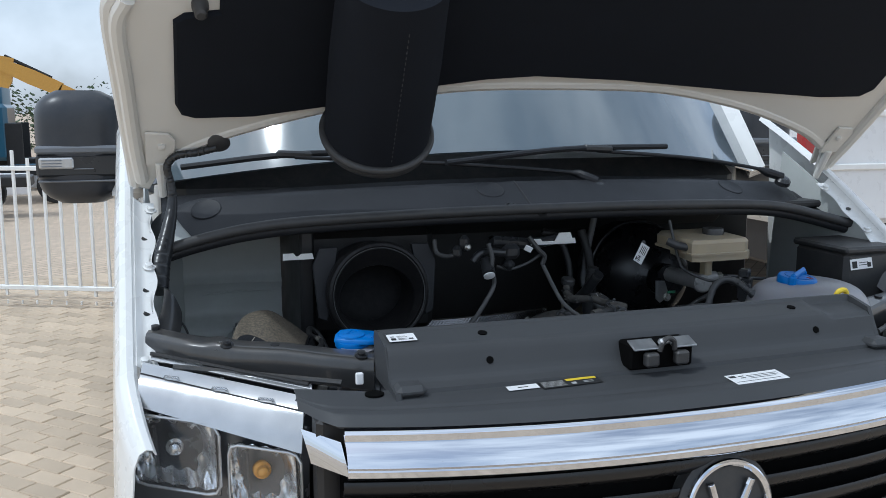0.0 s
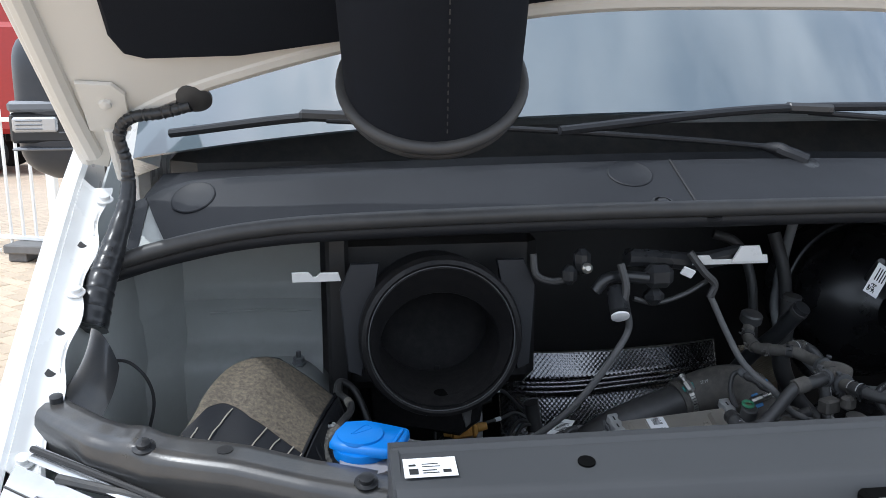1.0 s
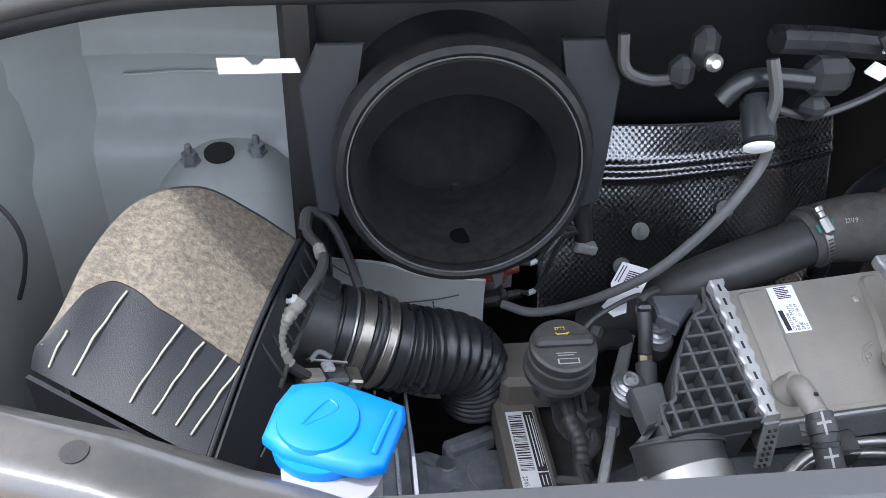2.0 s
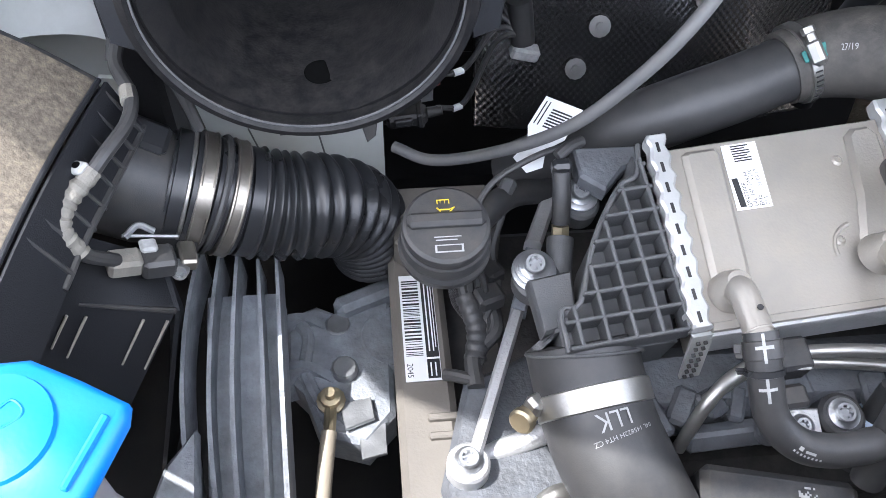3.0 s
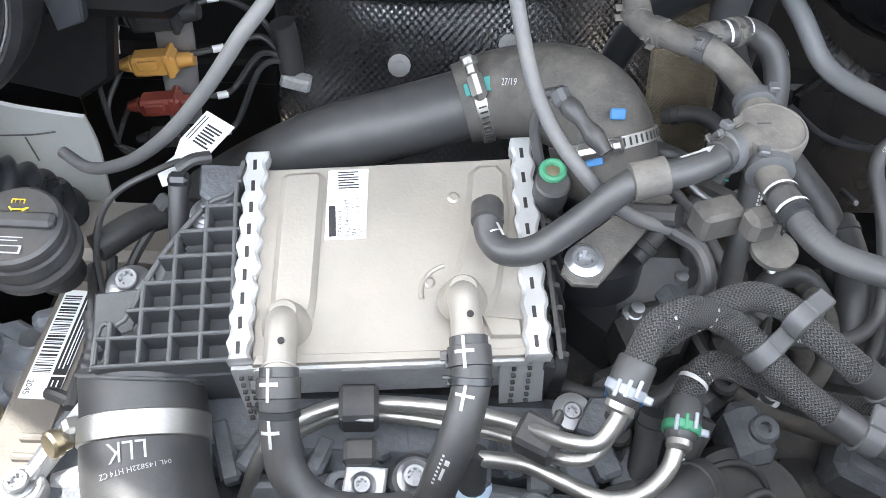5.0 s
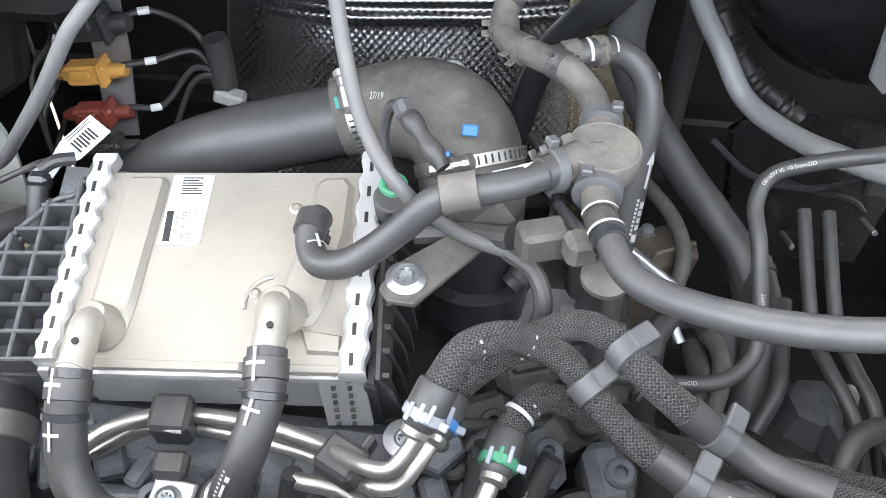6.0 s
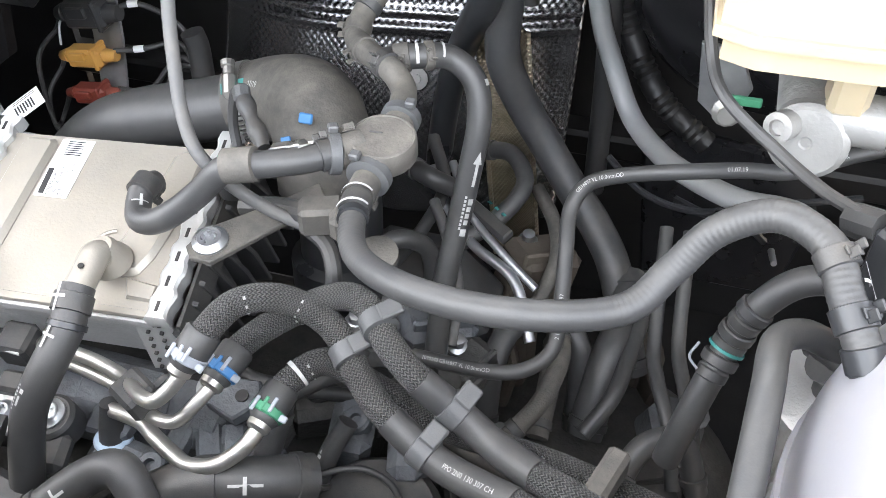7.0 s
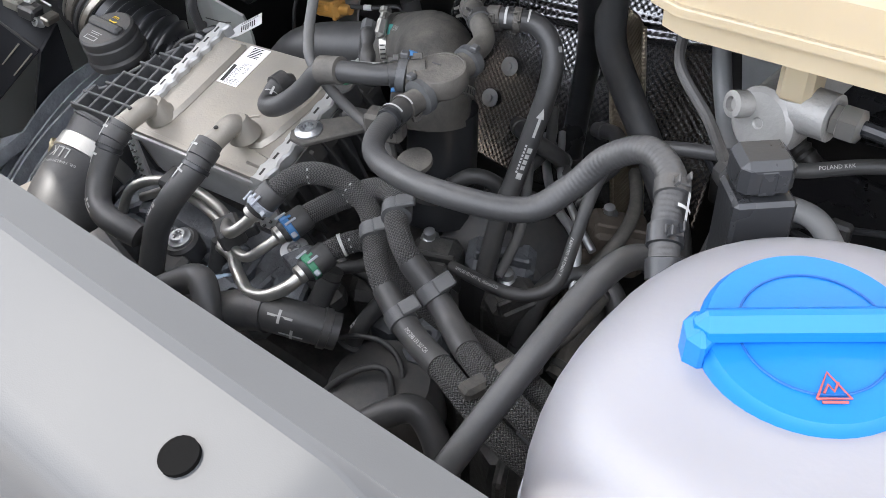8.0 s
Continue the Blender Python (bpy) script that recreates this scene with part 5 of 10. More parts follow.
part("sticker_print", bars(Shape(), (-0.288, -0.012, 1.0858), (1, 0.04, 0), (0, 1, 0.1), [(0.003, 0.004 + 0.004 * i, 0.046, 0.0016) for i in range(6)] + [(0.06, 0.005, 0.01, 0.009), (0.085, 0.007, 0.02, 0.002), (0.085, 0.012, 0.02, 0.002)], 0.0014), PRINT, st)
st = sticker("sticker", (0.070, -0.082, 1.0795), (1, 0.06, 0), (0, 1, 0.1), 0.120, 0.042, PAPER, top, "white information sticker")
part("sticker_print", bars(Shape(), (0.070, -0.082, 1.0795), (1, 0.06, 0), (0, 1, 0.1), [(0.004, 0.028, 0.014, 0.008), (0.024, 0.03, 0.012, 0.003), (0.024, 0.022, 0.012, 0.003), (0.042, 0.03, 0.07, 0.0015), (0.042, 0.024, 0.07, 0.0015), (0.042, 0.018, 0.06, 0.0015), (0.004, 0.008, 0.1, 0.0015)], 0.0014), INK, st)
part("panel_hole", Shape().lathe((-0.585, 0.048, 1.0885), (0, 0, 1), [(0.017, -0.002), (0.017, 0.0015), (0.014, 0.0015)], 20), HOLE, top)
part("white_clip", Shape().box((-0.600, 0.098, 1.103), (0.014, 0.008, 0.022), 0.002), PAPER, top)

# windscreen washer filler
CAPC = vec((-0.579, 0.256, 1.136))
washer = thing("washer_reservoir", "washer bottle neck with a bright blue flip cap", "washer bottle", tuple(CAPC - vec((0, 0, 0.30))))
part("neck", Shape().lathe(CAPC - vec((0, 0, 0.30)), (0.02, -0.08, 1), [(0.05, 0), (0.042, 0.15), (0.032, 0.22), (0.032, 0.288)], 28), TANK, washer, "milky filler neck")
cap_out = [(-0.034, -0.008), (-0.027, 0.016), (-0.018, 0.031), (0.006, 0.032), (0.028, 0.021), (0.049, 0.009), (0.049, 0.001), (0.035, -0.034), (0.02, -0.036), (-0.002, -0.028), (-0.022, -0.020)]
cap_out = [(x * 1.1, y * 1.1) for x, y in cap_out]
sh = Shape().plate(cap_out, CAPC + vec((0, 0, -0.002)), (1, 0, 0), (0, 0.985, 0.1), 0.0, 0.010, 0.004)
sh.lathe(CAPC + vec((0, 0, -0.014)), (0.0, -0.1, 1), [(0.033, 0), (0.034, 0.012), (0.0335, 0.013)], 32)
cap = part("cap", sh, BLUE_CAP, washer, "bright blue plastic cap", angle=50)
sh = Shape().lathe(CAPC + vec((-0.002, -0.001, 0.007)), (0.0, -0.1, 1), [(0.027, 0), (0.026, 0.0035), (0.022, 0.0045), (0.012, 0.0058)], 32)
part("cap_dome", sh, BLUE_CAP, cap)
part("cap_rib", Shape().rod(CAPC + vec((0.046, 0.002, 0.009)), CAPC + vec((0.032, -0.031, 0.006)), 0.0022, 0.0022, 8), BLUE_CAP, cap)
sh = Shape()
sh.tube([CAPC + vec(p) for p in ((-0.012, -0.008, 0.0122), (0.0, 0.006, 0.0138), (0.006, 0.010, 0.0138), (0.010, 0.002, 0.013), (-0.010, -0.009, 0.0122))], 0.0007, 6)
part("cap_symbol", sh, BLUE_CAP, cap)

# ---- engine bay ----
K_O = vec((-0.196, 0.519, 1.024))
K_U, K_V, K_N = vec((0.9943, 0.1029, 0.0286)), vec((0.1067, -0.9505, -0.2918)), vec((0.0029, -0.2932, 0.956))


def kk(u, v, h=0.0):
    return K_O + K_U * u + K_V * v + K_N * h


def k_plate(shape, pts, h0, h1, bev=0.001):
    """A plate in the cooler's plane; v runs towards the front."""
    return shape.plate([(u, -v) for u, v in pts], K_O, K_U, -K_V, h0, h1, bev)


def k_box(shape, u, v, h, size, bev=0.001):
    return shape.box(kk(u, v, h), size, bev, np.array([K_U, -K_V, K_N]).T)


def screw(at, axis, r, parent, material=ZINC, washer=1.5, name="bolt", high=0.008):
    """A flanged bolt with a star socket."""
    sh = Shape().lathe(at, axis, [(r * washer, -0.002), (r * washer, 0.002), (r * 1.12, 0.0032), (r, 0.0045), (r, high - 0.001), (r * 0.88, high), (r * 0.62, high), (r * 0.55, high - 0.004), (r * 0.1, high - 0.004)], 24)
    b = part(name, sh, material, parent)
    u, v, w = side_axes(axis)
    sh = Shape()
    for i in range(6):
        a = i * math.pi / 3
        sh.lathe(vec(at) + w * (high - 0.0035) + (u * math.cos(a) + v * math.sin(a)) * r * 0.52, w, [(r * 0.14, 0), (r * 0.14, 0.0032)], 6)
    part("star_socket", sh, material, b)
    return b


# charge air cooler
cooler = thing("charge_air_cooler", "pale aluminium charge air cooler on top of the engine", "engine cooler", tuple(kk(0.09, 0.07, -0.09)))
part("core", k_plate(Shape(), [(0.006, -0.003), (0.184, -0.003), (0.180, 0.146), (0.0, 0.142)], -0.060, 0.0, 0.003), COOLER, cooler)
sh = k_plate(Shape(), [(0.004, 0.137), (0.178, 0.142), (0.178, 0.1475), (0.002, 0.1435)], -0.002, 0.0022, 0.0008)
part("front_fold", sh, COOLER, cooler)
part("front_fold", k_plate(Shape(), [(0.004, 0.142), (0.178, 0.147), (0.178, 0.150), (0.002, 0.146)], -0.010, -0.003, 0.0008), ALU, cooler)
part("front_wall", k_plate(Shape(), [(0.006, 0.140), (0.176, 0.144), (0.176, 0.147), (0.006, 0.143)], -0.062, -0.008, 0.001), ALU, cooler)


def crimp(name, u0, u1, lo, hi, slots, seed):
    """A folded edge strip with a row of slots: tabs over a base strip."""
    rng = random.Random(seed)
    out, back = [], []
    for i in range(61):
        f = i / 60
        wave_in = 0.0011 * math.sin(f * slots * 2 * math.pi) + rng.uniform(-0.0004, 0.0004)
        out.append((lo[0] + (hi[0] - lo[0]) * f - wave_in, lo[1] + (hi[1] - lo[1]) * f))
        f = 1 - f
        wave_out = 0.0013 * math.sin(f * slots * 2 * math.pi + 0.8) + rng.uniform(-0.0004, 0.0004)
        back.append((u0 + (u1 - u0) * f + wave_out, lo[1] + (hi[1] - lo[1]) * f))
    strip_ob = part(name, k_plate(Shape(), out + back, -0.006, 0.007, 0.002), COOLER_EDGE, cooler, "crimped pale metal edge")
    for i in range(slots):
        f = (i + 0.7) / (slots + 0.2)
        u = (lo[0] * 0.55 + u0 * 0.45) + ((hi[0] * 0.55 + u1 * 0.45) - (lo[0] * 0.55 + u0 * 0.45)) * f
        sh = Shape()
        k_box(sh, u, lo[1] + (hi[1] - lo[1]) * f, 0.0068, (0.0028, 0.0085, 0.001), 0.0004)
        part("slot", sh, DARK, strip_ob)
    return strip_ob


COOLER_EDGE = mat("crimped_aluminium", (0.50, 0.505, 0.50), 0.42, 0.5, var=0.15, bump=0.15, scale=60, dust=0.3, dust_col=(0.42, 0.40, 0.36))
crimp("crimped_edge", 0.0105, 0.0015, (-0.004, -0.014), (-0.0135, 0.141), 9, 3)
crimp("crimped_edge", 0.1985, 0.1925, (0.1835, -0.016), (0.1755, 0.150), 8, 4)
for u0, u1 in ((-0.012, 0.004), (0.160, 0.190)):
    sh = Shape().sheet(lambda a, b, u0=u0, u1=u1: tuple(kk(u0 + (u1 - u0) * b + 0.003 * a, 0.1445 + 0.016 * a, -0.002 - 0.058 * a)), 8, 4, 0.003)
    low = part("crimped_corner", sh, COOLER_EDGE, cooler)
    for i in range(7):
        for j in range(2):
            sh = Shape()
            k_box(sh, u0 + (u1 - u0) * (0.35 + 0.35 * j), 0.1475 + 0.0022 * i, -0.010 - 0.0075 * i, (0.003, 0.003, 0.002), 0.0005)
            part("slot", sh, DARK, low)
# raised channels pressed into the lid
def raised(pts, h, bev):
    part("pressed_channel", k_plate(Shape(), pts, -0.001, h, bev), COOLER, cooler)


raised([(0.020, 0.006), (0.024, 0.003), (0.046, 0.003), (0.050, 0.008), (0.043, 0.100), (0.040, 0.118), (0.033, 0.126), (0.020, 0.126), (0.013, 0.118), (0.013, 0.10)], 0.005, 0.004)
raised([(0.151, 0.010), (0.158, 0.004), (0.172, 0.004), (0.178, 0.012), (0.176, 0.05), (0.165, 0.10), (0.158, 0.114), (0.146, 0.118), (0.134, 0.112), (0.131, 0.10), (0.143, 0.06)], 0.005, 0.004)
raised([(0.150, 0.118), (0.176, 0.122), (0.176, 0.135), (0.155, 0.134)], 0.003, 0.002)
for u, v, r in ((0.139, 0.028, 0.0045), (0.118, 0.092, 0.004), (0.165, 0.040, 0.003)):
    part("dimple", Shape().lathe(kk(u, v, -0.001), K_N, [(r, 0), (r, 0.0015), (r * 0.6, 0.0026), (r * 0.55, 0.0018), (0.0004, 0.0018)], 20), COOLER, cooler)
sh = Shape().ring(kk(0.132, 0.100, 0.0), K_N, 0.020, 0.0018, 20, 8, (100, 190), K_U)
part("pressed_bead", sh, COOLER, cooler)
# outlet stubs
stubs = {}
for i, (a, b) in enumerate((((-0.160, 0.406, 1.003), (-0.1565, 0.358, 1.002)), ((-0.047, 0.422, 1.016), (-0.043, 0.376, 1.013)))):
    a, b = vec(a), vec(b)
    sh = Shape().tube([a - vec((0, 0, 0.010)), a + vec((0, -0.006, 0.004)), (a + b) / 2 + vec((0, 0, 0.004)), b], 0.0102, 20)
    stub = part("outlet_stub", sh, COOLER, cooler, "soldered outlet stub")
    part("stub_collar", Shape().lathe(a + vec((0, 0.004, -0.012)), (0, -0.25, 1), [(0.0165, 0), (0.0150, 0.005), (0.0120, 0.011), (0.0108, 0.017), (0.0085, 0.0205), (0.003, 0.0215)], 28), COOLER, stub)
    part("stub_bead", Shape().ring(b + (a - b) * 0.16 + vec((0, 0, 0.001)), b - a, 0.0104, 0.0011, 24, 8), COOLER, stub)
    p = (a + b) / 2 + vec((0.002, -0.004, 0.0155))
    part("stub_hole", Shape().lathe(p - vec((0, 0, 0.001)), (0, -0.1, 1), [(0.0022, 0), (0.0022, 0.0012)], 10), DARK, stub)
# paper label on the lid
lab = part("label", k_plate(Shape(), [(0.0525, 0.002), (0.0805, 0.002), (0.0768, 0.0570), (0.0488, 0.0565)], 0.0004, 0.0009, 0.0001), PAPER, cooler, "white paper type label")
T_U, T_V = -K_V, -K_U
sh = Shape()
for j in range(7):
    bars(sh, kk(0.059, 0.0035 + 0.0021 * j), K_U, -K_V, [(0, -0.0012, 0.0145 - 0.003 * (j % 3 == 1), 0.0012)], 0.0012)
part("code_print", sh, INK, lab)
sh = Shape()
bars(sh, kk(0.0568, 0.0545), T_U, T_V, [(0, 0.0, 0.024, 0.0048)], 0.0012)
for i, (body, off) in enumerate((("GP677008", 0.0), ("04L 145.749.M", 0.0), ("BHE", 0.0), ("01S", 0.0))):
    flat_print(sh, body, 0.0049, kk(0.0615 + 0.0046 * i, 0.0555 - off), T_U, T_V, lift=0.0012)
flat_print(sh, "V110", 0.0043, kk(0.0692, 0.034), T_U, T_V, lift=0.0012)
flat_print(sh, "21.08.19", 0.0043, kk(0.0738, 0.040), T_U, T_V, lift=0.0012)
part("letters", sh, INK, lab)

# plastic inlet manifold with its lattice of ribs
manifold = thing("intake_manifold", "ribbed black plastic inlet housing beside the cooler", "intake manifold", tuple(kk(-0.05, 0.09, -0.08)))
lat = [(-0.008, -0.013), (-0.016, 0.012), (-0.033, 0.021), (-0.062, 0.060), (-0.083, 0.104), (-0.098, 0.108), (-0.100, 0.139), (-0.015, 0.140)]
part("body", k_plate(Shape(), lat, -0.075, -0.020, 0.004), GREY_PL, manifold)


def left_limit(v):
    return float(np.interp(v, [-0.013, 0.012, 0.021, 0.060, 0.104, 0.108, 0.14], [-0.008, -0.016, -0.033, -0.062, -0.083, -0.098, -0.1]))


for i in range(8):
    v = 0.006 + 0.0188 * i
    u0 = left_limit(v)
    sh = Shape()
    k_box(sh, (u0 - 0.008) / 2, v, -0.010, (-0.008 - u0, 0.003, 0.022), 0.001)
    part("rib", sh, GREY_PL, manifold)
for i in range(5):
    u = -0.012 - 0.0195 * i
    v0 = next((v for v in np.arange(-0.013, 0.14, 0.002) if left_limit(v) <= u), 0.1)
    sh = Shape()
    k_box(sh, u, (v0 + 0.139) / 2, -0.010, (0.003, 0.139 - v0, 0.022), 0.001)
    part("rib", sh, GREY_PL, manifold)
sh = Shape().tube([kk(u, v, -0.006) for u, v in lat[:7]], 0.0022, 8, 4)
part("rim", sh, GREY_PL, manifold)
part("bolt_plate", k_plate(Shape(), [(-0.112, 0.074), (-0.078, 0.072), (-0.082, 0.112), (-0.110, 0.118)], -0.045, -0.026, 0.003), GREY_PL, manifold)
part("bolt_boss", Shape().lathe((-0.286, 0.474, 0.928), K_N, [(0.019, 0), (0.019, 0.016), (0.016, 0.018)], 24), GREY_PL, manifold)
part("bolt_boss", Shape().lathe((-0.241, 0.538, 0.940), K_N, [(0.016, 0), (0.016, 0.018), (0.014, 0.020)], 24), GREY_PL, manifold)
for r, h in ((0.0178, 0.0), (0.0150, 0.0035)):
    part("washer", Shape().lathe((-0.288, 0.474, 0.945 + h), K_N, [(r - 0.006, 0), (r, 0.0005), (r, 0.0028), (r - 0.002, 0.0038), (r - 0.006, 0.0038)], 32), ZINC, manifold)
screw((-0.288, 0.474, 0.952), K_N, 0.0085, manifold)
part("washer", Shape().lathe((-0.241, 0.538, 0.960), K_N, [(0.008, 0), (0.0150, 0.0005), (0.0150, 0.0028), (0.0130, 0.0038), (0.008, 0.0038)], 32), ZINC, manifold)
screw((-0.241, 0.538, 0.963), K_N, 0.0075, manifold)
part("eye", Shape().ring((-0.276, 0.452, 0.948), K_N, 0.0068, 0.003, 20, 8), GREY_PL, manifold)
part("eye", Shape().ring((-0.229, 0.566, 0.960), K_N, 0.009, 0.004, 20, 8), ALU, manifold)
def outlet_skin(u, v):
    """A loft from a rounded slot under the ribs to the round hose end."""
    a = 2 * math.pi * u
    c0, c1 = kk(-0.056, 0.118, -0.050), vec((-0.2615, 0.400, 0.938))
    w1 = unit((0.006, -0.80, -0.58))
    e1 = unit(vec((1, 0, 0)) - w1 * w1[0])
    f1 = np.cross(w1, e1)
    sq = lambda t: math.copysign(abs(t) ** 0.6, t)
    p = c0 + K_U * 0.050 * sq(math.cos(a)) + K_N * 0.034 * sq(math.sin(a))
    q = c1 + e1 * 0.0415 * math.cos(a) - f1 * 0.0415 * math.sin(a)
    s = v * v * (3 - 2 * v)
    return tuple(p + (q - p) * s * 0.7 + (q - p) * v * 0.3)


part("outlet", Shape().sheet(outlet_skin, 48, 14, 0.003), GREY_PL, manifold, "smooth round outlet below the ribs")
part("outlet_rib", Shape().ring((-0.2615, 0.401, 0.939), (0.006, -0.80, -0.58), 0.0425, 0.0014, 36, 8), GREY_PL, manifold)
sh = k_plate(Shape(), [(-0.048, -0.036), (0.004, -0.030), (0.002, -0.014), (-0.012, -0.010), (-0.030, 0.006), (-0.048, -0.01)], -0.06, -0.040, 0.003)
part("cast_flange", sh, GREY_CAST, manifold, "cast aluminium flange")
# pressure sensor on the manifold
sensor = thing("pressure_sensor", "small black pressure sensor with cable on the manifold", "sensor", (-0.262, 0.520, 0.93))
part("body", Shape().tube([(-0.2605, 0.514, 0.955), (-0.2600, 0.524, 0.972), (-0.2600, 0.538, 0.990)], 0.0075, 14), PLASTIC, sensor)
part("nut", Shape().lathe((-0.2615, 0.505, 0.945), (0.02, 0.5, 0.8), [(0.0075, 0), (0.0075, 0.012)], 6), BRASS, sensor)
part("foot", Shape().tube([(-0.268, 0.465, 0.925), (-0.265, 0.485, 0.94), (-0.262, 0.503, 0.949)], 0.011, 12), GREY_PL, sensor)
part("plug", Shape().box((-0.2595, 0.541, 0.992), (0.016, 0.012, 0.014), 0.003), PLASTIC_SMOOTH, sensor)
part("lead", Shape().tube([(-0.258, 0.548, 0.997), (-0.262, 0.556, 0.998), (-0.285, 0.557, 0.985), (-0.312, 0.548, 0.972), (-0.326, 0.535, 0.955), (-0.329, 0.515, 0.93), (-0.322, 0.495, 0.90), (-0.318, 0.48, 0.87)], 0.0027, 8), RUBBER, sensor)
sh = Shape().tube([(-0.262, 0.549, 0.996), (-0.252, 0.556, 1.000), (-0.240, 0.563, 0.998)], 0.005, 10)
part("sleeve", sh, RUBBER, sensor)

# hanging paper tag
tag = thing("paper_tag", "white printed paper tag hanging beside a hose", "tag", (-0.268, 0.59, 0.93))
tu, tv = unit((0.035, -0.030, 0.004)), unit((0.026, 0.055, 0.022))
sh = Shape().plate([(-0.016, 0.004), (0.020, 0.004), (0.020, 0.036), (-0.016, 0.036)], (-0.266, 0.592, 0.978), tu, tv, 0, 0.0006, 0.0001)
sh.plate([(-0.012, -0.028), (0.006, -0.036), (0.016, -0.026), (0.010, -0.010), (0.020, 0.004), (-0.016, 0.004), (-0.008, -0.010)], (-0.266, 0.592, 0.978), tu, tv, 0, 0.0006, 0.0001)
part("paper", sh, PAPER, tag)
sh = Shape()
for j in range(7):
    bars(sh, (-0.266, 0.592, 0.978), tu, tv, [(-0.004, 0.008 + 0.0029 * j, 0.019 - 0.004 * (j % 3 == 1), 0.0016)], 0.0009)
bars(sh, (-0.266, 0.592, 0.978), tu, tv, [(-0.013, 0.008, 0.0012, 0.024), (-0.0095, 0.008, 0.0012, 0.024)], 0.0009)
part("code_print", sh, INK, tag)

# valve cover, oil filler and its barcode
COVER_BEIGE = mat("beige_valve_cover", (0.165, 0.150, 0.130), 0.55, 0.1, var=0.14, bump=0.2, scale=18, dust=0.3, dust_col=(0.22, 0.20, 0.165), dust_scale=30)
head = thing("valve_cover", "beige-grey valve cover with a barcode label", "valve cover", (-0.375, 0.45, 0.78))
sh = Shape().box((-0.3765, 0.455, 0.815), (0.050, 0.38, 0.05), 0.006, (-3, 0, 0))
sh.box((-0.345, 0.61, 0.845), (0.10, 0.075, 0.05), 0.008)
part("cover", sh, COVER_BEIGE, head)
lab = part("label", Shape().plate([(0, 0), (0.031, 0), (0.031, 0.118), (0, 0.118)], (-0.3925, 0.442, 0.8412), (1, 0.0, 0), (0, 1, -0.05), 0.0004, 0.001, 0.0001), PAPER, head, "white and black barcode label")
LO, LU, LV = (-0.3925, 0.442, 0.8412), (1, 0, 0), (0, 1, -0.05)
sh = Shape()
y = 0.026
rng = random.Random(2)
while y < 0.112:
    w = rng.choice((0.0008, 0.0008, 0.0016, 0.0024))
    bars(sh, LO, LU, LV, [(0.002, y, 0.015, w)], 0.0013)
    y += w + rng.choice((0.0008, 0.0012, 0.002))
bars(sh, LO, LU, LV, [(0.0195, 0.024, 0.011, 0.092), (0.0195, 0.002, 0.011, 0.020)], 0.0012)
flat_print(sh, "2045", 0.0075, (-0.3905, 0.4605, 0.8402), (0, -1, 0.05), (1, 0, 0), lift=0.0013)
part("letters", sh, INK, lab)
sh = Shape()
bars(sh, LO, LU, LV, [(0.022, 0.030, 0.0012, 0.08), (0.0255, 0.030, 0.0012, 0.08), (0.028, 0.034, 0.0008, 0.07), (0.022, 0.004, 0.0012, 0.014), (0.026, 0.004, 0.0012, 0.014)], 0.0018)
part("light_print", sh, PAPER, lab)
for y in (0.388, 0.405):
    part("rib", Shape().box((-0.362, y, 0.843), (0.030, 0.006, 0.012), 0.0015), COVER_BEIGE, head)
part("bracket", Shape().box((-0.344, 0.395, 0.842), (0.010, 0.03, 0.014), 0.002), PLASTIC, head)
oc = vec((-0.358, 0.486, 0.973))
ocx = unit((0.0, -0.20, 0.98))
filler = thing("oil_filler_cap", "black plastic oil filler cap with yellow symbols", "oil cap", tuple(oc - vec((0, 0, 0.10))))
part("neck", Shape().lathe(oc - ocx * 0.060 + vec((0, 0.014, 0)), ocx, [(0.018, 0), (0.018, 0.05)], 24), PLASTIC, filler)
sh = Shape().lathe(oc - ocx * 0.012, ocx, [(0.030, 0.000), (0.0352, 0.002), (0.0360, 0.005), (0.0360, 0.010), (0.0345, 0.012), (0.0335, 0.014), (0.0345, 0.017), (0.034, 0.020), (0.034, 0.028), (0.0325, 0.030), (0.0325, 0.033), (0.0335, 0.036), (0.0325, 0.040), (0.030, 0.042), (0.002, 0.042)], 40)
capo = part("cap", sh, PLASTIC, filler)
cu_, cv_, _ = side_axes(ocx, (0, 1, 0))
cr_ = np.cross(cu_, ocx)
top_c = oc + ocx * 0.0305
sh = Shape().box(top_c + cu_ * 0.002 + ocx * 0.0018, (0.058, 0.012, 0.009), 0.003, np.array([cr_, cu_, ocx]).T)
part("grip", sh, PLASTIC, capo)
part("seal", Shape().ring(oc + ocx * 0.001, ocx, 0.027, 0.004, 36, 8), RUBBER, filler)
sh = Shape()
P0 = top_c + cu_ * 0.0115
sh.tube([P0 + cr_ * (0.8 * x) + cu_ * (0.8 * y) + ocx * 0.001 for x, y in ((-0.007, 0.006), (-0.007, 0.010), (-0.004, 0.010), (-0.004, 0.006), (-0.004, 0.010), (0.0, 0.010), (0.0, 0.006), (0.0, 0.010), (0.004, 0.010), (0.004, 0.006))], 0.0005, 6, 1)
sh.tube([P0 + cr_ * (0.7 * x) + cu_ * (0.7 * y) + ocx * 0.001 for x, y in ((-0.009, 0.002), (-0.006, -0.001), (-0.005, -0.004), (0.004, -0.004), (0.010, 0.002), (0.004, -0.0005), (-0.005, -0.0005), (-0.006, -0.001))], 0.0006, 6, 1)
part("symbol", sh, YELLOW, capo)
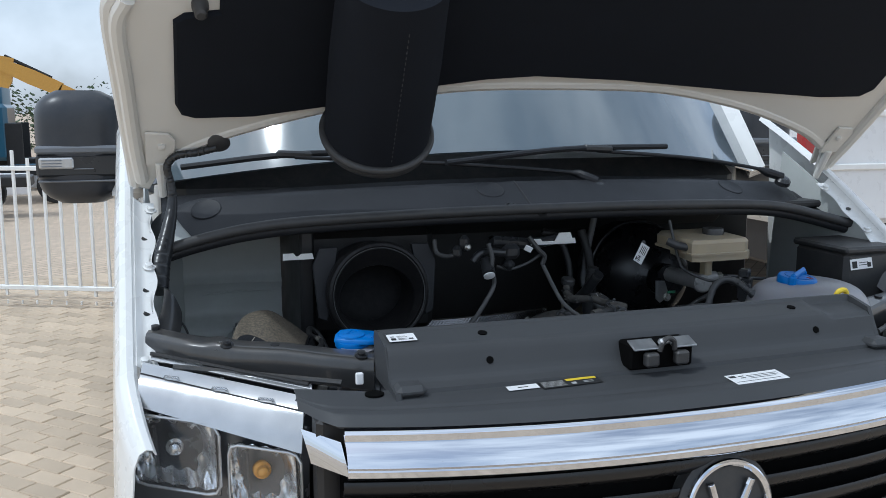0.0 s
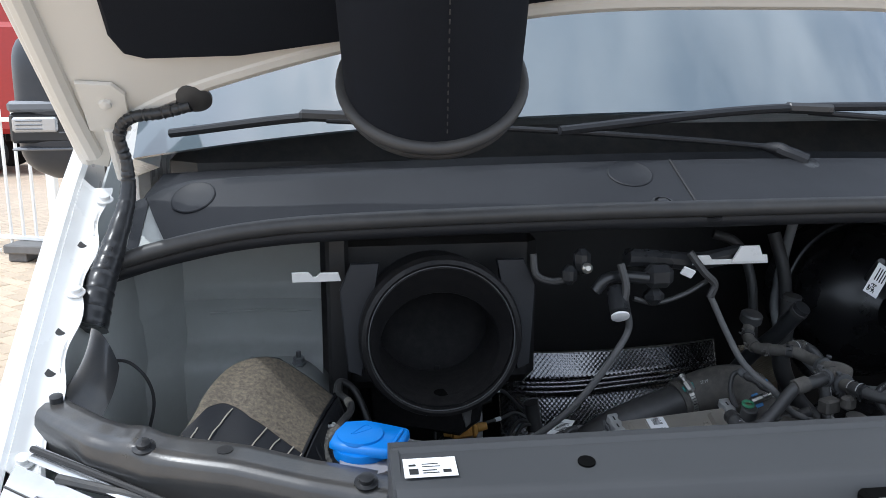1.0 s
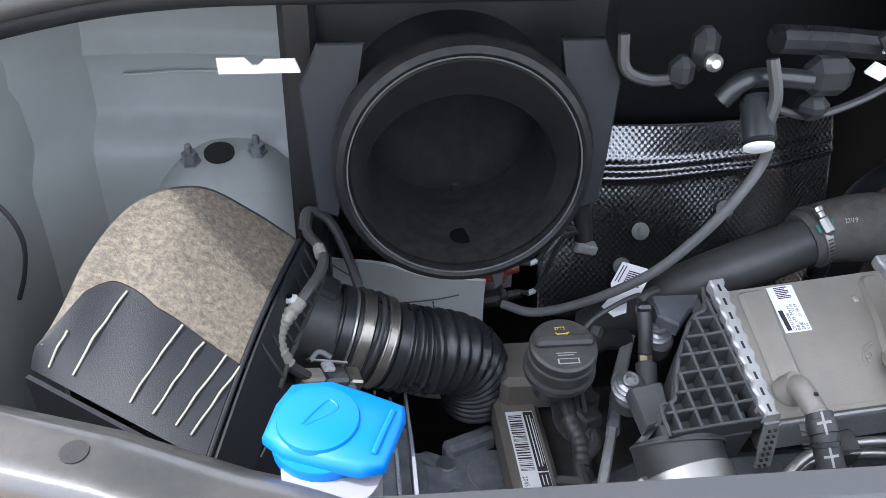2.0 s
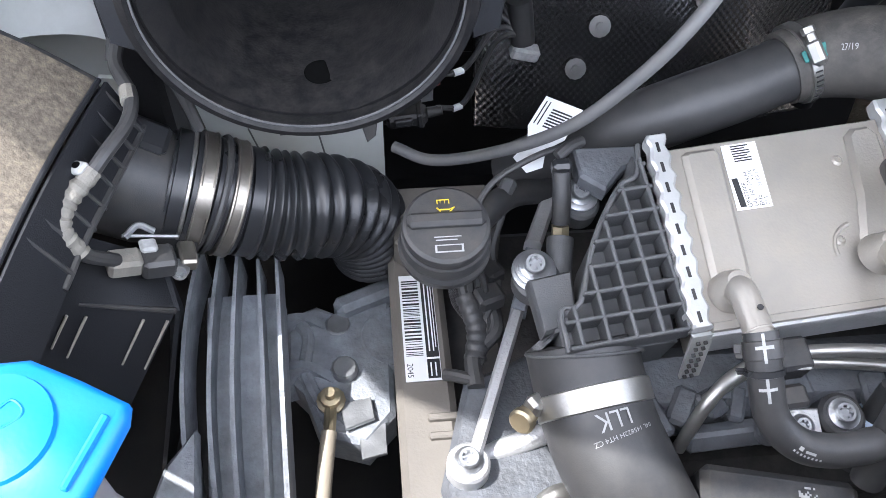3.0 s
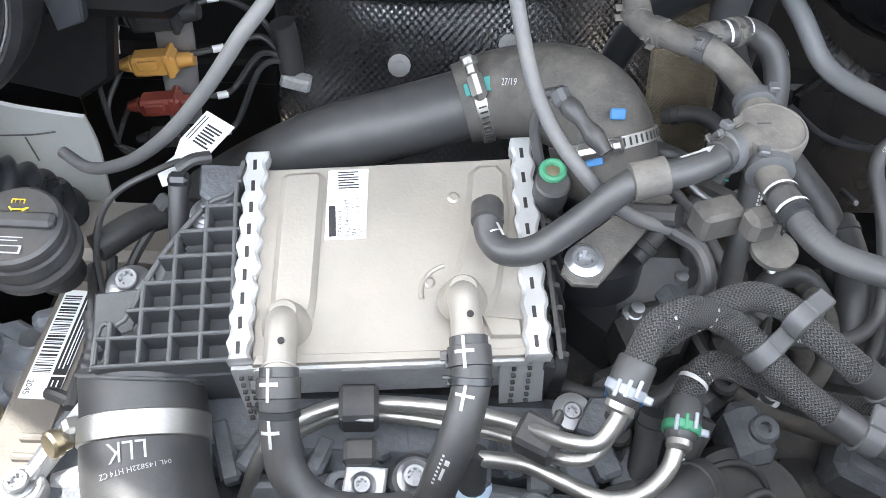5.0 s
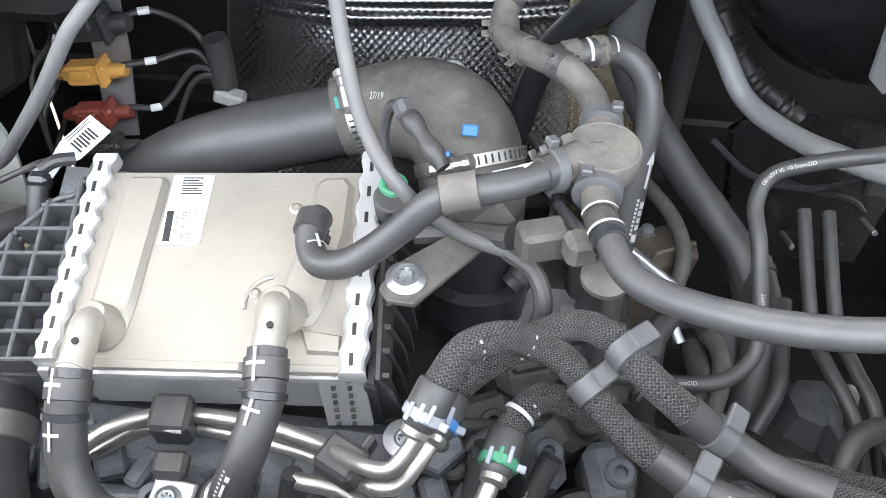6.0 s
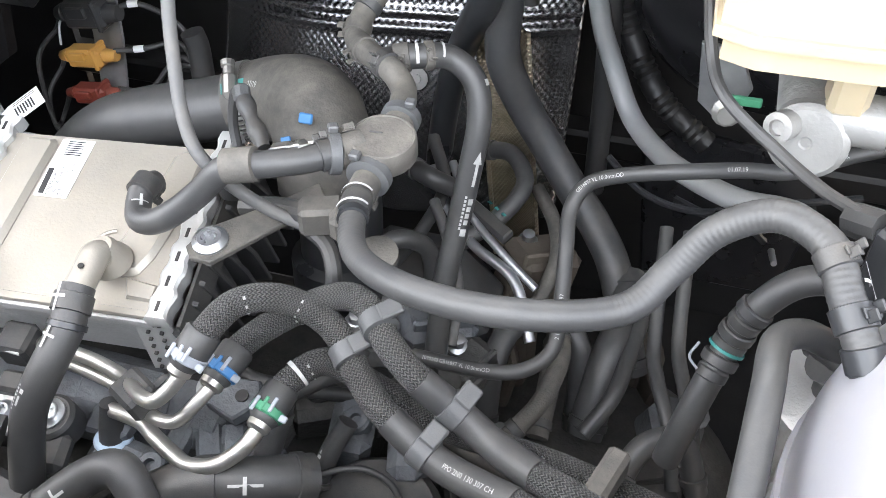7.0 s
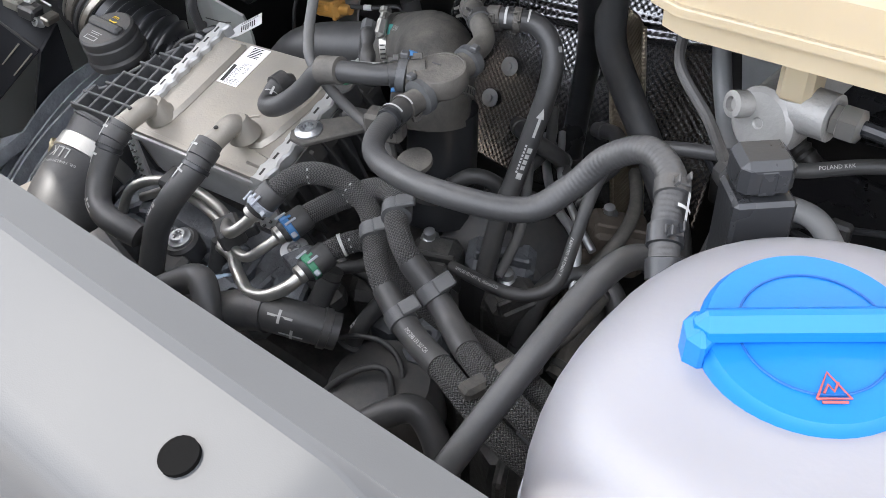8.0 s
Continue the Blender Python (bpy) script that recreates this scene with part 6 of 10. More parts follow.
sh = bars(Shape(), top_c - cu_ * 0.012, cr_, cu_, [(-0.010, 0.0, 0.020, 0.0009), (-0.009, -0.0026, 0.016, 0.0009)], 0.0005)
bars(sh, top_c - cu_ * 0.012, cr_, cu_, [(-0.010, -0.0125, 0.021, 0.0065)], 0.0005)
part("print", sh, PRINT, capo)
sh = bars(Shape(), top_c - cu_ * 0.012, cr_, cu_, [(-0.0085, -0.0115, 0.018, 0.0045)], 0.0008)
part("maker_mark", sh, PLASTIC, capo)
# filler pipe behind the cap
hose_b = [(-0.335, 0.53, 0.925), (-0.31, 0.56, 0.925), (-0.285, 0.585, 0.915), (-0.25, 0.60, 0.90)]
solid("breather_pipe", Shape().tube(hose_b, 0.012, 16), PLASTIC, "smooth black breather pipe behind the oil cap", "pipe")

# cast brace and lugs beside the manifold
brace = thing("engine_bracket", "cast aluminium engine bracket with bolted eyes", "bracket", (-0.32, 0.42, 0.80))
sh = Shape().plate([(-0.3540, 0.349), (-0.3440, 0.346), (-0.290, 0.479), (-0.300, 0.483)], (0, 0, 0.838), (1, 0, 0), (0, 1, 0.10), -0.010, 0.004, 0.003)
part("arm_tip", Shape().plate([(-0.281, 0.545), (-0.266, 0.541), (-0.238, 0.606), (-0.250, 0.612)], (0, 0, 0.842), (1, 0, 0), (0, 1, 0.10), -0.010, 0.004, 0.003), ALU, brace)
part("arm_web", Shape().plate([(-0.302, 0.480), (-0.288, 0.477), (-0.268, 0.541), (-0.279, 0.545)], (0, 0, 0.838), (1, 0, 0), (0, 1, 0.10), -0.010, 0.002, 0.003), ALU_RAW, brace)
part("arm", sh, ALU, brace)
sh = Shape().plate([(-0.345, 0.43), (-0.268, 0.46), (-0.20, 0.40), (-0.20, 0.30), (-0.365, 0.30), (-0.372, 0.34)], (0, 0, 0.835), (1, 0, 0), (0, 1, 0.06), -0.04, 0.0, 0.006)
part("plate", sh, GREY_CAST, brace)
sh = Shape().rod((-0.335, 0.365, 0.85), (-0.262, 0.380, 0.868), 0.009, 0.009, 12)
part("rib", sh, ALU, brace)
for x, y, z, r in ((-0.350, 0.352, 0.872, 0.0085), ):
    part("boss", Shape().lathe((x, y, z - 0.022), (0, -0.05, 1), [(0.017, 0), (0.017, 0.02), (0.015, 0.022)], 24), ALU, brace)
    screw((x, y, z), (0, -0.05, 1), r, brace, washer=1.35)
for x, y, z in ((-0.320, 0.405, 0.850), (-0.319, 0.345, 0.856), (-0.297, 0.325, 0.852)):
    sh = Shape().lathe((x, y, z - 0.014), (0, -0.05, 1), [(0.0165, 0), (0.0165, 0.012), (0.015, 0.0135), (0.006, 0.0135), (0.006, 0.004), (0.001, 0.004)], 24)
    part("eye", sh, ZINC, brace)
for x, y in ((-0.322, 0.378), (-0.335, 0.392)):
    part("hole", Shape().lathe((x, y, 0.834), (0, -0.05, 1), [(0.010, 0), (0.010, 0.0035), (0.008, 0.0035)], 18), DARK, brace)
# wiring between cover and bracket
loom = thing("wiring_loom", "black taped wiring loom with plugs beside the valve cover", "wiring", (-0.325, 0.47, 0.83))
part("sleeve", Shape().tube([(-0.318, 0.545, 0.885), (-0.330, 0.522, 0.888), (-0.334, 0.502, 0.882), (-0.318, 0.488, 0.876), (-0.316, 0.468, 0.872), (-0.335, 0.448, 0.868), (-0.336, 0.420, 0.864)], 0.0075, 10), RUBBER, loom)
part("braided_lead", Shape().tube([(-0.345, 0.525, 0.88), (-0.343, 0.505, 0.868), (-0.330, 0.487, 0.862), (-0.318, 0.478, 0.860)], 0.006, 10), BRAID, loom)
part("plug", Shape().box((-0.318, 0.492, 0.888), (0.024, 0.020, 0.018), 0.003, (0, 0, 20)), PLASTIC, loom)
part("plug", Shape().box((-0.314, 0.515, 0.896), (0.016, 0.024, 0.016), 0.003, (0, 0, 30)), PLASTIC, loom)
part("lead_end", Shape().tube([(-0.336, 0.425, 0.866), (-0.352, 0.432, 0.864), (-0.36, 0.436, 0.860)], 0.0055, 10), RUBBER, loom)
sh = Shape().box((-0.296, 0.575, 0.925), (0.014, 0.030, 0.016), 0.003, (20, 0, -30))
part("plug", sh, GREY_PL, loom)

for pts, r in (([(-0.345, 0.535, 0.90), (-0.338, 0.50, 0.885), (-0.330, 0.465, 0.872), (-0.338, 0.43, 0.862)], 0.005), ([(-0.330, 0.54, 0.905), (-0.325, 0.505, 0.89), (-0.322, 0.47, 0.875), (-0.332, 0.44, 0.866)], 0.0045), ([(-0.30, 0.56, 0.92), (-0.312, 0.53, 0.905), (-0.310, 0.50, 0.89), (-0.325, 0.475, 0.878)], 0.004)):
    part("lead", Shape().tube(pts, r, 8), RUBBER, loom)
part("tape_wrap", Shape().tube([(-0.337, 0.498, 0.884), (-0.330, 0.470, 0.874), (-0.334, 0.445, 0.866)], lambda s, t: 0.0095 + 0.0006 * math.sin(s * 700), 12, 12), PLASTIC, loom)

# engine mount with cast ribs and its buffer
mount = thing("engine_mount", "ribbed cast aluminium engine mount", "engine mount", (-0.54, 0.48, 0.62))
sh = Shape().sheet(lambda u, v: (-0.572 + 0.068 * u, 0.575 - 0.21 * v, 0.772 - 0.018 * math.sin(math.pi * v) - 0.10 * v * v), 6, 14, 0.05)
part("body", sh, ALU_RAW, mount)
for i in range(5):
    x = -0.575 + 0.0172 * i
    sh = Shape().sheet(lambda u, v, x=x, i=i: (x + (0.0030 + 0.0022 * v) * u + (0.004 * math.sin(2.6 * v) if i > 2 else -0.014 * math.sin(3.0 * v) * (1 - 0.3 * i)), 0.590 - 0.225 * v, 0.808 + 0.004 * math.sin(7 * v + i) - 0.006 * (i % 2) - 0.02 * v - 0.10 * v * v), 2, 24, 0.05)
    part("rib", sh, ALU_RAW, mount)
sh = Shape().plate([(-0.60, 0.41), (-0.575, 0.44), (-0.57, 0.36), (-0.62, 0.35)], (0, 0, 0.72), (1, 0, 0), (0, 1, 0.2), -0.02, 0.0, 0.004)
part("gusset", sh, ALU_RAW, mount)
sh = Shape().plate([(-0.508, 0.588), (-0.478, 0.600), (-0.455, 0.588), (-0.402, 0.612), (-0.402, 0.47), (-0.43, 0.44), (-0.475, 0.455), (-0.49, 0.50), (-0.508, 0.52)], (0, 0, 0.715), (1, 0, 0), (0, 1, 0.05), -0.05, 0.0, 0.006)
part("foot", sh, ALU_RAW, mount)
for y in (0.575, 0.518):
    part("foot_rib", Shape().sheet(lambda u, v, y=y: (-0.515 + 0.085 * u, y + 0.010 * math.sin(5 * u) - 0.006 * v, 0.760 - 0.030 * u - 0.05 * v), 14, 4, 0.010), ALU_RAW, mount)
part("foot_web", Shape().tube([(-0.500, 0.584, 0.745), (-0.486, 0.560, 0.742), (-0.488, 0.520, 0.740), (-0.470, 0.480, 0.735), (-0.445, 0.455, 0.730)], 0.007, 8), ALU_RAW, mount)
part("foot_ear", Shape().box((-0.425, 0.60, 0.745), (0.07, 0.022, 0.03), 0.006, (0, 0, 22)), ALU_RAW, mount)
part("drum", Shape().lathe((-0.405, 0.560, 0.66), (0.1, -0.05, 1), [(0.040, 0), (0.040, 0.075), (0.034, 0.082), (0.004, 0.083)], 28), ALU_RAW, mount)
for p in ((-0.456, 0.574, 0.732), (-0.450, 0.519, 0.737)):
    part("boss", Shape().lathe((p[0], p[1], p[2] - 0.03), (0, 0, 1), [(0.021, 0), (0.021, 0.026), (0.018, 0.029)], 24), ALU_RAW, mount)
    part("bolt", Shape().lathe(p, (0.05, -0.1, 1), [(0.016, -0.002), (0.016, 0.002), (0.013, 0.003), (0.013, 0.012), (0.011, 0.014), (0.002, 0.014)], 6 if p[1] > 9 else 12), ZINC, mount)
part("plate", Shape().plate([(-0.455, 0.480), (-0.425, 0.485), (-0.422, 0.462), (-0.45, 0.452)], (0, 0, 0.742), (1, 0, 0), (0, 1, 0), 0, 0.004, 0.001), ZINC, mount)
part("plate", Shape().plate([(-0.438, 0.452), (-0.412, 0.462), (-0.412, 0.430), (-0.436, 0.425)], (0, 0, 0.732), (1, 0, 0), (0, 1, 0), 0, 0.004, 0.001), ZINC, mount)
part("bolt", Shape().lathe((-0.552, 0.398, 0.703), (0.1, -0.2, 1), [(0.018, 0), (0.018, 0.004), (0.013, 0.006), (0.013, 0.016), (0.006, 0.018), (0.006, 0.024)], 12), BRASS, mount)
strap = thing("ground_strap", "brass-coloured cable lug bolted to the engine mount", "cable", (-0.463, 0.45, 0.72))
part("lug", Shape().tube([(-0.463, 0.480, 0.750), (-0.464, 0.462, 0.750), (-0.465, 0.445, 0.752)], 0.006, 10), BRASS, strap)
part("nut", Shape().lathe((-0.463, 0.482, 0.748), (0, -0.1, 1), [(0.014, 0), (0.014, 0.003), (0.010, 0.004), (0.010, 0.012), (0.005, 0.013), (0.005, 0.022)], 12), BRASS, strap)
part("sleeve", Shape().tube([(-0.465, 0.448, 0.752), (-0.470, 0.41, 0.742), (-0.476, 0.36, 0.72), (-0.484, 0.30, 0.68)], 0.0075, 12), mat("tan_sleeve", (0.30, 0.26, 0.20), 0.6, dust=0.2), strap)

# air filter box, its pipe and bellows
RIB_PALE = mat("pale_rib_edge", (0.34, 0.31, 0.26), 0.6, var=0.2, bump=0.1)
box = thing("air_filter_box", "dusty black plastic air filter box", "air filter box", (-0.70, 0.46, 0.90))
A_L, A_T1, A_T2, A_R = vec((-0.800, 0.415, 1.088)), vec((-0.752, 0.560, 1.128)), vec((-0.700, 0.585, 1.128)), vec((-0.612, 0.588, 1.062))


LID_REAR = smooth_line([A_L + vec((-0.004, 0.01, -0.01)), vec((-0.785, 0.49, 1.112)), A_T1, A_T2, vec((-0.655, 0.590, 1.098)), A_R], 8)


def filter_top(u, v):
    """Lid: from its rear crest down to the ribbed front."""
    rear = LID_REAR
    i = u * (len(rear) - 1)
    k = min(int(i), len(rear) - 2)
    p = rear[k] + (rear[k + 1] - rear[k]) * (i - k)
    q = vec((-0.815 + 0.138 * u, 0.405 - 0.068 * u, 1.070 - 0.044 * u))
    b = math.sin(math.pi * v) * 0.012
    r = p + (q - p) * v
    return (r[0], r[1], r[2] + b)


def lid_edge(u):
    return float(np.interp(u, [0, 0.14, 0.25, 0.39, 0.59, 0.82, 1.0], [0.42, 0.49, 0.42, 0.47, 0.60, 0.64, 0.66]))


LID_GRID = [filter_top(i / 60, j / 40) for i in range(61) for j in range(41)]


def lid_height(x, y):
    """The lid's height above a place, by its nearest point."""
    best = min(LID_GRID, key=lambda p: (p[0] - x) ** 2 + (p[1] - y) ** 2)
    return best[2]


part("lid", Shape().sheet(lambda u, v: filter_top(u, v * lid_edge(u)), 40, 12, -0.004), DUSTY_BOX, box, "dust-covered sloping lid")
part("front_slope", Shape().sheet(lambda u, v: filter_top(u, lid_edge(u) + 0.004 + (0.996 - lid_edge(u)) * v), 40, 14, -0.005), COWL_PL, box)
for a, b in (((-0.746, 0.464), (-0.781, 0.397)), ((-0.787, 0.425), (-0.800, 0.403)), ((-0.700, 0.441), (-0.736, 0.378)), ((-0.683, 0.432), (-0.718, 0.369)), ((-0.665, 0.425), (-0.700, 0.362)), ((-0.654, 0.418), (-0.688, 0.355))):
    pts = [(a[0] + (b[0] - a[0]) * k, a[1] + (b[1] - a[1]) * k) for k in (0.0, 0.2, 0.4, 0.6, 0.8, 1.0)]
    part("rib", Shape().tube([(x, y, lid_height(x, y) + 0.0016) for x, y in pts], 0.0010, 6, 4), RIB_PALE, box)
sh = Shape().sheet(lambda u, v: (lambda p: (p[0], p[1] - 0.006 + 0.02 * v, p[2] - 0.20 * v))(filter_top(u, 1.0)), 30, 6, 0.004)
part("front_wall", sh, COWL_PL, box)
sh = Shape().sheet(lambda u, v: (lambda p: (p[0] + 0.0, p[1] + 0.004, p[2] - 0.20 * v))(filter_top(u, 0.0)), 30, 6, 0.004)
part("rear_wall", sh, PLASTIC, box)
END = [vec(filter_top(1.0, k / 10)) for k in range(11)]
part("end_wall", Shape().sheet(lambda u, v: tuple(vec(filter_top(1.0, u)) + vec((0.006 + 0.016 * v, 0.002 * v, -0.002 - 0.052 * v))), 20, 6, -0.003), COWL_PL, box, "ribbed black end wall of the lid")
part("end_lip", Shape().tube([tuple(p + vec((0.003, 0, 0.0005))) for p in END], 0.0022, 8, 3), COWL_PL, box)
for k in range(8):
    p = END[0] + (END[6] - END[0]) * (k + 0.4) / 8
    part("end_rib", Shape().rod(tuple(p + vec((0.008, 0.0, -0.004))), tuple(p + vec((0.026, 0.003, -0.050))), 0.0022, 0.0022, 6), PLASTIC, box)
part("end_rail", Shape().tube([tuple(END[0] + vec((0.024, 0.002, -0.05))), tuple(END[4] + vec((0.024, 0.002, -0.05))), tuple(END[6] + vec((0.024, 0.002, -0.05)))], 0.003, 8), PLASTIC, box)
# lower half: its flange steps down towards the engine, with a few stiffening ribs
L_E, L_M, L_1, L_0 = vec((-0.640, 0.478, 1.028)), vec((-0.590, 0.528, 0.925)), vec((-0.577, 0.487, 0.903)), vec((-0.668, 0.452, 0.975))
part("flank", Shape().sheet(lambda u, v: tuple((L_E * (1 - u) + L_M * u) * (1 - v) + (L_0 * (1 - u) + L_1 * u) * v), 12, 8, -0.004), COWL_PL, box)
part("ledge", Shape().tube([tuple(L_0 + (L_1 - L_0) * k + vec((0, 0, 0.001))) for k in (0.35, 0.6, 0.8, 1.0)], lambda s, t: 0.0012 + 0.0018 * s / t, 8, 3), PLASTIC, box)
DROP = vec((-0.045, -0.052, -0.060))
part("lower_flank", Shape().sheet(lambda u, v: tuple(L_0 * (1 - u) + L_1 * u + DROP * v * 2.2), 12, 8, -0.004), COWL_PL, box)
part("lower_end", Shape().sheet(lambda u, v: tuple(L_1 * (1 - u) + L_M * u + vec((0.004, 0, -0.14)) * v + DROP * 2.2 * v * (1 - u) * 0.6), 6, 8, 0.004), COWL_PL, box)
for k, n in ((0.97, 0.50), (0.80, 0.46), (0.42, 0.40), (0.30, 0.32)):
    p = L_0 + (L_1 - L_0) * k + DROP * 0.10 + vec((0.0015, -0.001, 0.002))
    part("tab", Shape().rod(tuple(p), tuple(p + DROP * n), 0.0013, 0.0009, 6), RIB_PALE, box)
# mass air flow tube
TAPE = mat("dusty_tape", (0.20, 0.19, 0.165), 0.7, var=0.3, bump=0.3, bump_scale=500, scale=80, dust=0.6, dust_col=(0.30, 0.27, 0.22), dust_scale=60)
BAND = mat("oxidised_clamp_band", (0.34, 0.315, 0.275), 0.36, 0.85, var=0.35, bump=0.1, scale=45, dust=0.25, dust_col=(0.12, 0.10, 0.08), dust_scale=50)
maf_a, maf_b = vec((-0.640, 0.588, 0.975)), vec((-0.566, 0.583, 0.930))
maf = thing("air_flow_meter", "black air flow meter tube with wiring at the filter box", "air flow meter", tuple(maf_a - vec((0, 0, 0.08))))
ax = unit(maf_b - maf_a)
part("tube", Shape().lathe(maf_a, ax, [(0.058, -0.02), (0.058, 0.004), (0.052, 0.008), (0.050, 0.05), (0.048, 0.056), (0.048, 0.10)], 40), PLASTIC, maf)
mu, mv, mw = side_axes(ax, (0, -0.3, 1))
for i in range(7):
    a = radians(-75 + 25 * i)
    d = mu * math.cos(a) + mv * math.sin(a)
    sh = Shape().rod(maf_a - ax * 0.02 + d * 0.058, maf_a + ax * 0.006 + d * 0.058, 0.006, 0.004, 8)
    part("lug", sh, PLASTIC, maf)
sh = Shape().box(maf_a + ax * 0.030 + mu * 0.050 - mv * 0.020, (0.034, 0.026, 0.012), 0.004, np.array([ax, mv, mu]).T)
part("sensor_seat", sh, PLASTIC_SMOOTH, maf)
part("lead", Shape().tube([(-0.601, 0.635, 1.065), (-0.602, 0.612, 1.056), (-0.587, 0.580, 1.054), (-0.587, 0.554, 1.050), (-0.599, 0.524, 1.048), (-0.611, 0.508, 1.040), (-0.624, 0.490, 1.034), (-0.627, 0.474, 1.024), (-0.620, 0.470, 1.004), (-0.605, 0.486, 0.974)], 0.0055, 10), RUBBER, maf)
part("tape", Shape().tube([(-0.607, 0.513, 1.043), (-0.624, 0.490, 1.034), (-0.627, 0.474, 1.024), (-0.620, 0.470, 1.004)], lambda s, t: 0.0072 + 0.0008 * math.sin(s * 900), 10, 8), TAPE, maf, "dusty grey taped loom")
part("tape", Shape().tube([(-0.590, 0.586, 1.054), (-0.587, 0.572, 1.053)], 0.0066, 10), TAPE, maf)
part("loop", Shape().tube([(-0.607, 0.622, 1.052), (-0.602, 0.636, 1.066), (-0.585, 0.640, 1.058), (-0.572, 0.634, 1.040), (-0.560, 0.622, 1.010), (-0.552, 0.612, 0.985)], 0.0055, 8), RUBBER, maf)
part("clip", Shape().box((-0.616, 0.512, 1.047), (0.014, 0.011, 0.006), 0.002, (10, -15, -30)), PRINT, maf, "white cable clip")
part("clip_hole", Shape().lathe((-0.6165, 0.5122, 1.0498), (-0.2, -0.1, 1), [(0.003, 0), (0.003, 0.0008), (0.0005, 0.0008)], 10), HOLE, maf)
part("plug", Shape().box((-0.602, 0.490, 0.966), (0.026, 0.020, 0.016), 0.003, (0, 18, 20)), TAPE, maf, "dusty grey connector")
part("plug_body", Shape().box((-0.580, 0.497, 0.957), (0.026, 0.024, 0.018), 0.003, (0, 18, 20)), PLASTIC, maf)
part("plug_latch", Shape().box((-0.585, 0.503, 0.969), (0.013, 0.013, 0.006), 0.002, (0, 18, 20)), PRINT, maf)
part("plug_lever", Shape().tube([(-0.603, 0.510, 0.972), (-0.594, 0.520, 0.974), (-0.582, 0.518, 0.968)], 0.0028, 8), ZINC, maf)
part("bar", Shape().rod((-0.606, 0.512, 0.972), (-0.566, 0.520, 0.958), 0.0016, 0.0016, 6), ZINC, maf)
BEL = [(-0.585, 0.586, 0.950), (-0.558, 0.586, 0.939), (-0.530, 0.587, 0.925), (-0.496, 0.590, 0.911), (-0.468, 0.596, 0.902), (-0.444, 0.605, 0.888), (-0.428, 0.614, 0.865), (-0.420, 0.622, 0.835), (-0.416, 0.630, 0.80)]


def bellow_r(s, t):
    base = 0.049 - 0.010 * (s / t) ** 1.5
    if s < 0.075:
        return base + 0.001 - (0.0035 if (s % 0.0155) < 0.0026 else 0)
    return base + 0.0032 * math.sin((s - 0.075) / 0.0118 * 2 * math.pi)


bellows = thing("intake_bellows", "corrugated black rubber intake hose", "hose", (-0.49, 0.585, 0.82))
part("hose", Shape().tube(BEL, bellow_r, 36, 34), PLASTIC_SMOOTH, bellows)
p, d = on_line(BEL, 0.016)
part("band_edge", Shape().lathe(p - d * 0.002, d, [(0.0495, 0), (0.0512, 0.001), (0.0512, 0.003), (0.0495, 0.004)], 40), STEEL, bellows)
for s, w in ((0.028, 0.0135), (0.053, 0.0125)):
    p, d = on_line(BEL, s)
    part("band", Shape().lathe(p - d * w / 2, d, [(0.0490, 0), (0.0518, 0.0004), (0.0524, 0.0016), (0.0515, 0.0028), (0.0515, w - 0.0028), (0.0524, w - 0.0016), (0.0518, w - 0.0004), (0.0490, w)], 48), BAND, bellows, "wide oxidised steel hose clamp")
    bu, bv, bw = side_axes(d, (0, -0.3, 1))
    a0 = radians(20 if s < 0.04 else 205)
    part("strap_end", Shape().sheet(lambda u, v: tuple(p + d * (0.011 * (v - 0.5)) + (bu * math.cos(a0 + 0.5 * u) + bv * math.sin(a0 + 0.5 * u)) * 0.0532), 12, 2, 0.001), BAND, bellows)
p, d = on_line(BEL, 0.0405)
part("ridge", Shape().ring(p, d, 0.0500, 0.0032, 48, 8), RUBBER, bellows)
part("screw_housing", Shape().box((-0.561, 0.510, 0.946), (0.014, 0.024, 0.012), 0.002, (0, 20, 15)), BAND, bellows)
screw((-0.566, 0.499, 0.944), (0.15, -0.9, 0.42), 0.0062, bellows, ZINC, 1.25, "clamp_screw", 0.010)

# round rubber inlet that meets the bonnet trunk
RC = vec((-0.450, 0.552, 1.157))
inlet = thing("air_inlet_funnel", "round black rubber air inlet below the scuttle", "air duct", tuple(RC + vec((0, 0.05, -0.14))))
sh = Shape().lathe(RC, (0, -1, 0.06), [(0.1075, -0.006), (0.1080, 0.003), (0.112, 0.007), (0.118, 0.004), (0.122, -0.008), (0.122, -0.022), (0.116, -0.034), (0.113, -0.14), (0.109, -0.14), (0.107, -0.03)], 64, closed=True)
part("rim", sh, INLET_PL, inlet, "soft rubber lip")
# thin paler ring paints the highlight line along the rim
part("lip", Shape().ring(RC + vec((0, -0.0045, 0)), (0, -1, 0.06), 0.1082, 0.0009, 72, 6), GREY_PL, inlet)


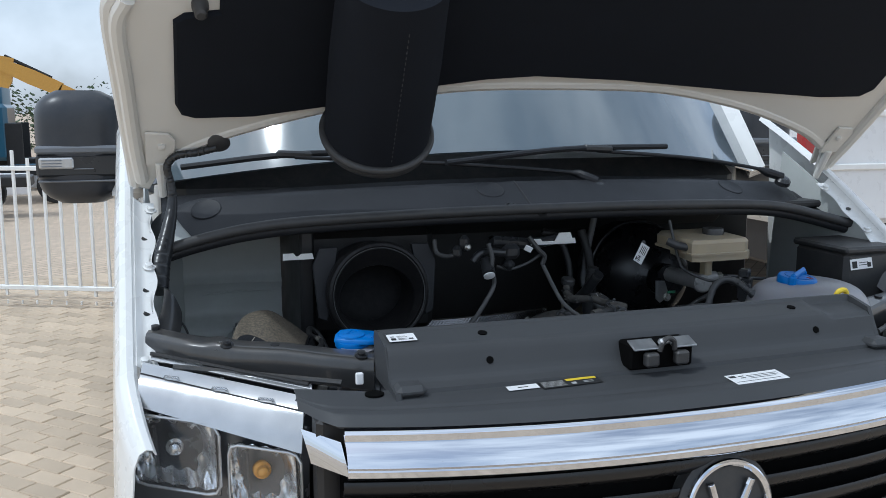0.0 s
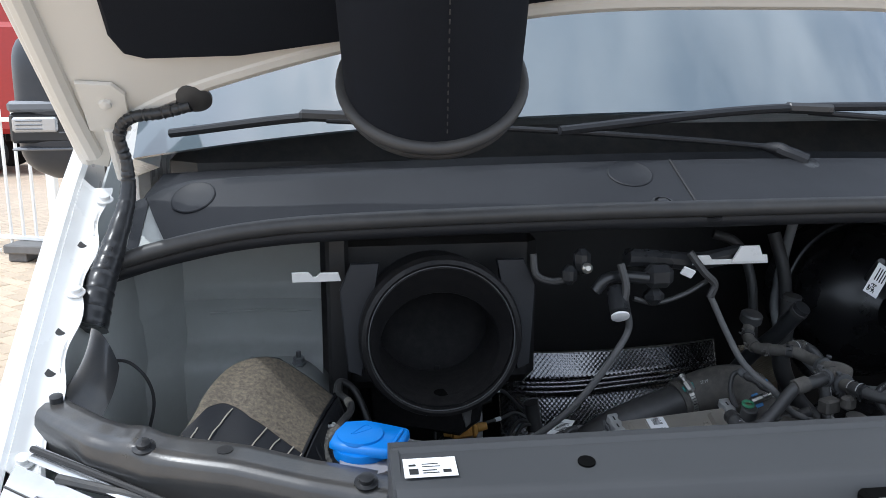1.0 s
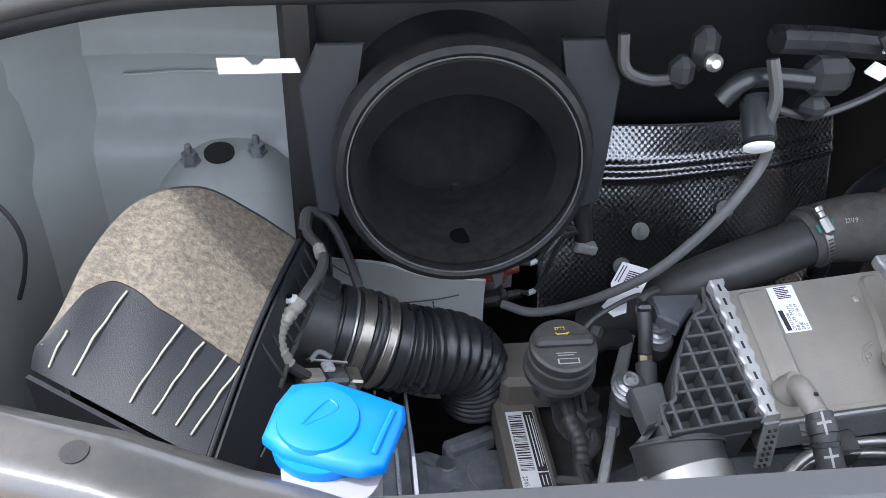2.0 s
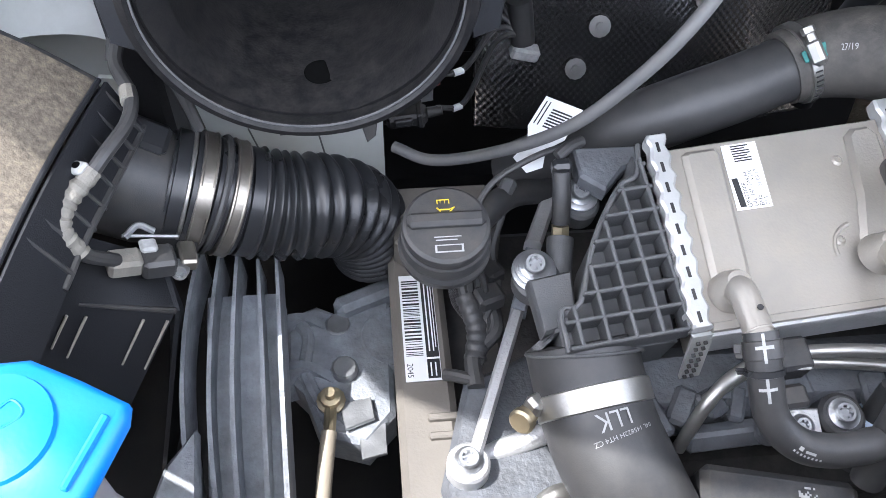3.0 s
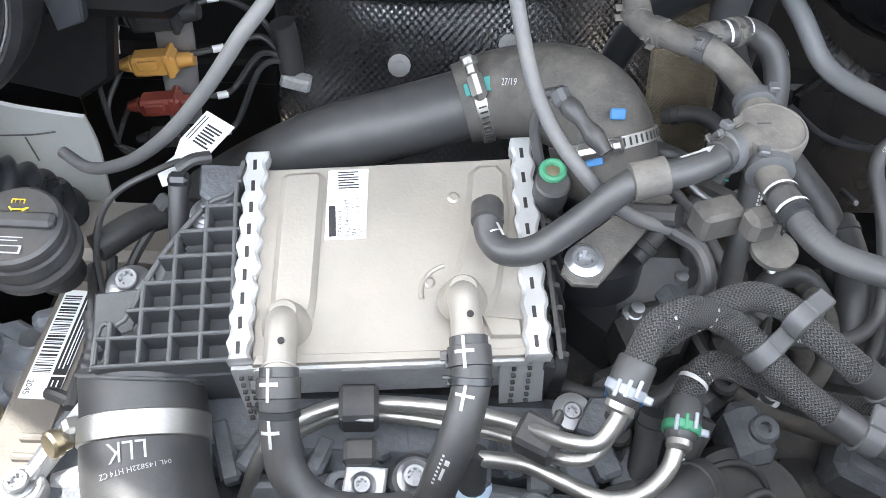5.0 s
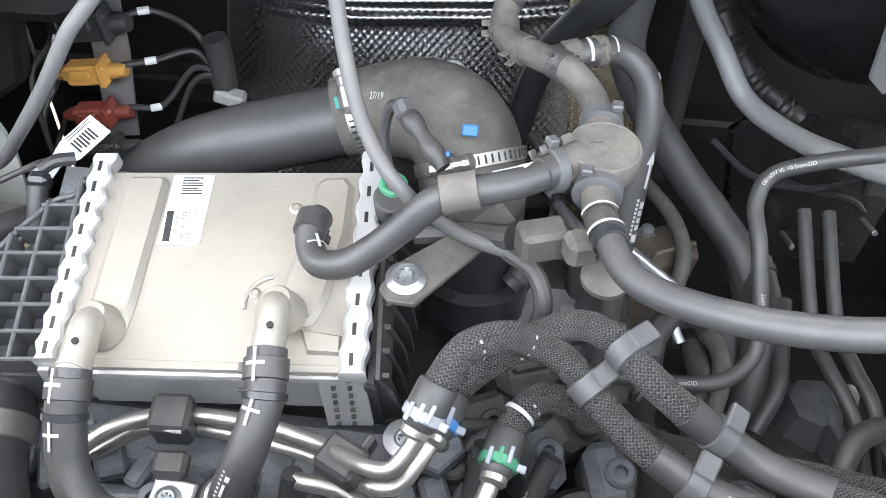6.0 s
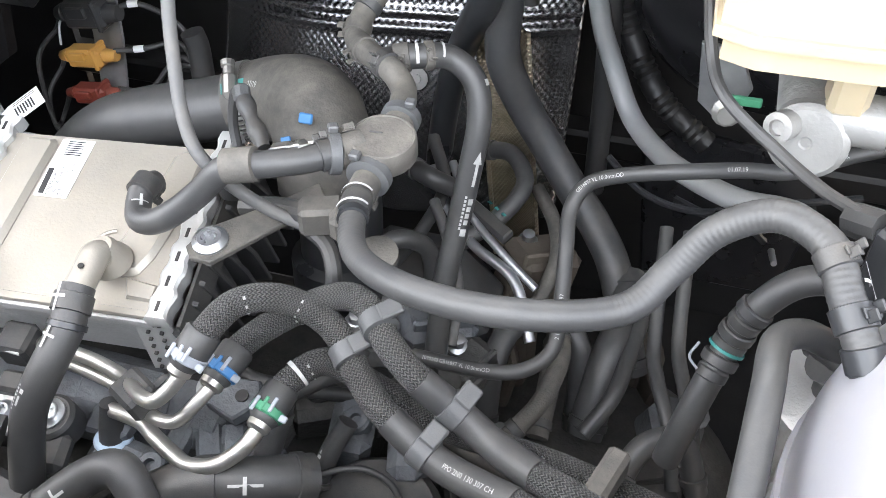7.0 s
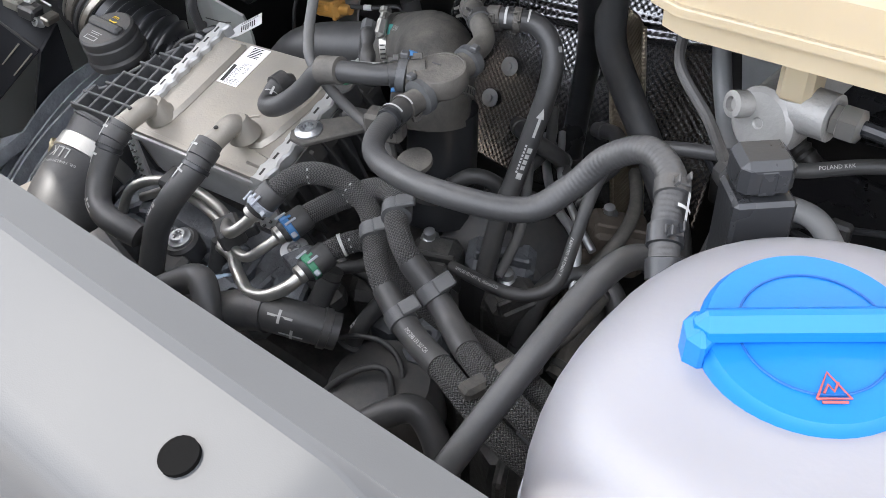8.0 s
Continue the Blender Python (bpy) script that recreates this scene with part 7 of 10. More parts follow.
def inlet_wall(u, v):
    """From the lip in over an off-centre throat, then back along it to the rear plate."""
    a = 2 * math.pi * u
    rows = ((0.0, 0.1076, 0.1076, 0.0), (0.024, 0.0935, 0.0850, -0.0185), (0.036, 0.0925, 0.0840, -0.0190), (0.125, 0.0900, 0.0790, -0.0170), (0.130, 0.040, 0.035, -0.010), (0.131, 0.0006, 0.0006, -0.010))
    k = v * 5
    i = min(int(k), 4)
    f = k - i
    d, rx, rz, cz = (rows[i][j] * (1 - f) + rows[i + 1][j] * f for j in range(4))
    wob = 1 + 0.012 * math.exp(-((a - 5.0) / 0.10) ** 2) if v < 0.3 else 1
    return (RC[0] + rx * wob * math.cos(a), RC[1] + d, RC[2] + cz + rz * wob * math.sin(a))


part("throat", Shape().sheet(inlet_wall, 64, 25, -0.003), INLET_PL, inlet, "dusty black inlet throat")
part("drain_hole", Shape().lathe((-0.445, 0.592, 1.0535), (0, -0.05, 1), [(0.0130, -0.001), (0.0130, 0.0045), (0.0005, 0.0045)], 24), HOLE, inlet)
part("nub", Shape().box((-0.443, 0.676, 1.066), (0.010, 0.006, 0.012), 0.002), INLET_PL, inlet)
part("skirt", Shape().plate([(-0.555, 1.05), (-0.345, 1.05), (-0.365, 0.955), (-0.40, 0.93), (-0.55, 0.965)], (0, 0.690, 0), (1, 0, 0), (0, 0.02, 1), -0.02, 0.0, 0.006), INLET_PL, inlet)
for side in (-1, 1):
    xo = RC[0] + side * 0.118
    sh = Shape().plate([(0, -0.07), (side * 0.020, -0.062), (side * 0.030, 0.06), (side * 0.012, 0.10), (-side * 0.03, 0.10)], (xo, 0.585, 1.165), (1, 0, 0), (0, 0.1, 1), -0.006, 0.004, 0.002)
    ear = part("bracket", sh, COWL_PL, inlet)
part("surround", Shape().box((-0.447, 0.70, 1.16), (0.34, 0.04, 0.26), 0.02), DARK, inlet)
part("tongue", Shape().plate([(-0.010, 0), (0.010, 0), (0.006, -0.03), (-0.001, -0.036)], (-0.412, 0.572, 1.046), (1, 0, 0), (0, 0.2, 1), 0, 0.006, 0.001), PLASTIC, inlet)

# ---- heat shield, connectors and the driver's side of the bay ----
def shield_at(u, v):
    x = -0.275 + 0.475 * u
    z = 0.68 + (0.285 + 0.012 * math.sin(2.2 * u)) * v - 0.06 * max(0, 0.14 - u) ** 2 * 40 * v
    y = 0.925 + 0.105 * v - 0.03 * math.sin(math.pi * u) + 0.04 * max(0, u - 0.75)
    dent = 0.004 * math.sin(21 * x + 9 * z) * math.sin(26 * z - 6 * x)
    lo, fold_z = 0.006, 0.905 + 0.012 * math.sin(5 * x)
    fold = lo * math.exp(-((z - fold_z) / 0.006) ** 2) + 0.004 * math.exp(-((z - fold_z - 0.017) / 0.005) ** 2)
    return (x, y - fold - dent, z)


shield = thing("heat_shield", "dark dimpled foil heat shield behind the engine", "heat shield", (-0.06, 0.98, 0.70))
part("foil", Shape().sheet(shield_at, 90, 90, 0.002), SHIELD, shield, angle=180)
for x, z in ((-0.119, 0.818), (0.012, 0.845), (-0.145, 0.765)):
    u, v = (x + 0.275) / 0.475, (z - 0.68) / 0.287
    p = vec(shield_at(u, v)) + vec((0, -0.006, 0))
    nut = part("clip_nut", Shape().lathe(p, (0, -0.9, 0.45), [(0.014, 0), (0.014, 0.002), (0.006, 0.003), (0.006, 0.007)], 12), CYL_CAST, shield)
part("edge", Shape().tube([tuple(vec(shield_at(u, 0.99)) + vec((0, -0.002, 0.002))) for u in np.linspace(0.05, 0.98, 12)], 0.0018, 6), STEEL, shield)
sh = Shape().sheet(lambda u, v: (0.128 + 0.055 * u + 0.03 * v, 0.785 - 0.03 * u + 0.012 * math.sin(3 * u), 1.045 - 0.30 * v), 16, 60, 0.002)
sleeve_foil = thing("foil_sleeve", "gold-grey woven foil heat protection sleeve", "heat shield", (0.15, 0.78, 0.735))
part("foil", sh, FOIL, sleeve_foil, angle=180)
part("stitched_edge", Shape().tube([(0.1835 + 0.003 * i, 0.7555, 1.045 - 0.03 * i) for i in range(11)], 0.0028, 8), FOIL, sleeve_foil)
part("stitched_edge", Shape().tube([(0.128 + 0.003 * i, 0.783, 1.045 - 0.03 * i) for i in range(11)], 0.0028, 8), FOIL, sleeve_foil)

plugs = thing("connector_bracket", "metal bracket with amber, red and black plugs", "connector", (-0.365, 0.85, 0.79))
sh = Shape().plate([(-0.388, 0.985), (-0.340, 0.985), (-0.334, 0.90), (-0.336, 0.80), (-0.372, 0.795), (-0.376, 0.90)], (0, 0.648, 0.027), (1, 0, 0), (0, 0.25, 1), 0, 0.003, 0.001)
part("bracket", sh, ZINC, plugs)
PB = 0.838


def pb(z):
    return PB + 0.25 * (z - 0.86)


def plug_set(z, x0, x1, r, material, name):
    q = part(name, Shape().box(((x0 + x1) / 2, pb(z) - 0.004, z), (x1 - x0, 0.024, r * 2), 0.004, (0, -8, 0)), material, plugs)
    part("collar", Shape().box((x1 - 0.008, pb(z) - 0.004, z + 0.003), (0.007, 0.029, r * 2.4), 0.002, (0, -8, 0)), material, q)
    part("nose", Shape().rod((x1, pb(z) - 0.004, z + 0.004), (x1 + 0.018, pb(z) - 0.004, z + 0.007), r * 0.75, r * 0.6, 12), material, q)
    part("tail", Shape().rod((x0, pb(z) - 0.004, z - 0.003), (x0 - 0.014, pb(z) - 0.004, z - 0.006), r * 0.8, r * 0.5, 12), material, q)
    part("latch", Shape().box(((x0 + x1) / 2 - 0.004, pb(z) - 0.018, z + r * 0.4), ((x1 - x0) * 0.45, 0.006, r * 0.9), 0.0015, (0, -8, 0)), material, q)


plug_set(0.884, -0.398, -0.348, 0.012, ORANGE, "amber_plug")
plug_set(0.838, -0.396, -0.348, 0.011, RED_PL, "red_plug")
plug_set(0.935, -0.395, -0.338, 0.016, PLASTIC, "black_plug")
plug_set(0.800, -0.392, -0.345, 0.009, PLASTIC, "black_plug")
for z, hang in ((0.940, 0.02), (0.892, 0.012), (0.846, 0.0), (0.806, -0.006)):
    pts = [(-0.335, pb(z) - 0.004, z + 0.003), (-0.30, pb(z) + 0.01, z + hang * 0.4), (-0.265, pb(z) + 0.03, 0.90 + (z - 0.9) * 0.3), (-0.235, 0.86, 0.875), (-0.228, 0.875, 0.83)]
    part("lead", Shape().tube(pts, 0.0035, 8), RUBBER, plugs)
    sh = Shape().tube(pts[1:3], 0.0042, 8)
    p, d = on_line(pts, 0.030)
    part("lead_tag", Shape().lathe(p - d * 0.006, d, [(0.0042, 0), (0.0042, 0.012)], 10), PAPER, plugs)
for z in (0.884, 0.838, 0.930):
    part("lead", Shape().tube([(-0.408, pb(z) - 0.004, z - 0.005), (-0.42, pb(z), z - 0.025), (-0.43, 0.82, z - 0.05), (-0.42, 0.80, 0.80), (-0.40, 0.80, 0.79)], 0.003, 8), RUBBER, plugs)
part("white_lead", Shape().tube([(-0.398, 0.86, 0.938), (-0.409, 0.85, 0.915), (-0.412, 0.845, 0.89)], 0.0015, 6), PAPER, plugs)
part("clip", Shape().box((-0.229, 0.862, 0.852), (0.034, 0.020, 0.016), 0.003, (0, 15, 0)), PRINT, plugs)
part("sleeve", Shape().tube([(-0.232, 0.862, 0.865), (-0.236, 0.87, 0.90), (-0.24, 0.87, 0.92)], 0.014, 12), RUBBER, plugs)

# loom and plugs under the scuttle edge
top_loom = thing("scuttle_loom", "black wiring plugs hanging under the scuttle edge", "wiring", (-0.17, 0.56, 1.20))
part("lead", Shape().tube([(-0.310, 0.575, 1.275), (-0.306, 0.570, 1.245), (-0.285, 0.565, 1.235), (-0.262, 0.56, 1.238)], 0.0055, 8), RUBBER, top_loom)
part("plug", Shape().box((-0.258, 0.56, 1.245), (0.022, 0.024, 0.030), 0.008), PLASTIC_SMOOTH, top_loom)
part("plug", Shape().box((-0.236, 0.57, 1.262), (0.024, 0.024, 0.040), 0.008), PLASTIC_SMOOTH, top_loom)
part("nut", Shape().lathe((-0.234, 0.553, 1.256), (0, -1, 0.2), [(0.008, 0), (0.008, 0.006), (0.004, 0.010)], 12), STEEL, top_loom)
part("hose", Shape().tube([(-0.222, 0.545, 1.222), (-0.206, 0.545, 1.240), (-0.180, 0.55, 1.242), (-0.140, 0.55, 1.238)], 0.009, 12), PLASTIC_SMOOTH, top_loom)
part("plug", Shape().box((-0.122, 0.555, 1.240), (0.044, 0.03, 0.036), 0.010), PLASTIC_SMOOTH, top_loom)
part("plug", Shape().box((-0.126, 0.56, 1.208), (0.030, 0.03, 0.026), 0.010), PLASTIC_SMOOTH, top_loom)
part("valve", Shape().lathe((-0.190, 0.545, 1.225), (-0.02, -0.30, -0.30), [(0.013, 0), (0.015, 0.006), (0.015, 0.040), (0.012, 0.042)], 20), PLASTIC_SMOOTH, top_loom)
part("valve_end", Shape().lathe((-0.1935, 0.513, 1.193), (-0.02, -0.30, -0.30), [(0.0135, 0), (0.0135, 0.003), (0.011, 0.004)], 20), PAPER, top_loom, "white plug end")
part("tag", Shape().box((-0.078, 0.55, 1.245), (0.020, 0.004, 0.014), 0.001, (20, 25, 0)), PAPER, top_loom)
part("lead", Shape().tube([(-0.188, 0.535, 1.265), (-0.182, 0.525, 1.235), (-0.185, 0.521, 1.212)], 0.006, 8), RUBBER, top_loom)
part("lead", Shape().tube([(-0.066, 0.575, 1.27), (-0.045, 0.565, 1.240), (-0.028, 0.565, 1.222), (-0.034, 0.565, 1.200)], 0.006, 8), RUBBER, top_loom)
part("loom", Shape().tube([(-0.16, 0.59, 1.262), (-0.10, 0.60, 1.255), (-0.04, 0.60, 1.250), (0.03, 0.60, 1.262)], 0.014, 10), PLASTIC_SMOOTH, top_loom)
part("lead", Shape().tube([(-0.158, 0.56, 1.205), (-0.12, 0.565, 1.195), (-0.07, 0.575, 1.205), (-0.03, 0.58, 1.225)], 0.004, 8), RUBBER, top_loom)

# pipes to the bulkhead
for pts, r in (([(0.215, 0.85, 1.24), (0.232, 0.83, 1.16), (0.246, 0.835, 1.04), (0.25, 0.85, 0.95), (0.252, 0.86, 0.80)], 0.012),
               ([(0.10, 0.86, 1.24), (0.145, 0.85, 1.22), (0.168, 0.83, 1.15), (0.172, 0.82, 1.04)], 0.009)):
    solid("bulkhead_pipe", Shape().tube(pts, r, 14), RUBBER, "dull pipe running down the bulkhead", "pipe", "bulkhead pipes")

# brake booster, master cylinder and fluid reservoir
booster = thing("brake_booster", "large black brake booster on the bulkhead", "brake booster", (0.40, 0.80, 0.95))
part("drum", Shape().lathe((0.405, 0.98, 1.10), (0.0, -1, 0.04), [(0.10, 0), (0.145, 0.02), (0.150, 0.10), (0.146, 0.16), (0.120, 0.205), (0.075, 0.235), (0.045, 0.25), (0.045, 0.30)], 48), BLACK_PAINT, booster)
part("seam", Shape().ring((0.405, 0.865, 1.105), (0, -1, 0.04), 0.151, 0.004, 56, 8), PLASTIC_SMOOTH, booster)
lab = part("label", Shape().plate([(-0.014, -0.026), (0.014, -0.026), (0.014, 0.026), (-0.014, 0.026)], (0.264, 0.60, 1.208), (0.85, 0, -0.52), (0.5, 0.1, 0.85), 0, 0.001, 0.0002), PAPER, booster, "white code label")
sh = Shape()
rng = random.Random(4)
for i in range(9):
    for j in range(9):
        if rng.random() < 0.5:
            bars(sh, (0.264, 0.60, 1.208), (0.85, 0, -0.52), (0.5, 0.1, 0.85), [(-0.011 + 0.0016 * i, -0.022 + 0.0016 * j, 0.0016, 0.0016)], 0.0014)
bars(sh, (0.264, 0.60, 1.208), (0.85, 0, -0.52), (0.5, 0.1, 0.85), [(-0.008 + 0.005 * i, -0.002, 0.0022, 0.022) for i in range(4)], 0.0014)
part("label_print", sh, INK, lab)
part("label_strap", Shape().tube([(0.278, 0.615, 1.235), (0.29, 0.64, 1.225), (0.30, 0.68, 1.19)], 0.006, 8), RUBBER, booster)
master = thing("brake_master_cylinder", "cast silver brake master cylinder", "brake cylinder", (0.395, 0.55, 1.08))
part("body", Shape().tube([(0.405, 0.70, 1.13), (0.402, 0.60, 1.135), (0.400, 0.525, 1.138)], 0.021, 24), CYL_CAST, master)
part("cheek", Shape().lathe((0.398, 0.520, 1.136), (-0.25, -0.95, 0.15), [(0.019, -0.03), (0.0235, -0.01), (0.0235, 0.005), (0.020, 0.008), (0.004, 0.009), (0.003, 0.008)], 28), CYL_CAST, master)
part("arm", Shape().tube([(0.405, 0.53, 1.146), (0.425, 0.524, 1.150), (0.438, 0.522, 1.151)], 0.0155, 16), CYL_CAST, master)
part("union_nut", Shape().lathe((0.438, 0.522, 1.151), (1, -0.02, 0.0), [(0.010, 0), (0.010, 0.004), (0.012, 0.005), (0.012, 0.016), (0.008, 0.018)], 6), STEEL, master)
part("brake_line", Shape().tube([(0.452, 0.522, 1.151), (0.48, 0.52, 1.15), (0.54, 0.52, 1.142), (0.62, 0.54, 1.13)], 0.005, 10), PLASTIC_SMOOTH, master)
part("foot", Shape().box((0.412, 0.528, 1.180), (0.022, 0.03, 0.05), 0.004), CREAM, master)
sh = Shape().plate([(0.330, 1.126), (0.358, 1.124), (0.372, 1.092), (0.366, 1.074), (0.350, 1.062), (0.336, 1.075)], (0, 0.770, 0.008), (1, 0, 0), (0, -0.12, 1), 0, 0.004, 0.001)
part("flange", sh, ZINC, master)
part("flange_bolt", Shape().lathe((0.357, 0.620, 1.082), (0, -1, 0.2), [(0.011, 0), (0.011, 0.003), (0.007, 0.004), (0.007, 0.010)], 12), STEEL, master)
part("green_mark", Shape().box((0.366, 0.612, 1.097), (0.024, 0.004, 0.007), 0.001), GREEN, master)
part("port", Shape().lathe((0.380, 0.512, 1.146), (-0.5, -0.8, 0.2), [(0.009, -0.01), (0.009, 0.004), (0.005, 0.005), (0.005, 0.001)], 16), CYL_CAST, master)
res = thing("brake_fluid_reservoir", "cream plastic brake fluid reservoir with black cap", "fluid reservoir", (0.42, 0.56, 1.19))
sh = Shape().plate([(0.333, 0.478), (0.352, 0.470), (0.488, 0.474), (0.508, 0.490), (0.503, 0.64), (0.488, 0.652), (0.345, 0.652), (0.330, 0.635)], (0, 0, 1.203), (1, 0, 0), (0, 1, 0.03), 0.006, 0.038, 0.008)
part("upper", sh, CREAM, res)
sh = Shape().plate([(0.330, 0.474), (0.352, 0.466), (0.490, 0.470), (0.512, 0.488), (0.507, 0.642), (0.491, 0.656), (0.343, 0.656), (0.326, 0.638)], (0, 0, 1.203), (1, 0, 0), (0, 1, 0.03), 0.0, 0.006, 0.001)
part("weld_rim", sh, CREAM, res)
sh = Shape().plate([(0.336, 0.480), (0.354, 0.473), (0.498, 0.477), (0.516, 0.492), (0.50, 0.56), (0.42, 0.60), (0.35, 0.60)], (0, 0, 1.203), (1, 0, 0), (0, 1, 0.03), -0.016, 0.0, 0.001)
part("lower", sh, CREAM, res)
part("cap", Shape().lathe((0.45, 0.560, 1.255), (0, 0, 1), [(0.026, -0.005), (0.028, 0.014), (0.026, 0.018), (0.002, 0.018)], 32), PLASTIC, res)
part("spout", Shape().tube([(0.340, 0.50, 1.235), (0.315, 0.515, 1.24), (0.295, 0.53, 1.25)], 0.010, 12), RUBBER, res)
for i, x in enumerate((0.375, 0.388, 0.402)):
    part("level_mark", Shape().box((x, 0.4722, 1.236), (0.008, 0.002, 0.010), 0.0008), CREAM, res)
R_CAB = [(0.312, 0.55, 1.30), (0.322, 0.535, 1.235), (0.333, 0.52, 1.185), (0.345, 0.495, 1.170), (0.378, 0.472, 1.155), (0.400, 0.445, 1.155), (0.415, 0.42, 1.163)]
solid("cable", Shape().tube(R_CAB, 0.0036, 10), RUBBER, "dusty taped cable below the brake reservoir", "cable")

# expansion tank and its level sensor
TC = vec((0.540, 0.300, 1.072))
tank = thing("expansion_tank", "milky white coolant expansion tank with blue cap", "coolant tank", tuple(TC - vec((0, 0, 0.12))))


def tank_skin(u, v):
    a, b = 2 * math.pi * u, math.pi * (v - 0.5)
    cx, cz = math.copysign(abs(math.cos(a)) ** 0.85, math.cos(a)), math.copysign(abs(math.sin(a)) ** 0.85, math.sin(a))
    r = max(math.cos(b), 0.0) ** 0.44
    return (TC[0] + 0.139 * cx * r, TC[1] + 0.134 * cz * r, TC[2] + 0.106 * math.copysign(abs(math.sin(b)) ** 0.84, math.sin(b)))


part("bottle", Shape().sheet(tank_skin, 56, 28, 0.003), TANK, tank)
sh = Shape().sheet(lambda u, v: (lambda p: (TC[0] + (p[0] - TC[0]) * 1.02, TC[1] + (p[1] - TC[1]) * 1.02, TC[2] - 0.012 + 0.006 * v))(tank_skin(u, 0.5)), 56, 2, 0.003)
part("seam", sh, TANK, tank)
part("inlet_neck", Shape().tube([(0.436, 0.325, 1.120), (0.430, 0.332, 1.130), (0.425, 0.340, 1.138)], lambda s, t: 0.015 - 0.005 * s / t, 16), TANK, tank)
CC = vec((0.507, 0.300, 1.176))
cx_ = unit((0.06, -0.12, 1))
# darker copy of the cap blue, for the shade of a groove
BLUE_DEEP = mat("blue_groove_shade", (0.004, 0.085, 0.30), 0.5, var=0.1, bump=0.0)
cap = part("cap", Shape().lathe(CC, cx_, [(0.043, -0.016), (0.045, -0.012), (0.045, 0.008), (0.042, 0.013), (0.002, 0.015)], 48), BLUE_CAP, tank, "large blue screw cap")
cu2, cv2, _ = side_axes(cx_, (0.55, 0.83, 0))
wing_dir = unit(vec((0.80, 0.60, 0)) - cx_ * (vec((0.80, 0.60, 0)) @ cx_))
wing_side = np.cross(cx_, wing_dir)
part("cap_grip", Shape().box(CC + cx_ * 0.019, (0.097, 0.013, 0.016), 0.005, np.array([wing_dir, wing_side, cx_]).T), BLUE_CAP, cap)
for e in (-1, 1):
    part("grip_end", Shape().box(CC + wing_dir * (e * 0.0455) + cx_ * 0.006, (0.012, 0.019, 0.030), 0.005, np.array([wing_dir, wing_side, cx_]).T), BLUE_CAP, cap)
# no groove is cut: a fine darker ring paints its shade
part("cap_groove", Shape().ring(CC + cx_ * 0.0140, cx_, 0.030, 0.0006, 48, 6), BLUE_DEEP, cap)
sh = Shape()
sp = CC + cx_ * 0.0145 - wing_side * 0.027
for q in ([(-0.008, -0.006), (0.0, 0.009), (0.008, -0.006), (-0.008, -0.006)], [(-0.004, -0.003), (-0.001, 0.002), (0.001, -0.002), (0.004, 0.003)], [(-0.006, -0.008), (0.006, -0.008)]):
    sh.tube([sp + wing_dir * (0.8 * a) + wing_side * (0.8 * b) for a, b in q], 0.0006, 6, 1)
part("warning_symbol", sh, mat("orange_print", (0.36, 0.075, 0.075), 0.6, bump=0.0), cap, "orange warning symbol")
sens = thing("relay_box", "square black sensor plug behind the expansion tank", "sensor", (0.445, 0.40, 1.10))
sr = np.array([unit((0.74, 0.67, 0.0)), unit((-0.67, 0.74, 0.0)), unit((0.0, 0.0, 1.0))]).T
part("body", Shape().box((0.440, 0.403, 1.141), (0.033, 0.030, 0.058), 0.0022, sr), PLASTIC_SMOOTH, sens)
part("lid", Shape().box((0.4385, 0.4045, 1.181), (0.029, 0.026, 0.022), 0.004, sr), PLASTIC_SMOOTH, sens)
part("rib", Shape().box((0.4465, 0.3955, 1.180), (0.010, 0.003, 0.016), 0.0012, sr), PLASTIC_SMOOTH, sens)
part("plug", Shape().tube([(0.425, 0.409, 1.165), (0.414, 0.426, 1.155)], 0.009, 10), RUBBER, sens)

# hose under the tank, fuel filter and quick couplings
H_Q = [(0.45, 0.478, 1.070), (0.415, 0.478, 1.062), (0.394, 0.472, 1.040), (0.383, 0.466, 1.010), (0.374, 0.450, 0.985), (0.366, 0.436, 0.955), (0.36, 0.43, 0.92)]
qc = thing("quick_coupling", "ribbed black quick coupling on a coolant hose", "coupling", (0.386, 0.455, 0.95))
part("hose", Shape().tube(H_Q, 0.0095, 16), RUBBER, qc)
for s, r in ((0.072, 0.0118), (0.082, 0.0110), (0.092, 0.0120), (0.102, 0.0112), (0.114, 0.0122), (0.124, 0.0105)):
    p, d = on_line(H_Q, s)
    part("collar", Shape().lathe(p - d * 0.004, d, [(r - 0.001, 0), (r, 0.001), (r, 0.007), (r - 0.001, 0.008)], 20), PLASTIC, qc)
p, d = on_line(H_Q, 0.106)
part("teal_ring", Shape().lathe(p - d * 0.002, d, [(0.0122, 0), (0.0122, 0.002)], 20), TEAL, qc)
part("white_clip", Shape().tube([p + vec((-0.018, -0.008, 0.01)), p + vec((-0.022, -0.012, 0.0)), p + vec((-0.016, -0.016, -0.006))], 0.0009, 6), CLIP_PL, qc)
filt = thing("fuel_filter", "round silver fuel filter housing with black fittings", "fuel filter", (0.475, 0.53, 0.80))
part("can", Shape().lathe((0.480, 0.530, 0.80), (0, -0.1, 1), [(0.050, 0), (0.052, 0.03), (0.052, 0.115), (0.056, 0.118), (0.056, 0.128), (0.050, 0.132), (0.002, 0.136)], 40), ALU, filt)
part("fitting", Shape().tube([(0.466, 0.512, 0.925), (0.462, 0.508, 0.955), (0.450, 0.50, 0.97)], 0.012, 14), PLASTIC, filt)
part("fitting", Shape().tube([(0.445, 0.52, 0.965), (0.455, 0.505, 0.975), (0.475, 0.49, 0.97)], 0.008, 12), RUBBER, filt)
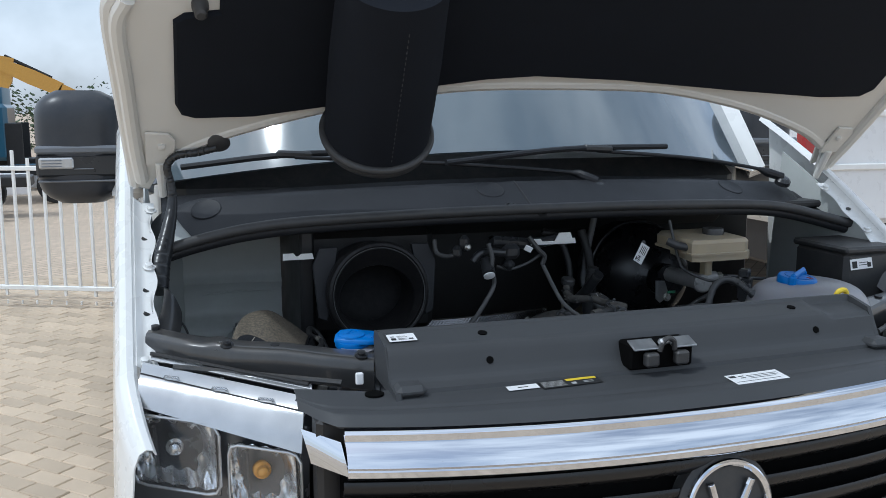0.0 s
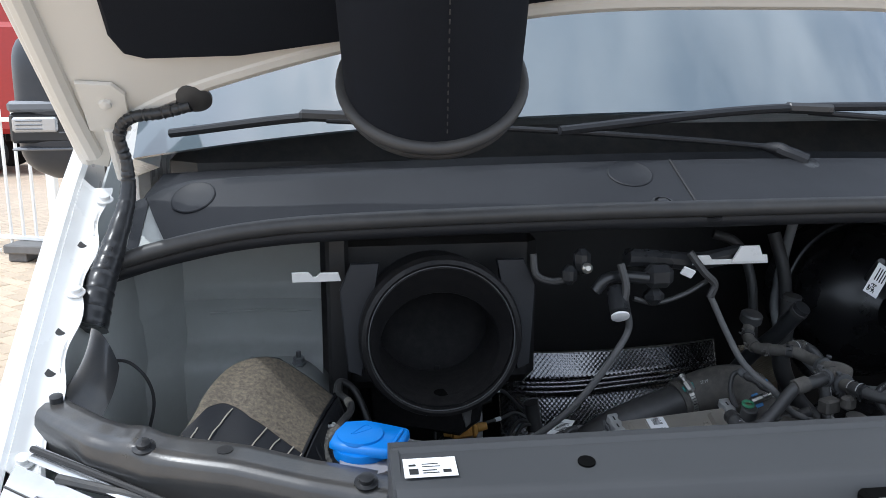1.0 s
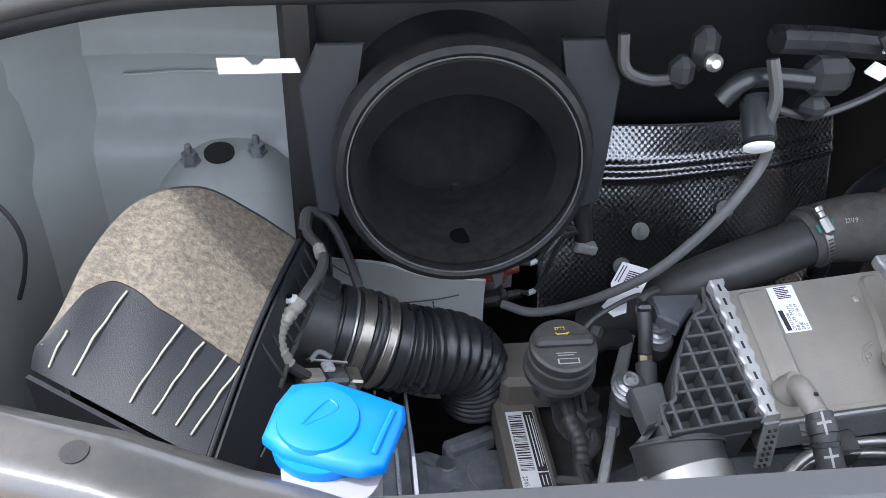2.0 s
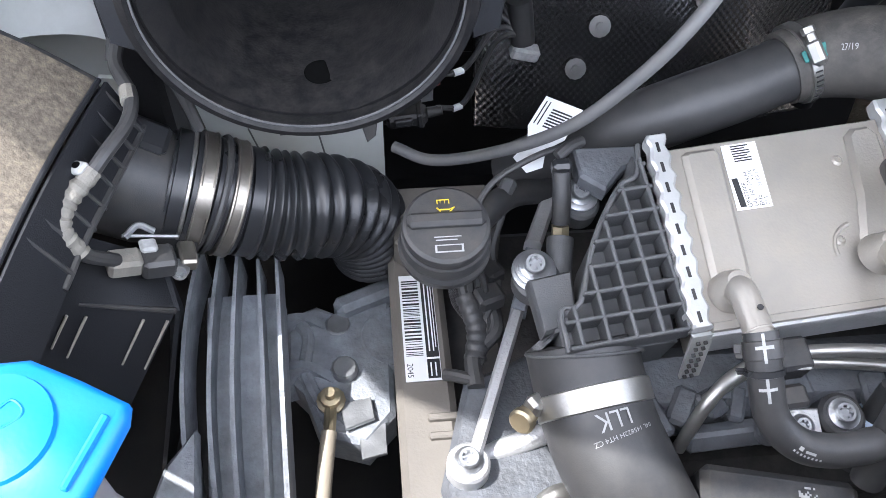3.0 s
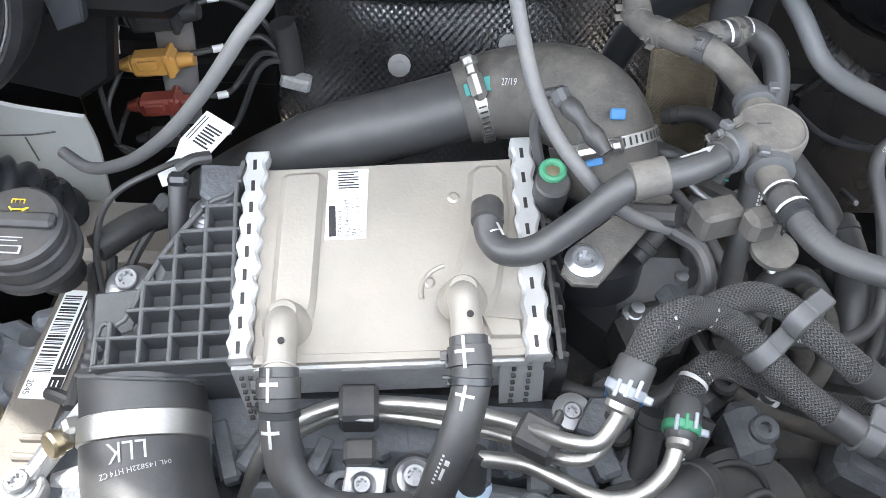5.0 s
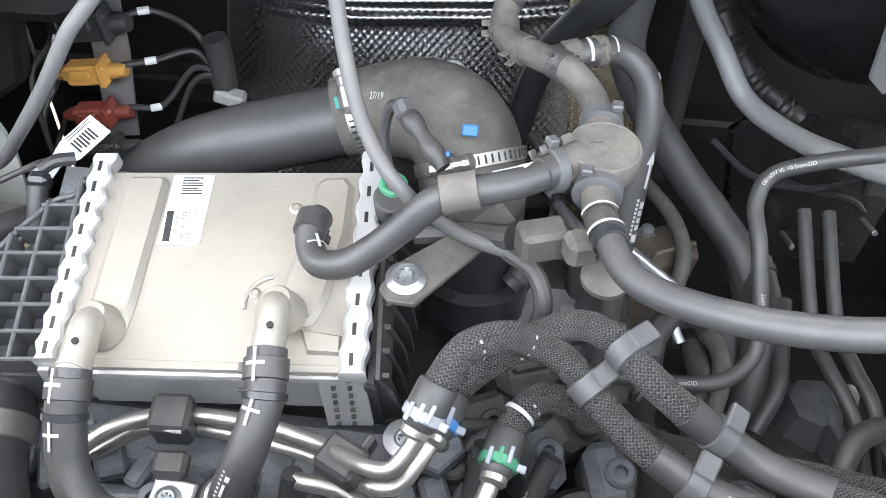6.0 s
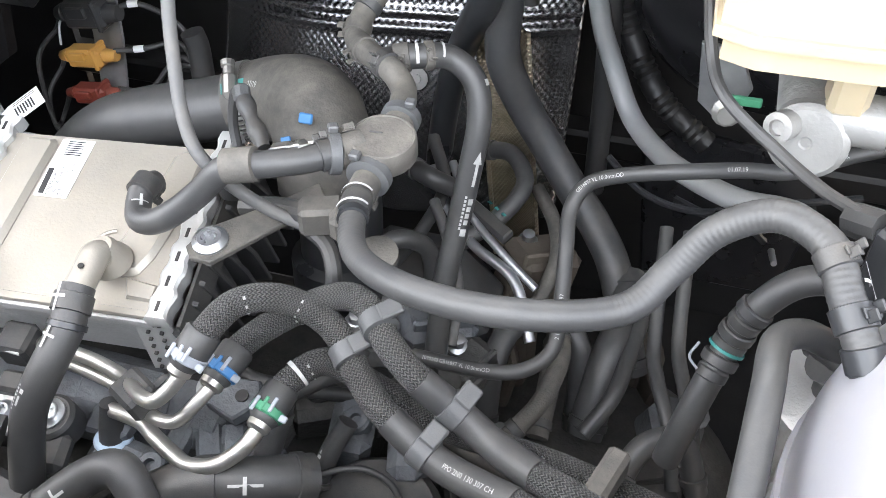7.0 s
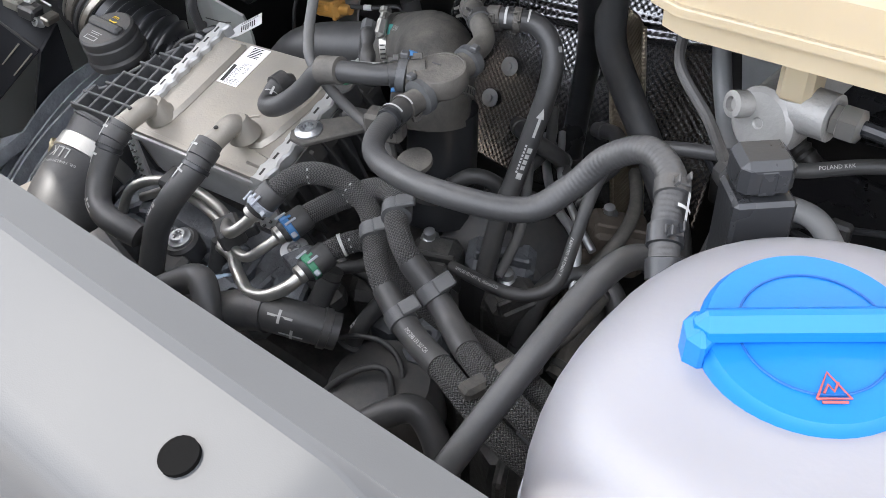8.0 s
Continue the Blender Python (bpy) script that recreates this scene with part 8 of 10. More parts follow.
part("stud", Shape().rod((0.455, 0.49, 0.845), (0.44, 0.47, 0.835), 0.006, 0.005, 10), ZINC, filt)
part("stud", Shape().rod((0.475, 0.475, 0.835), (0.465, 0.455, 0.825), 0.006, 0.005, 10), ZINC, filt)
# dark inner wing on the driver's side with studs and lines
side_panel = thing("bulkhead_recess", "black painted bulkhead recess with studs and lines", "panel", (0.42, 0.80, 0.75))
sh = Shape().plate([(0.30, 0.90), (0.33, 0.93), (0.46, 0.915), (0.48, 0.86), (0.46, 0.76), (0.32, 0.76)], (0, 0.64, 0.017), (1, 0, 0), (0, 0.2, 1), 0, 0.012, 0.004)
part("plate", sh, BLACK_PAINT, side_panel)
for x, z in ((0.372, 0.816), (0.443, 0.843), (0.455, 0.88)):
    part("stud", Shape().rod((x, 0.77, z - 0.01), (x, 0.735, z + 0.004), 0.0035, 0.003, 12), ZINC, side_panel)
part("line", Shape().tube([(0.27, 0.75, 0.93), (0.31, 0.735, 0.905), (0.36, 0.73, 0.898), (0.41, 0.735, 0.912), (0.50, 0.75, 0.93)], 0.0035, 8), PLASTIC_SMOOTH, side_panel)
part("clip", Shape().box((0.42, 0.726, 0.916), (0.022, 0.014, 0.026), 0.003), PLASTIC, side_panel)
part("line", Shape().tube([(0.34, 0.76, 0.885), (0.37, 0.745, 0.885), (0.41, 0.742, 0.88), (0.43, 0.75, 0.86)], 0.004, 8), PLASTIC_SMOOTH, side_panel)
part("corrugated_pipe", Shape().tube([(0.25, 0.86, 1.05), (0.275, 0.84, 1.0), (0.31, 0.82, 0.955), (0.36, 0.81, 0.92)], lambda s, t: 0.012 + 0.0012 * math.sin(s * 900), 12, 16), DARK, side_panel)

# engine block below the hoses
block = thing("engine_block", "grey cast engine block deep in the bay", "engine", (-0.05, 0.45, 0.42))
part("casting", Shape().box((-0.12, 0.50, 0.60), (0.46, 0.30, 0.40), 0.02), GRIME, block)
part("head", Shape().box((-0.10, 0.40, 0.868), (0.30, 0.06, 0.07), 0.012, (12, 0, 0)), GREY_CAST, block)
rng = random.Random(12)
for i in range(16):
    x, y = -0.25 + 0.022 * i, 0.380 + rng.uniform(-0.01, 0.01)
    sh = Shape().box((x, y, 0.895 + rng.uniform(-0.008, 0.004)), (rng.uniform(0.012, 0.03), rng.uniform(0.02, 0.05), 0.014), 0.003, (12, rng.uniform(-8, 8), rng.uniform(-30, 30)))
    part("cast_lump", sh, GREY_CAST, block)
part("timing_cover", Shape().box((-0.335, 0.46, 0.66), (0.10, 0.32, 0.30), 0.02), PLASTIC, block)
part("gearbox", Shape().lathe((0.30, 0.54, 0.52), (0, 0.1, 1), [(0.16, 0), (0.17, 0.10), (0.15, 0.18), (0.10, 0.23), (0.04, 0.245)], 36), GRIME, block)
for x, y, w, d, h, m in ((0.37, 0.575, 0.055, 0.05, 0.80, GREY_CAST), (0.25, 0.44, 0.06, 0.05, 0.78, GRIME), (0.185, 0.47, 0.05, 0.06, 0.82, GRIME), (0.33, 0.66, 0.05, 0.06, 0.79, RUST), (0.14, 0.60, 0.09, 0.10, 0.86, GRIME), (0.20, 0.62, 0.06, 0.07, 0.84, RUST), (0.285, 0.52, 0.05, 0.04, 0.77, GRIME)):
    part("cast_boss", Shape().lathe((x, y, h - 0.10), (0.05, -0.08, 1), [(w * 0.62, 0), (w * 0.58, 0.07), (w * 0.45, 0.092), (w * 0.2, 0.098)], 7, (1, 0.3, 0)), m, block)
    part("cast_rib", Shape().box((x + 0.01, y - d * 0.4, h - 0.05), (w * 0.2, d, 0.09), 0.004, (12, 4, 25)), m, block)
for x, y, z in ((0.23, 0.50, 0.80), (0.39, 0.56, 0.81), (0.31, 0.62, 0.80), (0.165, 0.56, 0.865)):
    part("bolt", Shape().lathe((x, y, z), (0.1, -0.2, 1), [(0.012, 0), (0.012, 0.003), (0.008, 0.004), (0.008, 0.012), (0.004, 0.013)], 10), ZINC, block)
part("rear_housing", Shape().box((0.12, 0.60, 0.80), (0.16, 0.16, 0.20), 0.05), PLASTIC, block)
part("throttle_body", Shape().lathe((0.066, 0.57, 0.88), (0, 0.1, 1), [(0.045, 0), (0.045, 0.03), (0.036, 0.035), (0.036, 0.07), (0.035, 0.118)], 28), PLASTIC_SMOOTH, block)
for c, size, rot, m in (((0.155, 0.555, 0.855), (0.07, 0.045, 0.05), (10, 8, 30), GREY_CAST), ((0.195, 0.525, 0.845), (0.05, 0.04, 0.05), (5, -10, 60), GRIME), ((0.11, 0.51, 0.86), (0.05, 0.05, 0.06), (12, 0, 20), GRIME),
                        ((0.225, 0.66, 0.85), (0.07, 0.05, 0.06), (0, 15, 40), RUST), ((0.36, 0.45, 0.80), (0.07, 0.06, 0.05), (8, 0, 25), GRIME), ((0.30, 0.44, 0.79), (0.06, 0.05, 0.05), (8, 10, -25), GREY_CAST)):
    lump = part("cast_block", Shape().box(c, size, 0.009, rot), m, block)
    part("cast_web", Shape().box((c[0] + 0.012, c[1] - 0.012, c[2] + size[2] * 0.42), (size[0] * 0.8, 0.006, 0.022), 0.002, rot), m, lump)
    part("stud", Shape().lathe((c[0] - 0.012, c[1] + 0.006, c[2] + size[2] * 0.45), (0.1, -0.15, 1), [(0.010, 0), (0.010, 0.004), (0.006, 0.006), (0.006, 0.014), (0.003, 0.015)], 10), ZINC, lump)
strip_bracket = thing("loom_carrier", "flat black plastic loom carrier with teal marks", "bracket", (0.16, 0.66, 0.90))
part("bar", Shape().plate([(0.118, 0.700), (0.130, 0.706), (0.212, 0.640), (0.206, 0.628)], (0, 0, 0.825), (1, 0, 0.1), (0, 1, 0.1), 0, 0.008, 0.002), PLASTIC, strip_bracket)
for k in range(3):
    part("mark", Shape().box((0.176 + 0.008 * k, 0.664 - 0.0065 * k, 0.9195), (0.005, 0.003, 0.001), 0.0003, (0, 0, -40)), TEAL, strip_bracket)
# castings, stubs and leads below the braided hoses
for c, size, rot, m in (((0.085, 0.45, 0.86), (0.05, 0.05, 0.05), (15, 5, 30), GRIME), ((0.125, 0.43, 0.86), (0.035, 0.05, 0.05), (10, 10, 10), GREY_CAST), ((0.06, 0.40, 0.885), (0.06, 0.03, 0.03), (12, 0, -10), GRIME), ((0.15, 0.455, 0.87), (0.05, 0.035, 0.04), (12, 6, 40), GRIME),
                        ((0.175, 0.42, 0.86), (0.03, 0.05, 0.05), (12, 0, 15), GREY_CAST), ((-0.13, 0.352, 0.885), (0.12, 0.02, 0.02), (14, 0, 3), GREY_CAST), ((0.0, 0.345, 0.875), (0.10, 0.03, 0.03), (14, 4, -5), GREY_CAST)):
    lump = part("cast_block", Shape().box(c, size, 0.008, rot), m, block)
    part("cast_lug", Shape().lathe((c[0] + 0.008, c[1] - 0.004, c[2] + size[2] * 0.3), (0, -0.25, 1), [(0.011, 0), (0.011, 0.014), (0.009, 0.016), (0.0045, 0.016), (0.0045, 0.010), (0.001, 0.010)], 18), m, lump)
part("pump_cover", Shape().lathe((0.165, 0.375, 0.80), (0.05, -0.2, 1), [(0.052, 0), (0.052, 0.05), (0.045, 0.062), (0.02, 0.066), (0.003, 0.066)], 32), PLASTIC, block)
stub = thing("sensor_plug", "black printed sensor plug between the hoses", "sensor", (0.125, 0.385, 0.86))
part("body", Shape().tube([(0.118, 0.378, 0.862), (0.124, 0.392, 0.885), (0.134, 0.408, 0.905)], 0.008, 14), PLASTIC, stub)
part("ring", Shape().ring((0.118, 0.378, 0.866), (0.2, 0.5, 0.8), 0.010, 0.0025, 24, 8), PLASTIC, stub)
part("print", bars(Shape(), (0.118, 0.382, 0.8815), (0.35, 0.55, 0.70), (-0.8, 0.5, 0.2), [(0.004 * i, 0, 0.0028, 0.003) for i in range(6)], 0.0012), PRINT, stub)
# right-hand plastic end of the cooler
endbox = thing("cooler_end_box", "black ribbed plastic end box of the cooler", "engine cover", tuple(kk(0.215, 0.07, -0.09)))
part("body", k_plate(Shape(), [(0.196, -0.012), (0.206, -0.010), (0.204, 0.060), (0.198, 0.152), (0.190, 0.150)], -0.085, -0.012, 0.003), PLASTIC, endbox)
for i in range(9):
    sh = Shape().plate([(0.197, -0.003), (0.206, -0.006), (0.226 - 0.002 * i, -0.045), (0.228 - 0.002 * i, -0.085), (0.197, -0.085)], kk(0, 0.012 + 0.0165 * i, 0), K_U, K_N, 0, 0.0035, 0.0008)
    part("fin", sh, PLASTIC, endbox)
sh = Shape().sheet(lambda u, v: tuple(kk(0.198 + 0.006 * u, -0.010 + 0.16 * v, -0.002 - 0.02 * u)), 3, 20, 0.003)
part("lip", sh, PLASTIC, endbox)
part("eye", Shape().ring((0.012, 0.510, 1.046), K_N, 0.0072, 0.0026, 24, 8), GREEN, endbox, "green-grey washer")
part("eye_seat", Shape().lathe((0.012, 0.510, 1.020), K_N, [(0.0125, 0), (0.0125, 0.022), (0.011, 0.0235)], 24), PLASTIC, endbox)
part("eye_bolt", Shape().lathe((0.012, 0.510, 1.040), K_N, [(0.006, 0), (0.006, 0.006), (0.003, 0.007)], 12), BRASS, endbox)
sh = Shape().plate([(-0.016, -0.006), (-0.010, -0.015), (0.006, -0.017), (0.070, 0.050), (0.060, 0.066), (0.030, 0.040), (-0.008, 0.012)], (0.030, 0.441, 1.026), (1, 0.1, 0), (0, 1, 0.15), 0, 0.004, 0.001)
brk = thing("cable_bracket", "flat grey metal bracket bolted beside the cooler", "bracket", (0.034, 0.44, 1.0))
part("plate", sh, RUBBER_DUSTY, brk)
screw((0.030, 0.441, 1.030), (0, -0.15, 1), 0.0095, brk, washer=1.35, high=0.005)
screw((0.034, 0.398, 0.922), (0, -0.2, 1), 0.006, brk, washer=2.3, high=0.003, name="washer")

# battery cover and yellow dipstick beside the tank
battery = thing("battery_box", "black battery cover with a white warning label", "battery", (0.88, 0.53, 0.95))
part("cover", Shape().box((0.85, 0.53, 1.08), (0.16, 0.20, 0.26), 0.012), PLASTIC, battery)
part("top_lid", Shape().box((0.85, 0.53, 1.215), (0.17, 0.21, 0.018), 0.006), PLASTIC, battery)
lab = part("label", Shape().plate([(-0.035, -0.014), (0.035, -0.014), (0.035, 0.014), (-0.035, 0.014)], (0.816, 0.428, 1.180), (1, 0, 0.05), (0, 0.2, 1), 0.0, 0.001, 0.0002), PAPER, battery, "white warning label")
part("label_print", bars(Shape(), (0.816, 0.428, 1.180), (1, 0, 0.05), (0, 0.2, 1), [(-0.03, -0.010, 0.016, 0.018), (-0.008, 0.002, 0.030, 0.002), (-0.008, -0.004, 0.026, 0.002), (0.018, -0.010, 0.012, 0.012)], 0.0014), INK, lab)
dip = thing("dipstick", "yellow plastic dipstick handle beside the radiator cover", "dipstick", (0.531, 0.188, 1.04))
part("stem", Shape().rod((0.531, 0.190, 1.04), (0.531, 0.186, 1.142), 0.006, 0.005, 12), PLASTIC, dip)
part("handle", Shape().tube([(0.517, 0.184, 1.160), (0.522, 0.180, 1.174), (0.538, 0.180, 1.176), (0.546, 0.182, 1.164), (0.537, 0.185, 1.150), (0.531, 0.186, 1.140)], 0.006, 10), YELLOW, dip)

# ---- hoses and pipes ----
HOSES = []


def hose(name, pts, r, material, label, category="hose", n=16, k=8, group="", ends=None):
    a = np.array(pts)
    top = thing(name, label, category, (*a.mean(0)[:2], a[:, 2].min() - (r if not callable(r) else 0.012)), group)
    part("tube", Shape().tube(pts, r, n, k), material, top)
    HOSES.append((pts, top))
    if ends:
        length = line_length(pts)
        for s in (0.012, length - 0.012):
            p, d = on_line(pts, s)
            part("end_clamp", Shape().lathe(p - d * 0.004, d, [(r, 0), (r + 0.0014, 0.0006), (r + 0.0014, 0.0074), (r, 0.008)], 24), ends, top)
    return top


def of(pts):
    """The hose that runs along these points."""
    return next(t for p, t in HOSES if p is pts)


H_MAIN = [(0.138, 0.48, 1.085), (0.143, 0.435, 1.089), (0.160, 0.395, 1.092), (0.205, 0.362, 1.108), (0.262, 0.352, 1.118), (0.312, 0.372, 1.115),
          (0.333, 0.392, 1.130), (0.350, 0.402, 1.152), (0.375, 0.402, 1.168), (0.398, 0.388, 1.167), (0.408, 0.367, 1.156), (0.418, 0.349, 1.144), (0.424, 0.341, 1.132)]
hose("coolant_hose", H_MAIN, lambda s, t: 0.0083 + 0.0001 * math.sin(s * 1900), RUBBER, "thick ribbed black rubber coolant hose to the expansion tank", n=20, k=40)
H_ARROW = [(0.108, 0.590, 1.100), (0.134, 0.600, 1.102), (0.155, 0.611, 1.097), (0.174, 0.607, 1.082), (0.181, 0.594, 1.056), (0.178, 0.575, 1.015), (0.174, 0.555, 0.975), (0.171, 0.535, 0.94), (0.170, 0.51, 0.88)]
hose("coolant_hose", H_ARROW, 0.0095, RUBBER, "black rubber coolant hose with white arrow print")
H_TEE = [(0.088, 0.672, 1.125), (0.074, 0.645, 1.106), (0.077, 0.617, 1.097), (0.098, 0.594, 1.100), (0.118, 0.577, 1.102), (0.133, 0.562, 1.096), (0.141, 0.530, 1.096)]
hose("coolant_hose", H_TEE, 0.0095, RUBBER_DUSTY, "dusty black rubber hose with a branch piece")
H_LEFT = [(0.125, 0.490, 1.096), (0.100, 0.468, 1.096), (0.078, 0.455, 1.097), (0.050, 0.449, 1.092), (0.028, 0.445, 1.070), (0.010, 0.440, 1.054), (-0.006, 0.436, 1.044), (-0.022, 0.440, 1.038), (-0.031, 0.452, 1.038), (-0.033, 0.466, 1.044), (-0.031, 0.478, 1.040)]
hose("coolant_hose", H_LEFT, 0.0092, RUBBER, "black rubber coolant hose bent to the cooler")
H_CAB1 = [(-0.032, 0.565, 1.20), (-0.022, 0.530, 1.158), (-0.010, 0.503, 1.123), (0.004, 0.480, 1.103), (0.022, 0.462, 1.088), (0.042, 0.462, 1.066), (0.064, 0.468, 1.045), (0.090, 0.470, 1.034)]
hose("cable", H_CAB1, 0.0048, RUBBER_GREY, "grey sheathed cable across the engine", "cable")
H_CAB2 = [(-0.185, 0.521, 1.212), (-0.170, 0.540, 1.165), (-0.195, 0.528, 1.128), (-0.225, 0.530, 1.083), (-0.262, 0.540, 1.035), (-0.311, 0.575, 0.978), (-0.358, 0.606, 0.942), (-0.390, 0.63, 0.937)]
hose("cable", H_CAB2, 0.0052, RUBBER_GREY, "grey sheathed cable beside the oil filler", "cable")
H_THIN = [(0.165, 0.47, 0.92), (0.19, 0.466, 0.925), (0.23, 0.460, 0.934), (0.254, 0.468, 0.937), (0.269, 0.485, 0.947), (0.268, 0.508, 0.974), (0.264, 0.534, 1.000), (0.261, 0.560, 1.016), (0.270, 0.575, 1.030), (0.292, 0.575, 1.043), (0.33, 0.572, 1.057), (0.375, 0.580, 1.062), (0.407, 0.590, 1.060), (0.45, 0.61, 1.07), (0.52, 0.64, 1.08)]
hose("fuel_line", H_THIN, 0.0058, RUBBER, "thin black printed plastic line", "pipe")
H_GREY = [(0.262, 0.860, 1.28), (0.245, 0.865, 1.18), (0.228, 0.850, 1.09), (0.240, 0.815, 1.04), (0.263, 0.775, 1.010), (0.287, 0.745, 0.980), (0.317, 0.695, 0.982), (0.345, 0.655, 0.993), (0.382, 0.622, 1.003), (0.424, 0.608, 1.010), (0.45, 0.60, 0.99)]
hose("pipe", H_GREY, 0.0095, PIPE_GREY, "bent grey pipe behind the engine", "pipe")
H_BIG = [(0.178, 0.70, 1.16), (0.172, 0.709, 1.09), (0.172, 0.713, 1.041), (0.190, 0.718, 0.995), (0.217, 0.715, 0.954), (0.250, 0.698, 0.918), (0.274, 0.682, 0.897), (0.300, 0.650, 0.872), (0.33, 0.60, 0.80)]
hose("heater_hose", H_BIG, 0.0155, PLASTIC, "wide black heater hose to the bulkhead", ends=PLASTIC)
B_1 = [(0.050, 0.357, 1.004), (0.058, 0.372, 1.017), (0.070, 0.392, 1.027), (0.088, 0.405, 1.027), (0.106, 0.413, 1.018), (0.127, 0.411, 1.008), (0.143, 0.401, 0.999), (0.158, 0.385, 0.992), (0.178, 0.370, 0.984), (0.206, 0.358, 0.972), (0.229, 0.349, 0.969), (0.253, 0.338, 0.976), (0.278, 0.327, 0.984), (0.31, 0.315, 0.985), (0.35, 0.31, 0.97), (0.40, 0.32, 0.94)]
hose("braided_hose", B_1, 0.0097, BRAID, "black braided refrigerant hose arching over the engine", group="braided hoses", ends=RUBBER)
B_2 = [(0.058, 0.374, 0.972), (0.066, 0.398, 0.980), (0.088, 0.414, 0.995), (0.118, 0.423, 1.014), (0.139, 0.426, 1.021), (0.158, 0.415, 1.023), (0.175, 0.396, 1.019), (0.196, 0.384, 1.008), (0.222, 0.381, 0.988), (0.250, 0.371, 0.976), (0.277, 0.353, 0.984), (0.304, 0.338, 0.992), (0.335, 0.327, 0.992), (0.37, 0.325, 0.98), (0.42, 0.335, 0.95)]
hose("braided_hose", B_2, 0.0097, BRAID, "black braided refrigerant hose arching over the engine", group="braided hoses", ends=RUBBER)
B_3 = [(0.096, 0.361, 0.957), (0.103, 0.388, 0.965), (0.122, 0.408, 0.970), (0.155, 0.405, 0.962), (0.20, 0.398, 0.945), (0.245, 0.392, 0.945), (0.29, 0.380, 0.955), (0.335, 0.362, 0.968), (0.38, 0.352, 0.968), (0.44, 0.362, 0.95)]
hose("braided_hose", B_3, 0.0097, BRAID, "black braided refrigerant hose under two others", group="braided hoses", ends=RUBBER)
S_1 = [(0.052, 0.355, 1.004), (0.046, 0.345, 0.994), (0.036, 0.336, 0.985), (0.022, 0.340, 0.978), (0.005, 0.352, 0.968), (-0.015, 0.366, 0.957), (-0.05, 0.378, 0.950), (-0.09, 0.384, 0.945), (-0.125, 0.384, 0.940), (-0.155, 0.372, 0.935), (-0.175, 0.358, 0.92), (-0.19, 0.345, 0.88)]
hose("refrigerant_pipe", S_1, 0.0052, STEEL, "bright bent steel refrigerant pipe", "pipe")
C_1 = [(-0.1568, 0.366, 1.006), (-0.156, 0.354, 0.998), (-0.155, 0.340, 0.985), (-0.150, 0.322, 0.966), (-0.135, 0.308, 0.955), (-0.115, 0.302, 0.952), (-0.092, 0.303, 0.950), (-0.075, 0.308, 0.944)]
hose("coolant_hose", C_1, 0.0120, RUBBER, "black rubber elbow hose at the cooler outlet")
C_2 = [(-0.0435, 0.386, 1.018), (-0.042, 0.373, 1.011), (-0.041, 0.360, 1.002), (-0.047, 0.338, 0.985), (-0.056, 0.322, 0.962), (-0.062, 0.312, 0.935), (-0.066, 0.30, 0.90)]
hose("coolant_hose", C_2, 0.0120, RUBBER, "black rubber elbow hose at the cooler outlet")
H_LLK = [(-0.263, 0.408, 0.943), (-0.258, 0.380, 0.924), (-0.252, 0.348, 0.910), (-0.238, 0.313, 0.893), (-0.222, 0.283, 0.868), (-0.21, 0.258, 0.828)]
hose("charge_air_hose", H_LLK, 0.042, RUBBER, "fat black charge air hose with a band clamp", n=28)
CP_1 = [(-0.275, 0.652, 0.872), (-0.225, 0.627, 0.926), (-0.172, 0.611, 0.970), (-0.133, 0.611, 0.988), (-0.095, 0.618, 0.997), (-0.040, 0.635, 1.006)]
hose("charge_air_pipe", CP_1, 0.0285, RUBBER, "smooth black charge air pipe", "pipe", n=24)
CP_2 = [(-0.050, 0.634, 1.004), (-0.028, 0.638, 1.010), (-0.004, 0.634, 1.018), (0.020, 0.622, 1.027), (0.040, 0.604, 1.032), (0.054, 0.584, 1.026), (0.060, 0.571, 1.008), (0.062, 0.566, 0.990)]
hose("charge_air_hose", CP_2, lambda s, t: 0.0325 + 0.0075 * math.sin(min(s / 0.13, 1.0) * math.pi * 0.62), RUBBER_DUSTY, "dusty rubber elbow of the charge air pipe", n=28)
H_R = [(0.452, 0.392, 1.082), (0.436, 0.398, 1.088), (0.418, 0.396, 1.096), (0.402, 0.388, 1.108), (0.388, 0.371, 1.116), (0.384, 0.340, 1.117), (0.381, 0.305, 1.107), (0.378, 0.274, 1.093), (0.370, 0.225, 1.062), (0.360, 0.18, 1.02)]
hose("coolant_hose", H_R, 0.0078, RUBBER, "wide black hose from under the expansion tank", n=18, ends=PLASTIC)
H_DARK = [(0.175, 0.66, 1.15), (0.154, 0.701, 1.091), (0.130, 0.745, 1.038), (0.107, 0.782, 0.975), (0.092, 0.793, 0.897), (0.085, 0.79, 0.82)]
hose("heater_hose", H_DARK, 0.014, PLASTIC_SMOOTH, "smooth black heater hose in front of the heat shield", n=20, ends=PLASTIC)
